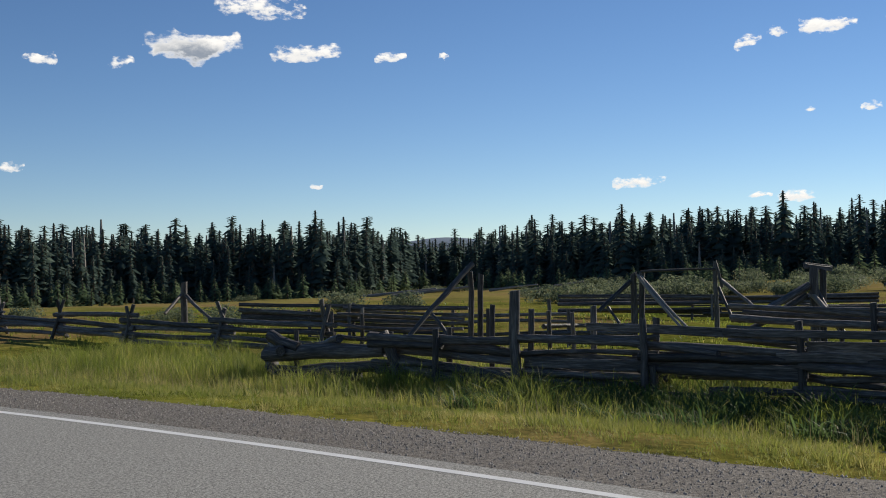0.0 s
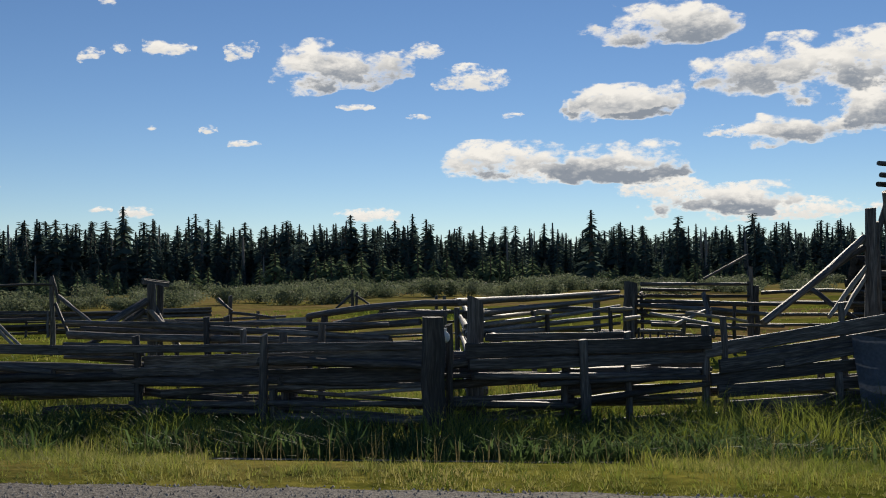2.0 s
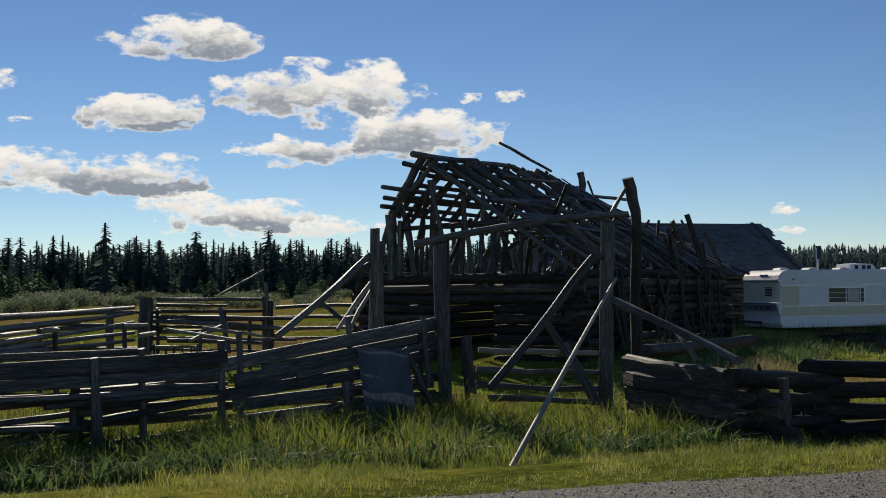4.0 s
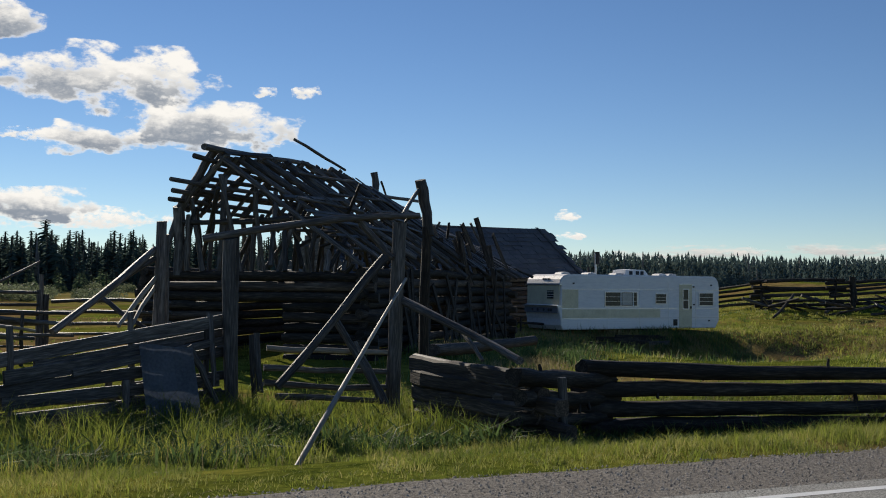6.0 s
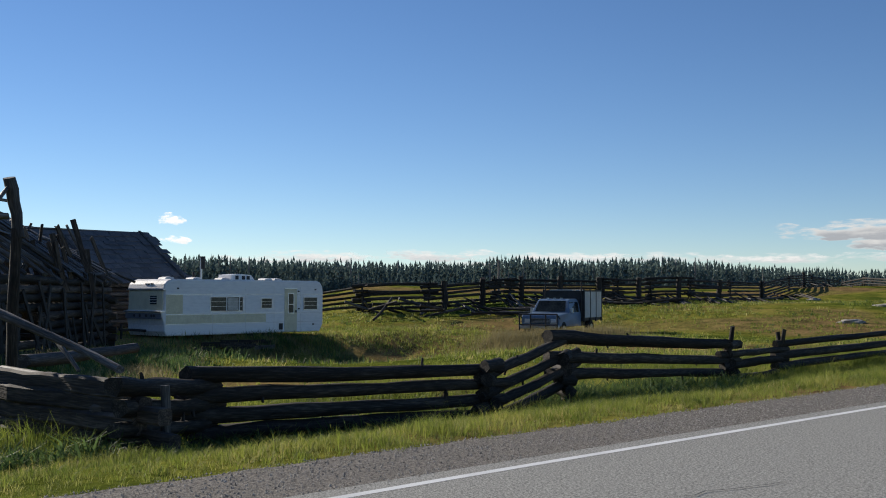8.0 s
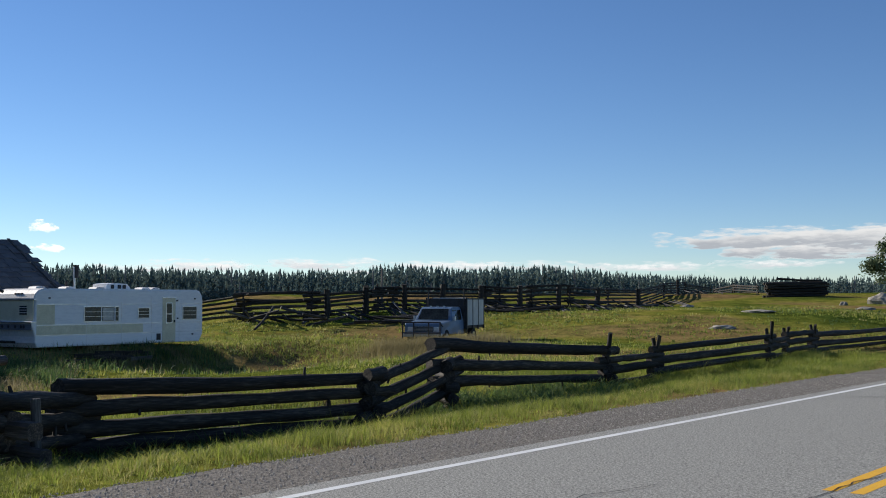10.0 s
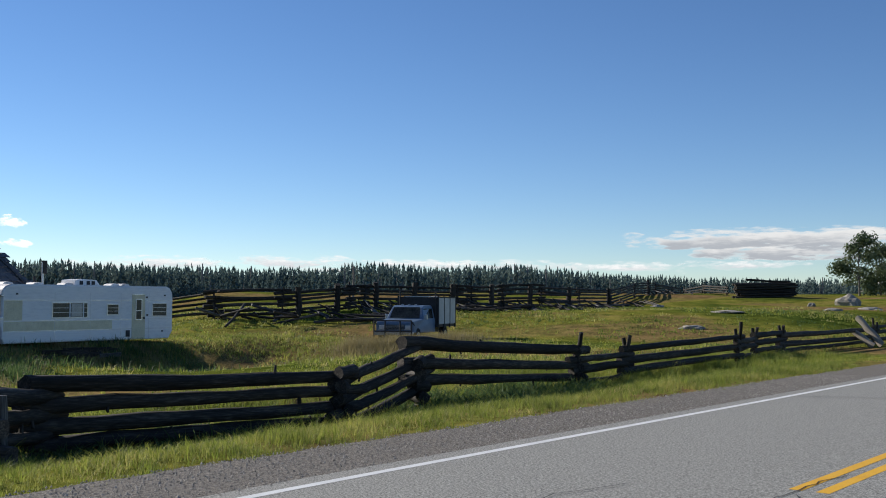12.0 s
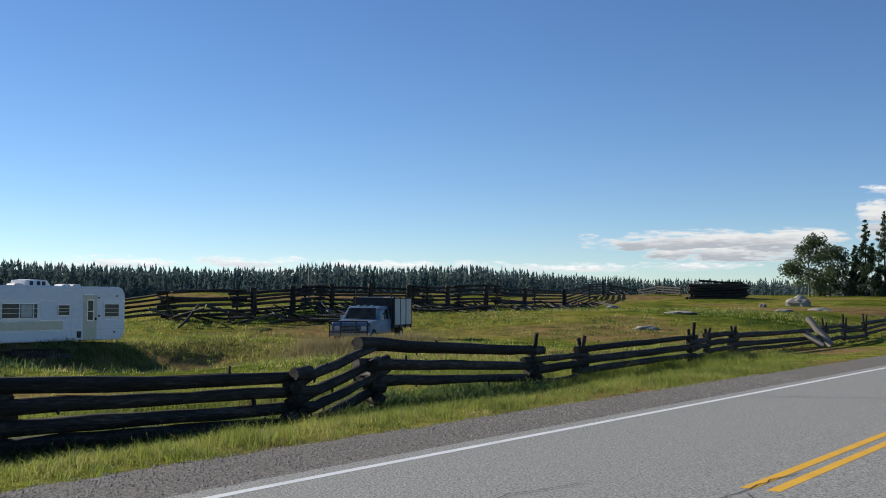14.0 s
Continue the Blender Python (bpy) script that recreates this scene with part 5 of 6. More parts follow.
build_trailer()
junk = thing("board_heap", label="dark boards piled in front of the caravan", category="wood heap")
for k in range(12):
    c = Vector((42.6, 6.8, -0.28)) + Vector((0.713, -0.7, 0)) * rng.uniform(-0.8, 2.3) + Vector((-0.5, -0.5, 0)) * rng.uniform(0.2, 0.9) + Vector((0, 0, rng.uniform(0, 0.2)))
    c.z = ground_z(c.x, c.y) + 0.08 + 0.25 * (c.z + 0.28)
    v = Vector((0.713, -0.7, rng.normal(0, 0.05))) * rng.uniform(0.4, 0.9)
    plank("board", c - v, c + v, 0.16, 0.04, junk, M_WOOD if k == 3 else M_DARKLOG)


# ---- truck ----
M_BLUE = surf("faded_blue_truck_paint", (0.07, 0.12, 0.195), (0.165, 0.235, 0.335), 1.5, 0.35, 0.05, 30, spread=0.05, stain=(0.11, 0.17, 0.255), spec=0.5)
M_BOX = surf("pale_plywood_panel", (0.42, 0.41, 0.38), (0.6, 0.59, 0.56), 2.0, 0.6, 0.1, 20, spread=0.05)
M_LAMP = surf("headlamp_glass", (0.5, 0.5, 0.5), (0.7, 0.7, 0.7), 8, 0.1, 0.0, 40, spec=0.7)


def build_truck():
    ob = thing("stake_truck", (51.9, -8.95, ground_z(51.9, -8.95)), 150.2, label="old faded blue pickup truck with a tall stock box", category="truck")
    # x forward, y to the left
    fr = 2.9
    cab = [(fr, 0.55), (fr + 0.02, 0.95), (fr - 0.05, 1.08), (fr - 1.3, 1.18), (fr - 1.72, 1.74), (fr - 1.92, 1.83), (fr - 2.9, 1.84), (fr - 3.1, 1.74), (fr - 3.15, 1.1), (fr - 3.15, 0.5)]
    bm = profile_solid(cab, -0.95, 0.95)
    for v in bm.verts:
        if v.co.z > 1.3:
            v.co.y *= 0.84
    bmesh.ops.bevel(bm, geom=bm.edges[:], offset=0.04, segments=2, affect="EDGES", profile=0.6)
    body = part("body", bm, M_BLUE, ob, smooth=False)
    # windscreen and side glass set on the cab
    a0, a1 = Vector((fr - 1.31, 0, 1.21)), Vector((fr - 1.68, 0, 1.73))
    bm = bmesh.new()
    nrm = Vector((0.62, 0, 0.72)) * 0.03
    vs = [bm.verts.new(p) for p in (Vector((a0.x, -0.78, a0.z)) + nrm, Vector((a0.x, 0.78, a0.z)) + nrm, Vector((a1.x, 0.68, a1.z)) + nrm, Vector((a1.x, -0.68, a1.z)) + nrm)]
    bm.faces.new(vs)
    bmesh.ops.solidify(bm, geom=bm.faces[:], thickness=0.02)
    part("windscreen", bm, M_DARKGLASS, body)
    for s in (1, -1):
        for x0, x1 in ((fr - 2.3, fr - 1.72), (fr - 2.95, fr - 2.38)):
            bm = bmesh.new()
            vs = [bm.verts.new(p) for p in ((x0, s * 0.9, 1.2), (x1 + 0.25 if x1 > fr - 2 else x1, s * 0.9, 1.2), (x1, s * 0.83, 1.68), (x0, s * 0.83, 1.68))]
            bm.faces.new(vs)
            bmesh.ops.solidify(bm, geom=bm.faces[:], thickness=0.02)
            part("side_window", bm, M_DARKGLASS, body)
        box("wing_mirror", (fr - 1.6, s * 1.02 - 0.08, 1.15), (fr - 1.5, s * 1.02 + 0.08, 1.4), M_CHROME, body, 0.02)
        wl = box("headlamp", (fr - 0.02, s * 0.66 - 0.13, 0.72), (fr + 0.05, s * 0.66 + 0.13, 0.9), M_LAMP, body, 0.03)
        box("lamp_bezel", (fr - 0.02, s * 0.66 - 0.17, 0.68), (fr + 0.03, s * 0.66 + 0.17, 0.72), M_CHROME, wl)
    grille = box("grille", (fr - 0.02, -0.5, 0.68), (fr + 0.035, 0.5, 0.92), M_BLACK, body)
    for k in range(4):
        box("grille_bar", (fr + 0.02, -0.5, 0.71 + 0.06 * k), (fr + 0.05, 0.5, 0.725 + 0.06 * k), M_CHROME, grille)
    box("bumper", (fr, -0.98, 0.42), (fr + 0.16, 0.98, 0.6), M_CHROME, ob, 0.03)
    guard = thing("bull_bar")
    guard.parent = ob
    for z in (0.62, 1.12):
        rod("bar", (fr + 0.28, -0.95, z), (fr + 0.28, 0.95, z), 0.035, M_BLACK, guard)
    for y in (-0.95, -0.38, 0.38, 0.95):
        rod("upright", (fr + 0.28, y, 0.35), (fr + 0.28, y, 1.13), 0.035, M_BLACK, guard)
    for y in (-0.95, 0.95):
        rod("stay", (fr + 0.28, y, 1.1), (fr - 0.1, y, 0.9), 0.03, M_BLACK, guard)
    for y in (-0.35, 0, 0.35):
        box("roof_lamp", (fr - 1.98, y - 0.05, 1.82), (fr - 1.9, y + 0.05, 1.89), M_LAMP, body)
    # stock box
    bx0, bx1 = fr - 6.0, fr - 3.2
    box("bed", (bx0, -1.05, 0.75), (bx1, 1.05, 0.87), M_BLACK, ob)
    box("headboard", (bx1 - 0.05, -1.08, 0.87), (bx1, 1.08, 2.25), M_BLACK, ob, label="dark board front of the stock box")
    box("tailboard", (bx0, -1.08, 0.87), (bx0 + 0.05, 1.08, 2.2), M_BOX, ob)
    for s in (1, -1):
        for k in range(3):
            u0 = bx0 + 0.06 + (bx1 - bx0 - 0.1) * k / 3
            u1 = bx0 + 0.02 + (bx1 - bx0 - 0.1) * (k + 1) / 3 - 0.06
            box("side_panel", (u0, s * 1.07 - 0.02, 0.9), (u1, s * 1.07 + 0.02, 2.2), M_BOX, ob, label="pale plywood side panel")
        for k in range(4):
            u = bx0 + 0.03 + (bx1 - bx0 - 0.08) * k / 3
            box("box_stake", (u - 0.04, s * 1.07 - 0.035, 0.7), (u + 0.04, s * 1.07 + 0.035, 2.3), M_BLACK, ob)
        box("top_rail", (bx0, s * 1.07 - 0.03, 2.2), (bx1, s * 1.07 + 0.03, 2.27), M_BLACK, ob)
        rod("front_post", (bx1 + 0.02, s * 0.95, 0.9), (bx1 + 0.02, s * 0.95, 2.7), 0.03, M_BLACK, ob)
        for x in (fr - 0.65, fr - 4.7):
            w = rod("wheel", (x, s * 0.72, 0.38), (x, s * 0.95, 0.38), 0.38, M_RUBBER, ob, 20)
            rod("rim", (x, s * 0.93, 0.38), (x, s * 0.97, 0.38), 0.2, M_CHROME, w)
    box("chassis", (bx0 + 0.2, -0.4, 0.45), (fr - 0.2, 0.4, 0.75), M_BLACK, ob)
    box("load_sheet", (bx0 + 0.6, -0.8, 2.24), (bx1 - 0.2, 0.4, 2.3), M_BOX, ob)


build_truck()


# ---- trees, bushes, grass ----
def conifer(h, spread, branches, seed, start=0.12, dead=False, droop=0.35, fan=0.32, taper=0.62):
    """Corners and triangles of a spruce: a tapered trunk and whorls of drooping, ragged branches. Trunk triangles come first."""
    g = np.random.default_rng(seed)
    v, f = [], []
    n = 5
    base = h * 0.011 + 0.04
    for zz, rr in ((0, base), (h * 0.5, base * 0.6), (h, 0.01)):
        for k in range(n):
            v.append((rr * math.cos(6.283 * k / n), rr * math.sin(6.283 * k / n), zz))
    for i in range(2):
        for k in range(n):
            q = (k + 1) % n
            f += [(i * n + k, i * n + q, (i + 1) * n + q), (i * n + k, (i + 1) * n + q, (i + 1) * n + k)]
    nt = len(f)
    bulge = g.uniform(0.75, 1.25, 9)
    for b in range(branches):
        u = start + (1 - start) * ((b + g.random()) / branches) ** 0.9
        a = b * 2.399 + g.normal(0, 0.3)
        ln = spread * h * (1.02 - u) ** taper * g.uniform(0.4, 1.2) * np.interp(u, np.linspace(0, 1, 9), bulge) + 0.06 * h * 0.2
        if dead:
            ln *= 0.35
        z = u * h
        dz = -droop * ln * g.uniform(0.5, 1.3) + (0.3 * ln if u > 0.85 else 0)
        ca, sa = math.cos(a), math.sin(a)
        w = ln * g.uniform(0.7, 1.3) * fan * (0.4 if dead else 1)
        k0 = len(v)
        mid = 0.55
        v += [(0, 0, z + 0.02 * h), (ca * ln * mid - sa * w, sa * ln * mid + ca * w, z + dz * 0.35 - 0.25 * w), (ca * ln, sa * ln, z + dz),
              (ca * ln * mid + sa * w, sa * ln * mid - ca * w, z + dz * 0.35 - 0.25 * w), (ca * ln * 0.5, sa * ln * 0.5, z + dz * 0.1 + 0.1 * ln)]
        f += [(k0, k0 + 1, k0 + 4), (k0 + 1, k0 + 2, k0 + 4), (k0 + 2, k0 + 3, k0 + 4), (k0 + 3, k0, k0 + 4)]
    return np.array(v, np.float32), np.array(f, np.int32), nt


def far_conifer(spread, seed):
    """A distant spruce: a thin trunk under a close, ragged cone of hanging sprays."""
    g = np.random.default_rng(seed)
    v = [(0.012, 0, 0), (-0.006, 0.01, 0), (-0.006, -0.01, 0), (0, 0, 0.99)]
    f = [(0, 1, 3), (1, 2, 3), (2, 0, 3)]
    for b in range(25):
        u = ((b + g.random()) / 25) ** 0.85
        a, ln = b * 2.399 + g.normal(0, 0.3), spread * (1.0 - u) ** 0.75 * g.uniform(0.65, 1.2) + 0.012
        ca, sa, w, z = math.cos(a), math.sin(a), ln * 0.55 + 0.012, 0.02 + 0.97 * u
        k = len(v)
        v += [(0, 0, z + 0.045), (ca * ln - sa * w, sa * ln + ca * w, z - 0.035), (ca * ln * 1.1, sa * ln * 1.1, z - 0.065), (ca * ln + sa * w, sa * ln - ca * w, z - 0.035)]
        f += [(k, k + 1, k + 2), (k, k + 2, k + 3)]
    return np.array(v, np.float32), np.array(f, np.int32), 3


def woods(name, places, kinds, label, needle):
    """Many trees joined into one stretch of forest: places are x, y, height, kind."""
    vs, fs, mi, off = [], [], [], 0
    zs = height(np.array([p[0] for p in places]), np.array([p[1] for p in places]))
    for (x, y, h, k), z in zip(places, zs):
        v, f, nt = kinds[k]
        a = rng.uniform(0, 6.283)
        c, s = math.cos(a), math.sin(a)
        w = h * rng.uniform(0.85, 1.2)
        vs.append(np.stack([(v[:, 0] * c - v[:, 1] * s) * w + x, (v[:, 0] * s + v[:, 1] * c) * w + y, v[:, 2] * h + z - 0.3], 1))
        fs.append(f + off)
        m = np.zeros(len(f), np.int32)
        m[:nt] = 1
        if k >= len(kinds) - 2:
            m[:] = 2
        mi.append(m)
        off += len(v)
    me = indexed_mesh(name, np.concatenate(vs), np.concatenate(fs), needle)
    me.materials.append(M_BARK)
    me.materials.append(M_SNAG)
    me.polygons.foreach_set("material_index", np.concatenate(mi))
    return tagged(new(name, me), label=label, category="forest", kind="stuff")


KINDS = [conifer(1.0, s, 84, 10 + i, st, fan=0.38, taper=(0.62, 0.4)[i % 2]) for i, (s, st) in enumerate(((0.21, 0.03), (0.18, 0.06), (0.24, 0.02), (0.22, 0.25), (0.17, 0.05), (0.23, 0.15)))]
KINDS += [conifer(1.0, 0.14, 26, 40, 0.3, True), conifer(1.0, 0.12, 20, 41, 0.45, True)]
FAR_KINDS = [far_conifer(s, 60 + i) for i, s in enumerate((0.13, 0.1, 0.15, 0.115))]
FAR_KINDS += [conifer(1.0, 0.14, 12, 70, 0.3, True), conifer(1.0, 0.12, 10, 71, 0.45, True)]


def plant_forest():
    near, far = [], []
    for row in range(7):
        for a in np.arange(-27, 64, 0.3):
            az = a + rng.uniform(-0.3, 0.3)
            edge = 205 + 6 * math.sin(az * 0.35) + 10 * math.sin(az * 0.11 + 2)
            gap = math.exp(-((az + 0.5) / 2.6) ** 2)
            d = edge + row * 7 + rng.uniform(-2.5, 2.5) + 75 * gap
            if rng.random() < 0.12:
                continue
            lift = np.interp(az, [-30, -12, -4, 3, 14, 26, 40, 64], [15.4, 16.6, 15.6, 14.2, 14.6, 13.2, 12.2, 12.8])
            stand = 0.9 + 0.1 * math.sin(az * 1.7 + row) + 0.05 * math.sin(az * 4.3)
            h = lift * stand * rng.uniform(0.72, 1.06) * (1.1 if rng.random() < 0.08 else 1) + row * 0.1
            if row == 0:
                h *= rng.uniform(0.3, 0.75)
            k = int(rng.integers(0, 6)) if rng.random() > 0.07 else int(rng.integers(6, 8))
            near.append((d * math.sin(radians(az)), d * math.cos(radians(az)), h, k))
    for az, h in ((17.9, 16.2), (21.6, 15.0), (19.4, 14.0), (33.2, 14.5), (9.6, 15.5), (42.9, 14.6)):
        d = 203
        near.append((d * math.sin(radians(az)), d * math.cos(radians(az)), h, 2))
    young = []
    for i in range(420):
        az = rng.uniform(-34, 60)
        d = 190 + 6 * math.sin(az * 0.35) + 10 * math.sin(az * 0.11 + 2) + rng.uniform(-4, 9) + 60 * math.exp(-((az + 0.5) / 2.6) ** 2)
        young.append((d * math.sin(radians(az)), d * math.cos(radians(az)), rng.uniform(1.5, 5.0) + (2.5 if 24 < az < 40 and i % 3 == 0 else 0), int(rng.choice((0, 2, 5)))))
    woods("young_conifers", young, [conifer(1.0, q, 40, 80 + i, 0.02) for i, q in enumerate((0.36, 0.3, 0.42, 0.34, 0.3, 0.38, 0.1, 0.1))], "young light green conifers along the forest edge", M_YOUNG)
    woods("forest", near, KINDS, "dense dark spruce and pine forest edge with dead snags", M_NEEDLE)
    for row in range(7):
        for a in np.arange(60, 134, 0.1):
            az = a + rng.uniform(-0.1, 0.1)
            d = 455 + row * 14 + rng.uniform(-6, 6) + 60 * step(az, 95, 125)
            hump = 2.5 * math.exp(-((az - 97.5) / 2.2) ** 2) + 2.4 * math.exp(-((az - 104.5) / 4) ** 2) + 2.2 * math.exp(-((az - 80) / 6) ** 2)
            h = (0.6 if row == 0 else 1) * (16.0 + hump - 3.0 * float(step(az, 104, 118))) * rng.uniform(0.74, 1.06)
            k = int(rng.integers(0, 4)) if rng.random() > 0.06 else 5
            far.append((d * math.sin(radians(az)), d * math.cos(radians(az)), h, k))
    woods("far_forest", far, FAR_KINDS, "distant low line of dark conifer forest, tinted blue for haze", M_HAZYNEEDLE)


plant_forest()


def leaves(n, lobes, size, seed, shell=0.72):
    """n leaf clumps as bent diamonds over a set of rounded lobes (x, y, z, radius)."""
    g = np.random.default_rng(seed)
    L = np.array(lobes, float)
    pick = g.choice(len(L), n, p=L[:, 3] ** 2 / (L[:, 3] ** 2).sum())
    d = g.normal(size=(n, 3))
    d /= np.linalg.norm(d, axis=1)[:, None]
    r = L[pick, 3] * (shell + (1.12 - shell) * g.random(n) ** 0.7) * (1 + 0.14 * np.sin(5 * d[:, 0] + 3 * d[:, 2] + pick))
    c = L[pick, :3] + d * r[:, None] * np.array([1, 1, 0.85])
    t = g.normal(size=(n, 3))
    t -= (t * d).sum(1)[:, None] * d * 0.6
    t /= np.linalg.norm(t, axis=1)[:, None]
    b = np.cross(t, d + g.normal(0, 0.5, (n, 3)))
    b /= np.linalg.norm(b, axis=1)[:, None] + 1e-6
    s = size * g.uniform(0.6, 1.4, n)[:, None]
    v = np.stack([c - t * s, c + b * s * 0.42 + d * s * 0.12, c + t * s, c - b * s * 0.42 + d * s * 0.12], 1)
    k = np.arange(n)[:, None] * 4
    f = np.concatenate([k + [0, 1, 2], k + [0, 2, 3]], 1).reshape(-1, 3)
    keep = v[:, :, 2].min(1) > 0.02
    f = f[np.repeat(keep, 2)]
    return v.reshape(-1, 3), f


def bush_model(seed, material):
    g = np.random.default_rng(seed)
    lobes = [(g.normal(0, 0.8), g.normal(0, 0.5), g.uniform(0.2, 0.9), g.uniform(0.35, 0.7)) for _ in range(11)]
    v, f = leaves(1900, lobes, 0.09, seed, 0.55)
    crown = indexed_mesh("foliage", v, f, material)
    stems = []
    for k in range(7):
        x, y, z, r = lobes[k]
        stems.append(log_mesh((x * 0.2, y * 0.2, -0.1), (x, y, z), 0.03, 0.012, rings=3, sides=5, material=M_BARK))
    return crown, stems


BUSHES = [bush_model(200 + i, M_WILLOW) for i in range(5)]


def bush(az, d, size, i):
    crown, stems = BUSHES[i % len(BUSHES)]
    p = spot(az, d)
    ob = thing("willow_bush", p, rng.uniform(0, 360), label="grey-green rounded willow bush in the meadow", category="bush", group="meadow willows")
    ob.scale = (size * rng.uniform(1.0, 1.4), size * 1.1, size * rng.uniform(0.8, 1.1))
    linked("foliage", crown, ob)
    for s in stems:
        linked("stem", s, ob)


k = 0
for az, d, s in ((-22, 43, 0.5), (-16, 43, 0.42), (-14.2, 44, 0.5), (-11, 42, 0.72), (-9.5, 45, 0.5), (-5.5, 50, 0.75), (-2.5, 50, 0.8)):
    bush(az, d, s, k)
    k += 1
for i in range(30):
    az = rng.uniform(4, 20) if i < 20 else rng.uniform(13, 30)
    bush(az, rng.uniform(56, 76) + (az - 5) * 0.8, rng.uniform(0.65, 1.15), k)
    k += 1
for i in range(70):
    az = rng.uniform(16, 54)
    bush(az, rng.uniform(95, 140), rng.uniform(0.8, 1.4), k)
    k += 1
for i in range(34):
    az = rng.uniform(-30, 60)
    bush(az, rng.uniform(180, 200), rng.uniform(0.8, 1.6), k)
    k += 1


def tree(az, d, h, kind, seed):
    p = spot(az, d)
    g = np.random.default_rng(seed)
    if kind == "spruce":
        ob = thing("spruce_tree", p, g.uniform(0, 360), label="dark green spruce standing on the rise", category="tree", group="trees on the rise")
        lobes = []
        for i in range(46):
            u = (i + g.uniform(0, 1)) / 46
            a, rr = i * 2.4 + g.normal(0, 0.4), h * 0.21 * (1.02 - u) ** 0.8 * g.uniform(0.2, 1.15)
            lobes.append((rr * math.cos(a), rr * math.sin(a), h * (0.08 + 0.92 * u) - 0.25 * rr, h * 0.058 * (1.25 - 0.95 * u) * g.uniform(0.6, 1.35)))
        v, f = leaves(8000, lobes, 0.13, seed, 0.25)
        linked("trunk", log_mesh((0, 0, -0.3), (0, 0, h * 0.97), h * 0.018, 0.02, material=M_BARK, bend=0.003, rings=5), ob)
        linked("crown", indexed_mesh("crown", v, f, M_SPRUCE), ob)
    else:
        ob = thing("poplar_tree", p, 0, label="airy grey-green poplar with open crown", category="tree")
        linked("trunk", log_mesh((0, 0, -0.3), (0.2, 0, h * 0.9), h * 0.017, 0.03, material=M_SNAG, bend=0.01), ob)
        lobes = []
        for i in range(26):
            u = g.uniform(0.12, 1.0)
            a = g.uniform(0, 6.28)
            rr = h * 0.36 * math.sin(min(1, (1.12 - u) * 1.6) * 1.57) * g.uniform(0.3, 1.0)
            c = (rr * math.cos(a), rr * math.sin(a), u * h * 0.92)
            lobes.append((*c, g.uniform(0.7, 1.25)))
            linked("limb", log_mesh((0.1 * u, 0, h * u * 0.6), c, 0.05, 0.02, material=M_SNAG, rings=4, sides=5), ob)
        v, f = leaves(3300, lobes, 0.2, seed, 0.3)
        linked("crown", indexed_mesh("crown", v, f, M_BIRCH), ob)
    return ob


tree(122.9, 130, 7.4, "poplar", 301)
tree(123.9, 134, 6.2, "poplar", 302)
for i, (az, d, h) in enumerate(((125.6, 128, 8.6), (126.5, 131, 9.8), (127.2, 129, 10.4), (128.1, 132, 9.4), (129.0, 127, 9.8), (130.0, 131, 10.6), (125.1, 133, 6.0), (131, 128, 9.0), (132.2, 130, 10.2), (127.7, 136, 9.0))):
    tree(az, d, h, "spruce", 320 + i)

M_ROCK = surf("pale_granite", (0.17, 0.155, 0.13), (0.36, 0.33, 0.28), 2.5, 0.85, 0.6, 14, spread=0.15)


def boulder(az, d, w, h, seed):
    p = spot(az, d)
    bm = bmesh.new()
    bmesh.ops.create_icosphere(bm, subdivisions=3, radius=1.0)
    for v in bm.verts:
        n = noise.noise(v.co * 1.3 + Vector((seed, 0, 0))) * 0.35 + noise.noise(v.co * 3.1 + Vector((seed, 5, 0))) * 0.12
        v.co = v.co * (1 + n)
        v.co = Vector((v.co.x * w / 2, v.co.y * w / 2.4, max(v.co.z, -0.3) * h * 0.8))
    me = bpy.data.meshes.new("boulder")
    bm.to_mesh(me)
    bm.free()
    me.materials.append(M_ROCK)
    ob = new("boulder", me)
    ob.matrix_basis = pose(p.x, p.y, p.z, 0, 0, seed * 50)
    tagged(ob, label="pale grey granite boulder half sunk in grass", category="rock", group="pasture boulders")


for i, (az, d, w, h) in enumerate(((122.4, 98, 2.2, 1.1), (120.6, 95, 0.7, 0.4), (127, 92, 1.5, 0.4), (116.4, 66, 2.0, 0.16), (114.6, 57, 1.3, 0.2), (112.8, 92, 1.3, 0.25), (121.6, 80, 1.6, 0.2), (123.4, 90, 2.0, 0.3))):
    boulder(az, d, w, h, i + 1)

stack = thing("log_pile", label="long dark pile of stacked logs on the skyline", category="log pile")
a, b = spot(116.7, 118), spot(119.9, 121)
for i in range(7):
    for j in range(3):
        o = Vector((0, 0, 0.15 + 0.22 * i + rng.normal(0, 0.04)))
        n = (b - a).normalized()
        q = Vector((n.y, -n.x, 0)) * (j - 1) * 0.5
        s, e = rng.uniform(0, 0.8), rng.uniform(0, 0.8)
        log("log", a + n * s + q + o, b - n * e + q + o, 0.13, 0.1, stack, M_DARKLOG, rings=4)
log("log", a + (b - a) * 0.2 + Vector((0, 0, 2.0)), b - (b - a) * 0.1 + Vector((0, 0, 1.65)), 0.12, 0.1, stack, M_DARKLOG)
zigzag("hill_fence", "dark log fence beside the skyline log pile", [tuple(spot(u, w)[:2]) for u, w in ((114.2, 150), (115.2, 138), (116.4, 128))], [0.25, 0.55, 0.85], 0.11, 1.2, wood=M_DARKLOG)
snag = thing("dead_tree", label="thin bare dead tree trunk behind the hill fence", category="dead tree")
log("trunk", spot(96.35, 90, -1), spot(96.4, 90, 3.5), 0.14, 0.07, snag, M_SNAG)
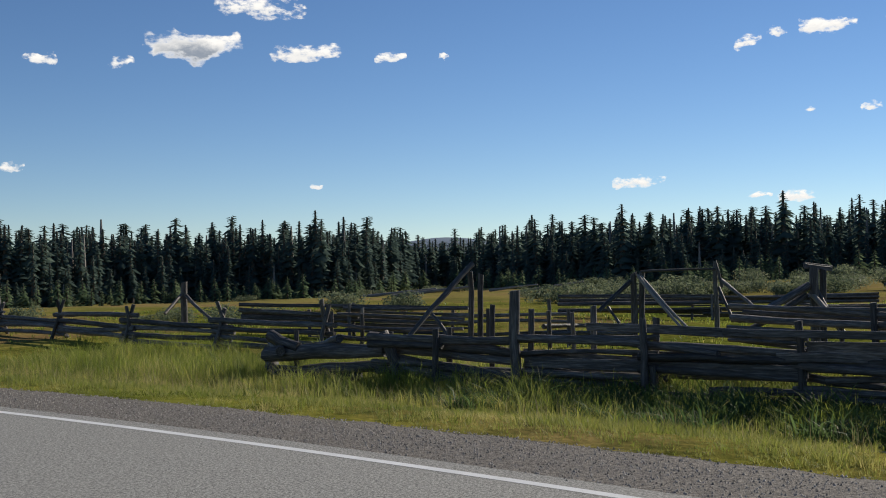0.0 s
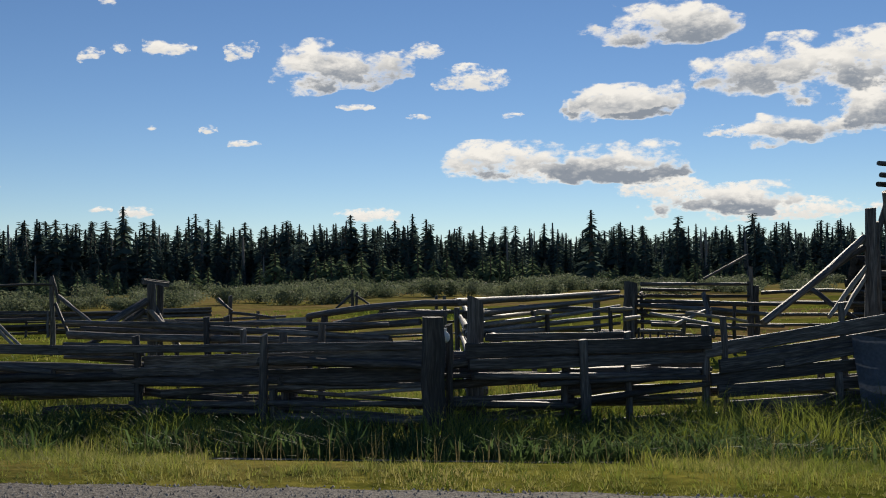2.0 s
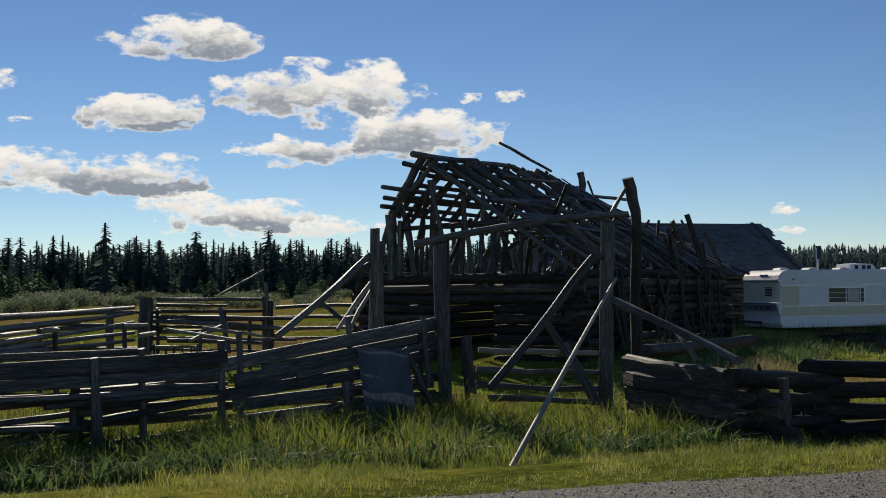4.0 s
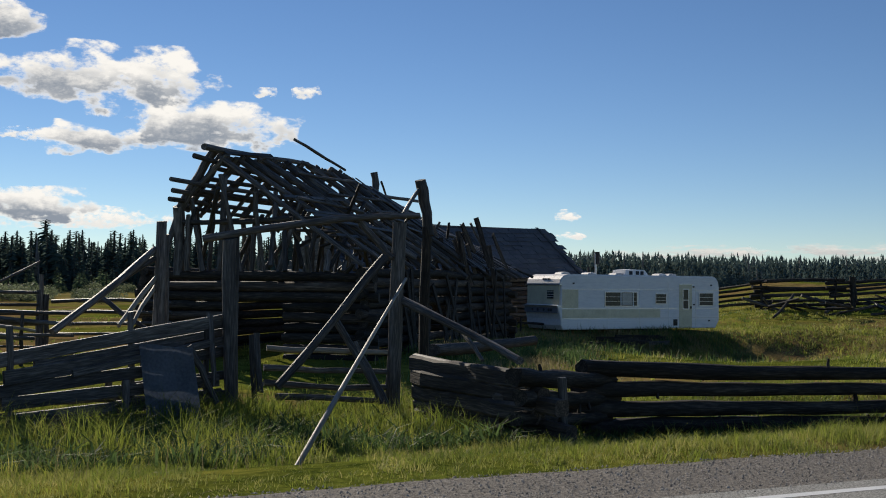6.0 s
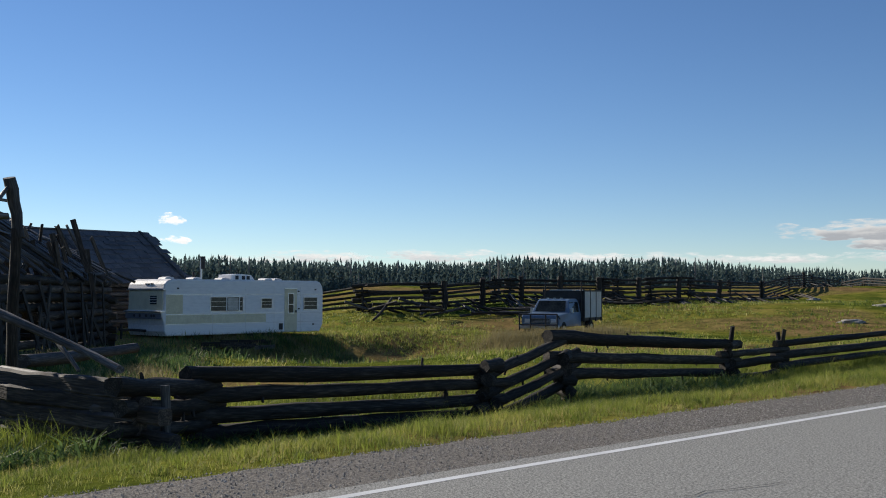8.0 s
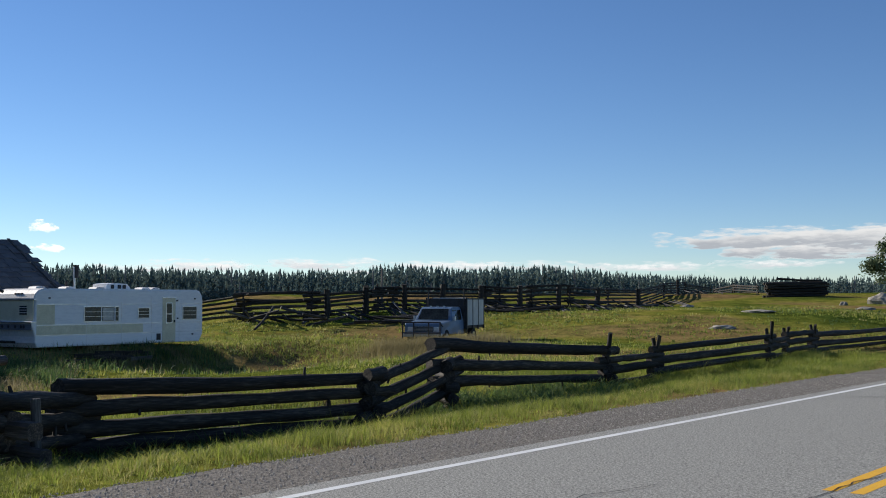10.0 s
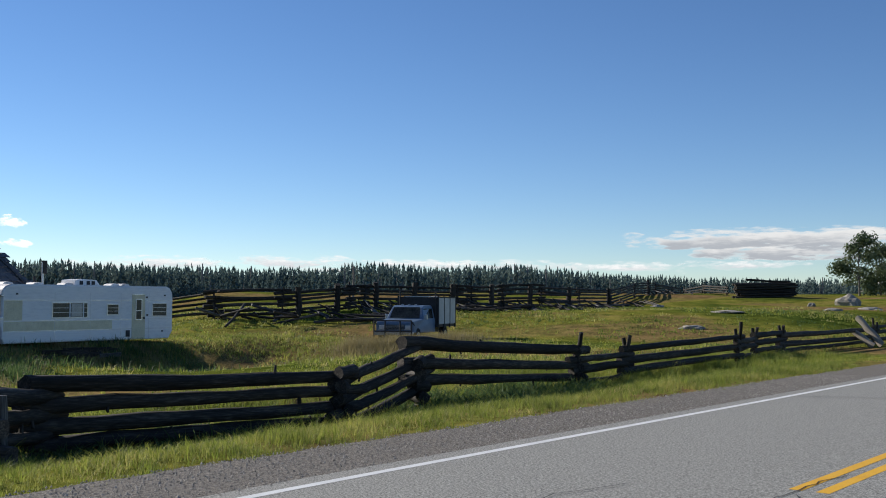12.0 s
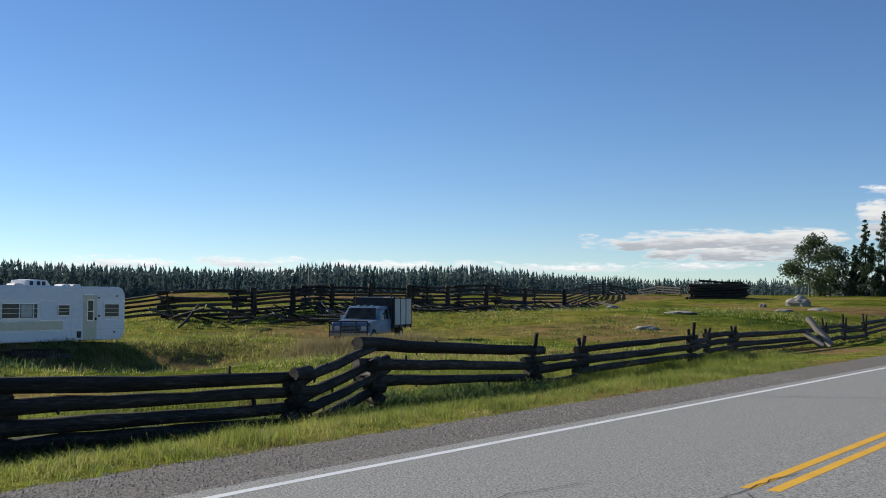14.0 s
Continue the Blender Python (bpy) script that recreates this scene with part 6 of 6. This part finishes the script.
log("limb", spot(96.4, 90, 1.6), spot(96.75, 90, 2.3), 0.03, 0.015, snag, M_SNAG)
slab = thing("fallen_log", label="pale split log leaning on the roadside fence", category="log")
log("log", spot(123.9, 47, 0.1), spot(122.8, 47.5, 1.2), 0.16, 0.15, slab, M_PALE, flat=0.6)
log("log", spot(123.5, 46.6, 0.05), spot(122.6, 47, 0.65), 0.14, 0.13, slab, M_PALE, flat=0.6)
for az0, d0, az1, d1 in ((-4.5, 150, -0.5, 146), (4, 140, 7.5, 143), (2.4, 170, 5.0, 165), (-3, 120, 1.5, 118)):
    dead = thing("fallen_tree", label="pale fallen tree trunk lying in the meadow", category="log")
    log("log", spot(az0, d0, 0.2), spot(az1, d1, 0.9), 0.25, 0.12, dead, M_SNAG)


def blade_field(name, xy, h, w, material, label, lean=0.35, turn=None):
    """Grass as bent, tapering blades, each an island of its own; turn is the way each one bends."""
    n = len(xy)
    g = np.random.default_rng(len(name) + n)
    z = height(xy[:, 0], xy[:, 1])
    a = g.uniform(0, 6.283, n) if turn is None else turn
    d = np.stack([np.cos(a), np.sin(a), 0 * a], 1)
    face = a + g.normal(0, 0.9, n)
    s = np.stack([-np.sin(face), np.cos(face), 0 * a], 1)
    b = np.stack([xy[:, 0], xy[:, 1], z - 0.03], 1)
    ln = h * np.abs(g.normal(lean, 0.25, n))
    up = np.array([0, 0, 1.0])
    wv = (w * g.uniform(0.6, 1.4, n))[:, None] * s
    m = b + up * (h * 0.58)[:, None] + d * (ln * 0.3)[:, None]
    t = b + up * (h - 0.25 * ln)[:, None] + d * ln[:, None]
    v = np.stack([b - wv, b + wv, m - wv * 0.75, m + wv * 0.75, t], 1)
    k = np.arange(n)[:, None] * 5
    f = np.concatenate([k + [0, 1, 3], k + [0, 3, 2], k + [2, 3, 4]], 1).reshape(-1, 3)
    return tagged(new(name, indexed_mesh(name, v.reshape(-1, 3), f, material)), label=label, category="grass", kind="stuff")


def clumps(xy, h, per, spread, g):
    """Each place becomes a tuft: blades that lean away from its middle, the outer ones shorter."""
    n = len(xy)
    a = g.uniform(0, 6.283, (n, per))
    r = np.abs(g.normal(0, 1, (n, per))) * (spread * g.uniform(0.6, 1.5, n))[:, None]
    out = xy[:, None, :] + np.stack([np.cos(a), np.sin(a)], -1) * r[..., None]
    hh = h[:, None] * g.uniform(0.45, 1.1, (n, per)) * np.clip(1.1 - 0.25 * r / spread, 0.4, 1.1)
    return out.reshape(-1, 2), hh.ravel(), (a + g.normal(0, 0.5, (n, per))).ravel()


def along_road(n, s0, s1, o0, o1, seed):
    g = np.random.default_rng(seed)
    s, o = g.uniform(s0, s1, n), g.uniform(o0, o1, n)
    h = np.interp(s, RUN, HEAD)
    return np.stack([np.interp(s, RUN, LINE[:, 0]) - np.sin(h) * o, np.interp(s, RUN, LINE[:, 1]) + np.cos(h) * o], 1), s, o, g


def patchy(xy, scale, seed):
    """Soft blotches between 0 and 1 over the ground, at two sizes."""
    out = np.zeros(len(xy))
    for k, w in ((1.0, 0.55), (2.7, 0.45)):
        t = np.random.default_rng(seed * 10 + int(k)).random((64, 64))
        x, y = xy[:, 0] * scale * k + 500.3, xy[:, 1] * scale * k + 500.7
        i, j = np.floor(x).astype(int), np.floor(y).astype(int)
        u, v = x - i, y - j
        u, v = u * u * (3 - 2 * u), v * v * (3 - 2 * v)
        a, b = t[i % 64, j % 64] * (1 - u) + t[(i + 1) % 64, j % 64] * u, t[i % 64, (j + 1) % 64] * (1 - u) + t[(i + 1) % 64, (j + 1) % 64] * u
        out += w * (a * (1 - v) + b * v)
    return out


def sow():
    def off_track(xy):
        u = (xy[:, 0] - 2.6) * 0.844 + (xy[:, 1] - 10.5) * -0.536
        v = (xy[:, 0] - 2.6) * 0.536 + (xy[:, 1] - 10.5) * 0.844
        return (v < -0.3) | (v > 0.14) | (u < 1.6) | (u > 7.2)

    def trodden(xy):
        u = (xy[:, 0] - 2.6) * 0.844 + (xy[:, 1] - 10.5) * -0.536
        v = (xy[:, 0] - 2.6) * 0.536 + (xy[:, 1] - 10.5) * 0.844
        foot = np.hypot(xy[:, 0] - 8.2, xy[:, 1] - 4.05) < 0.8
        return np.where(((v > -1.7) & (v < 0.1) & (u > 1.6) & (u < 5.6)) | foot, 0.3, 1.0)
    # short fringe by the gravel, thin and ragged at its edge
    xy, s, o, g = along_road(38000, -12, 30, 1.0, 4.8, 1)
    p = patchy(xy, 1.3, 1)
    keep = (g.random(len(o)) < step(o + 1.1 * (p - 0.5), 1.1, 2.0) * (0.3 + 0.7 * p)) & off_track(xy)
    xy, p, s, o = xy[keep], p[keep], s[keep], o[keep]
    h = (0.05 + 0.15 * p * step(o, 1.0, 2.6)) * trodden(xy) * np.interp(s, [7, 11], [1, 1.35])
    green = g.random(len(xy)) < np.interp(s, [-12, 2, 7, 12], [0.2, 0.15, 0.35, 0.6])
    b, hh, a = clumps(xy[green], h[green] * 1.2, 9, 0.045, g)
    blade_field("verge_grass", b, hh, np.full(len(b), 0.0032), M_GRASS, "short green grass along the gravel", 0.6, a)
    b, hh, a = clumps(xy[~green], h[~green], 9, 0.05, g)
    blade_field("roadside_grass", b, hh, np.full(len(b), 0.0028), M_DRYGRASS, "short straw-coloured grass along the gravel", 0.6, a)
    # tall green grass before and under the fences
    xy, s, o, g = along_road(30000, -18, 40, 2.0, 10.0, 2)
    p = np.clip(patchy(xy, 0.9, 5) * 1.7 - 0.35, 0, 1)
    first = np.interp(s, [4, 14], [2.9, 1.6])
    keep = (g.random(len(o)) < (0.5 * step(o, first, first + 0.6) + 0.5 * step(o, 3.2, 5.0)) * (0.4 + 0.6 * p)) & off_track(xy)
    xy, o, p, s = xy[keep], o[keep], p[keep], s[keep]
    tall = 0.1 + 0.48 * step(o, 3.2, 5.4) * (0.25 + 1.0 * p) * np.interp(s, [6, 10, 20], [1, 0.78, 0.66])
    tall = tall * trodden(xy)
    pale = g.random(len(xy)) < np.interp(s, [-14, -4, 0, 5, 9], [0.92, 0.85, 0.5, 0.2, 0.12]) * (1 - 0.5 * step(o, 4.2, 5.5))
    b, hh, a = clumps(xy[~pale], tall[~pale], 12, 0.06, g)
    blade_field("tall_grass", b, hh, np.full(len(b), 0.0042), M_GRASS, "tall green roadside grass under the fence", 0.55, a)
    b, hh, a = clumps(xy[pale], tall[pale] * 0.9, 12, 0.06, g)
    blade_field("straw_grass", b, hh, np.full(len(b), 0.0036), M_DRYGRASS, "ripe straw-coloured grass on the verge", 0.5, a)
    # brown seed stems
    xy, s, o, g = along_road(7000, -14, 8, 2.6, 7.0, 3)
    keep = (g.random(len(o)) < patchy(xy, 0.6, 14) ** 2 * 1.6 * np.exp(-((o - 4.0) / 1.1) ** 2)) & off_track(xy)
    xy = xy[keep]
    blade_field("seed_heads", xy, g.uniform(0.18, 0.42, len(xy)), np.full(len(xy), 0.0024), M_STEM, "thin brown grass stems with seed heads", 0.25)
    # pasture further out
    g = np.random.default_rng(4)
    n = 15000
    az, d = np.radians(g.uniform(-28, 130, n)), 10 + 50 * g.random(n) ** 1.1
    xy = np.stack([d * np.sin(az), d * np.cos(az)], 1)
    off, _ = off_road(xy[:, 0], xy[:, 1])
    p = patchy(xy, 0.25, 8)
    keep = (off > 8.5) & (g.random(n) < 0.3 + 0.7 * p)
    xy, d, p = xy[keep], d[keep], p[keep]
    b, hh, a = clumps(xy, (0.08 + 0.22 * p) * g.uniform(0.5, 1.3, len(xy)), 8, 0.1, g)
    blade_field("pasture_grass", b, hh, 0.005 + np.repeat(d, 8) * 0.00022, M_GRASS, "green and straw pasture grass between the pens", 0.5, a)

    # tufts on the open pasture up the rise
    for name, mat, n, seed, lim, label in (("pasture_tufts", M_GRASS, 12000, 31, 0.48, "green tufts scattered over the open pasture"), ("straw_tufts", M_DRYGRASS, 12000, 33, 0.5, "straw-coloured tufts scattered over the open pasture"), ("dark_tufts", M_WEED, 5000, 35, 0.55, "dark green weed tufts in the open pasture")):
        g = np.random.default_rng(seed)
        az, d = np.radians(g.uniform(72, 132, n)), 22 + 62 * g.random(n) ** 0.9
        xy = np.stack([d * np.sin(az), d * np.cos(az)], 1)
        off, _ = off_road(xy[:, 0], xy[:, 1])
        p = patchy(xy, 0.22, seed)
        keep = (off > 7.5) & (p > lim) & ~((np.abs(xy[:, 0] - 46) < 4.5) & (np.abs(xy[:, 1] - 6.5) < 4.5)) & ~((np.abs(xy[:, 0] - 51.9) < 3.6) & (np.abs(xy[:, 1] + 8.95) < 3.6))
        xy, d = xy[keep], d[keep]
        b, hh, a = clumps(xy, g.uniform(0.07, 0.3, len(xy)) ** 1.0, 9, 0.16, g)
        blade_field(name, b, hh, 0.004 + np.repeat(d, 9) * 0.0002, mat, label, 0.7, a)

    # broad-leaved weeds at the foot of the fences
    xy, s, o, g = along_road(15000, -6, 24, 3.7, 7.4, 6)
    p = patchy(xy, 0.8, 21)
    keep = p * (0.35 + 0.65 * step(o, 3.9, 4.9)) > 0.36
    xy, p = xy[keep], p[keep]
    b, hh, a = clumps(xy, (0.14 + 0.6 * p * g.random(len(xy))) * np.interp(s[keep], [6, 10, 15, 18], [1, 0.8, 0.8, 1.1]), 7, 0.07, g)
    blade_field("fence_weeds", b, hh, np.full(len(b), 0.013), M_WEED, "broad-leaved green weeds at the fence foot", 0.75, a)
    # grass on the bank beside the caravan
    g = np.random.default_rng(19)
    xy = np.stack([g.uniform(38, 53, 3800), g.uniform(-6, 6, 3800)], 1)
    q, r = (xy[:, 0] - 46.0) * 0.713 + (xy[:, 1] - 6.46) * -0.7, (xy[:, 0] - 46.0) * 0.7 + (xy[:, 1] - 6.46) * 0.713
    xy = xy[~((np.abs(q) < 4.4) & (np.abs(r) < 1.5)) & ~((xy[:, 0] > 48.6) & (xy[:, 1] < -5.5))]
    for k, (name, mat, label) in enumerate((("bank_grass", M_GRASS, "green grass on the bank beside the caravan"), ("bank_straw", M_DRYGRASS, "straw-coloured grass on the bank beside the caravan"))):
        b, hh, a = clumps(xy[k::2], g.uniform(0.1, 0.3, len(xy[k::2])), 9, 0.14, g)
        blade_field(name, b, hh, np.full(len(b), 0.011), mat, label, 0.6, a)
    # rank grass round the caravan, the truck and the barn
    g = np.random.default_rng(9)
    xs, ys = [], []
    for cx, cy, sx, sy, n in ((43.4, 3.4, 3.0, 2.2, 8000), (47.0, -6.6, 2.6, 2.2, 6000), (49.2, -9.6, 2.5, 1.4, 4000), (47.9, -7.9, 1.1, 2.6, 7000), (24, 5.6, 4.5, 0.9, 6000), (39, 4.6, 5.5, 3.6, 11000), (41, 0.5, 4, 2.0, 5000), (31, 8.4, 5, 1.6, 6000)):
        xs.append(g.normal(cx, sx * 0.6, n))
        ys.append(g.normal(cy, sy * 0.6, n))
    xy = np.stack([np.concatenate(xs), np.concatenate(ys)], 1)
    u, v = (xy[:, 0] - 46.0) * 0.713 + (xy[:, 1] - 6.46) * -0.7, (xy[:, 0] - 46.0) * 0.7 + (xy[:, 1] - 6.46) * 0.713
    a, b = (xy[:, 0] - 51.9) * -0.868 + (xy[:, 1] + 8.95) * 0.497, (xy[:, 0] - 51.9) * -0.497 + (xy[:, 1] + 8.95) * -0.868
    free = ~((np.abs(u) < 4.25) & (np.abs(v) < 1.25)) & ~((np.abs(a) < 3.3) & (np.abs(b) < 1.1))
    xy = xy[free]
    p = patchy(xy, 0.5, 11)
    dark = (g.random(len(xy)) < step(p, 0.34, 0.56) * 0.92) & (xy[:, 1] > -3)
    blade_field("rank_weeds", xy[dark], (0.1 + 0.4 * p[dark]) * g.uniform(0.4, 1.2, dark.sum()), np.full(dark.sum(), 0.011), M_WEED, "dark green rank weeds before the caravan", 0.5)
    xy, p = xy[~dark], p[~dark]
    blade_field("rank_grass", xy, (0.15 + 0.4 * p) * np.where(xy[:, 1] < -5, 1.5, 1.0) * g.uniform(0.4, 1.2, len(xy)), np.full(len(xy), 0.007), M_STEM, "rank tall brown grass round the caravan and truck", 0.4)


sow()


# ---- clouds ----
def cloud_material(grey, fine, soft, flat=0.55, bright=0.98):
    m = bpy.data.materials.new("cloud")
    m.use_nodes = True
    nt = m.node_tree
    n, l = nt.nodes, nt.links
    n.remove(n["Principled BSDF"])
    out = n["Material Output"]
    co, info = n.new("ShaderNodeTexCoord"), n.new("ShaderNodeObjectInfo")

    def math_node(op, a, b=None, clamp=False):
        q = n.new("ShaderNodeMath")
        q.operation, q.use_clamp = op, clamp
        for i, v in enumerate((a, b)):
            if v is None:
                continue
            if isinstance(v, (int, float)):
                q.inputs[i].default_value = v
            else:
                l.new(v, q.inputs[i])
        return q.outputs[0]
    sep = n.new("ShaderNodeSeparateXYZ")
    l.new(co.outputs["Generated"], sep.inputs[0])
    u = math_node("SUBTRACT", math_node("MULTIPLY", sep.outputs[0], 2.0), 1.0)
    v = math_node("SUBTRACT", math_node("MULTIPLY", sep.outputs[1], 2.0), 0.95)
    bend = n.new("ShaderNodeTexNoise")
    bend.inputs["Scale"].default_value, bend.inputs["Detail"].default_value = 1.7, 3
    seat = n.new("ShaderNodeVectorMath")
    seat.operation = "ADD"
    l.new(co.outputs["Generated"], seat.inputs[0])
    l.new(math_node("MULTIPLY", info.outputs["Random"], 50.0), seat.inputs[1])
    l.new(seat.outputs[0], bend.inputs["Vector"])
    hue = n.new("ShaderNodeSeparateColor")
    l.new(bend.outputs["Color"], hue.inputs[0])
    wu = math_node("ADD", u, math_node("MULTIPLY", math_node("SUBTRACT", hue.outputs[0], 0.5), 1.3))
    wv = math_node("ADD", v, math_node("MULTIPLY", math_node("SUBTRACT", hue.outputs[1], 0.5), 1.7))
    # the underside is flatter than the top
    wv = math_node("ADD", wv, math_node("MULTIPLY", math_node("MINIMUM", wv, 0.0), 0.5))
    edge = math_node("MULTIPLY", math_node("MAXIMUM", math_node("SUBTRACT", math_node("MAXIMUM", math_node("ABSOLUTE", u), math_node("ABSOLUTE", v)), 0.75), 0.0), 2.5)
    rr = math_node("ADD", edge, math_node("SQRT", math_node("ADD", math_node("MULTIPLY", wu, wu), math_node("MULTIPLY", wv, wv))))
    fall = math_node("SUBTRACT", math_node("SUBTRACT", 1.0, rr), math_node("MULTIPLY", math_node("MAXIMUM", math_node("SUBTRACT", rr, 0.72), 0.0), 3.0))
    shift = n.new("ShaderNodeVectorMath")
    shift.operation = "ADD"
    squash = n.new("ShaderNodeMapping")
    squash.inputs["Scale"].default_value = (flat, 1.0 if flat > 0.5 else 1.7, 1.0)
    l.new(co.outputs["Object"], squash.inputs[0])
    l.new(squash.outputs[0], shift.inputs[0])
    l.new(math_node("MULTIPLY", info.outputs["Random"], 9000.0), shift.inputs[1])
    big, puff = n.new("ShaderNodeTexNoise"), n.new("ShaderNodeTexNoise")
    for t, s, d in ((big, 0.006 * fine, 3), (puff, 0.018 * fine, 8)):
        t.inputs["Scale"].default_value, t.inputs["Detail"].default_value, t.inputs["Roughness"].default_value = s, d, 0.64
        l.new(shift.outputs[0], t.inputs["Vector"])
    nz = math_node("ADD", math_node("MULTIPLY", math_node("SUBTRACT", big.outputs[0], 0.52), 2.2), math_node("MULTIPLY", math_node("SUBTRACT", puff.outputs[0], 0.5), 2.6))
    dens = math_node("ADD", math_node("MULTIPLY", fall, 1.2), nz)
    al = n.new("ShaderNodeMapRange")
    al.interpolation_type = "SMOOTHSTEP"
    al.inputs[1].default_value, al.inputs[2].default_value = 0.08, 0.08 + soft
    l.new(dens, al.inputs[0])
    # thick middles and undersides let less sun through
    low = n.new("ShaderNodeMapRange")
    low.interpolation_type = "SMOOTHSTEP"
    low.inputs[1].default_value, low.inputs[2].default_value = 0.5, -0.3
    l.new(math_node("ADD", v, math_node("MULTIPLY", math_node("SUBTRACT", puff.outputs[0], 0.5), 1.6)), low.inputs[0])
    deep = n.new("ShaderNodeMapRange")
    deep.interpolation_type = "SMOOTHSTEP"
    deep.inputs[1].default_value, deep.inputs[2].default_value = 0.3, 0.85
    l.new(math_node("ADD", dens, math_node("MULTIPLY", math_node("SUBTRACT", big.outputs[0], 0.5), 0.8)), deep.inputs[0])
    shade = math_node("MULTIPLY", math_node("MULTIPLY", low.outputs[0], deep.outputs[0]), grey)
    ramp = n.new("ShaderNodeMix")
    ramp.data_type = "RGBA"
    ramp.inputs[6].default_value, ramp.inputs[7].default_value = (0.96, 0.96, 0.95, 1), (0.27, 0.32, 0.4, 1)
    l.new(shade, ramp.inputs[0])
    em, tr, mx = n.new("ShaderNodeEmission"), n.new("ShaderNodeBsdfTransparent"), n.new("ShaderNodeMixShader")
    em.inputs[1].default_value = bright
    l.new(ramp.outputs[2], em.inputs[0])
    l.new(al.outputs[0], mx.inputs[0])
    l.new(tr.outputs[0], mx.inputs[1])
    l.new(em.outputs[0], mx.inputs[2])
    l.new(mx.outputs[0], out.inputs[0])
    return m


M_CLOUD, M_PUFF, M_BANK = cloud_material(1.0, 1.0, 0.6), cloud_material(0.2, 3.2, 0.9), cloud_material(0.62, 1.5, 0.7, 0.32, 0.66)
M_HORIZON = cloud_material(0.35, 2.4, 1.3, 0.45, 0.78)


def cloud(az, el, wide, tall):
    """A cloud far off in the sky at this bearing and elevation, of these degrees in width and height."""
    d = 3900.0 + 75.0 * (sum(o.name.startswith("cloud") for o in bpy.data.objects) % 13)
    a, b = radians(az), radians(el)
    p = Vector((math.sin(a) * math.cos(b), math.cos(a) * math.cos(b), math.sin(b))) * d + Vector((0, 0, 1.45))
    w, h = d * math.tan(radians(wide)), d * math.tan(radians(tall))
    bm = bmesh.new()
    nx, ny = 8, 5
    g = [[bm.verts.new((w * (i / nx - 0.5), h * (j / ny - 0.5), -0.04 * w * (2 * i / nx - 1) ** 2)) for j in range(ny + 1)] for i in range(nx + 1)]
    for i in range(nx):
        for j in range(ny):
            bm.faces.new((g[i][j], g[i + 1][j], g[i + 1][j + 1], g[i][j + 1]))
    me = bpy.data.meshes.new("cloud")
    bm.to_mesh(me)
    bm.free()
    me.materials.append(M_BANK if az > 107 and tall > 1.2 else M_HORIZON if az > 80 else M_CLOUD if tall > 2.6 else M_PUFF)
    ob = new("cloud", me)
    ob.matrix_basis = look(p, p + p.normalized())
    ob.visible_shadow = False
    tagged(ob, label="white fair-weather cloud with a grey underside", category="cloud", kind="structure")


for row in (
    (-13.28, 12.03, 6.57, 3.02),
    (-7.29, 11.85, 5.18, 1.85),
    (-9.84, 14.06, 6.22, 2.34),
    (-2.84, 11.53, 2.25, 0.92),
    (-21.06, 11.1, 2.25, 1.06),
    (-17.05, 11.14, 1.73, 1.21),
    (-22.58, 5.62, 2.07, 0.85),
    (0.1, 11.58, 0.76, 0.57),
    (10.51, 4.65, 3.63, 1.14),
    (18.57, 3.61, 2.59, 0.99),
    (20.29, 12.17, 3.63, 1.14),
    (16.37, 11.57, 1.9, 1.14),
    (16.75, 3.68, 1.66, 0.5),
    (19.37, 7.97, 0.9, 0.43),
    (-6.94, 4.66, 1.04, 0.43),
    (17.79, 12.03, 1.38, 1.06),
    (29.42, 11.24, 10.37, 4.79),
    (36.58, 10.78, 5.88, 2.06),
    (34.04, 12.19, 3.97, 1.7),
    (24.01, 12.15, 2.49, 1.56),
):
    cloud(*row)
for row in (
    (20.16, 12.12, 3.28, 1.14),
    (44.94, 9.33, 8.99, 3.05),
    (30.84, 3.31, 5.18, 1.56),
    (24.11, 7.24, 2.59, 0.57),
    (33.68, 8.72, 2.07, 0.57),
    (22.26, 7.92, 1.38, 0.85),
    (38.77, 8.72, 1.73, 0.5),
    (30.16, 9.21, 2.76, 0.57),
    (17.13, 14.41, 1.38, 1.06),
    (47.56, 13.22, 13.48, 4.44),
    (54.37, 10.46, 16.0, 5.6),
    (59.73, 8.35, 12.5, 4.8),
    (44.94, 9.17, 8.12, 3.19),
    (53.58, 7.37, 8.29, 2.84),
    (42.06, 6.1, 17.97, 3.9),
    (49.71, 3.91, 11.4, 2.84),
    (46.63, 4.61, 8.29, 2.48),
    (53.72, 3.28, 12.44, 1.99),
    (64.55, 10.33, 2.14, 1.06),
    (62.32, 10.21, 1.66, 0.85),
):
    cloud(*row)
for row in (
    (50.33, 7.5, 3.8, 1.06),
    (91.41, 2.19, 3.8, 0.71),
    (87.49, 1.85, 5.53, 0.92),
    (82.23, 1.76, 4.15, 0.71),
    (101.57, 1.83, 6.91, 0.85),
    (95.4, 1.57, 5.53, 0.64),
    (78.96, 3.78, 2.07, 1.21),
    (79.12, 2.77, 3.11, 0.64),
    (84.54, 1.67, 4.49, 0.57),
    (86.3, 1.95, 8.0, 1.2),
    (93.2, 2.0, 10.0, 1.2),
    (99.3, 1.9, 9.0, 1.1),
    (105.4, 1.85, 10.0, 1.1),
    (110.8, 1.75, 9.0, 1.0),
    (118.2, 3.25, 19.5, 1.9),
    (121.64, 3.2, 12.44, 2.2),
    (119.63, 2.6, 13.0, 1.3),
    (128.4, 4.2, 9.0, 3.6),
    (127.18, 5.73, 5.18, 0.78),
    (117.28, 1.89, 8.99, 0.71),
):
    cloud(*row)
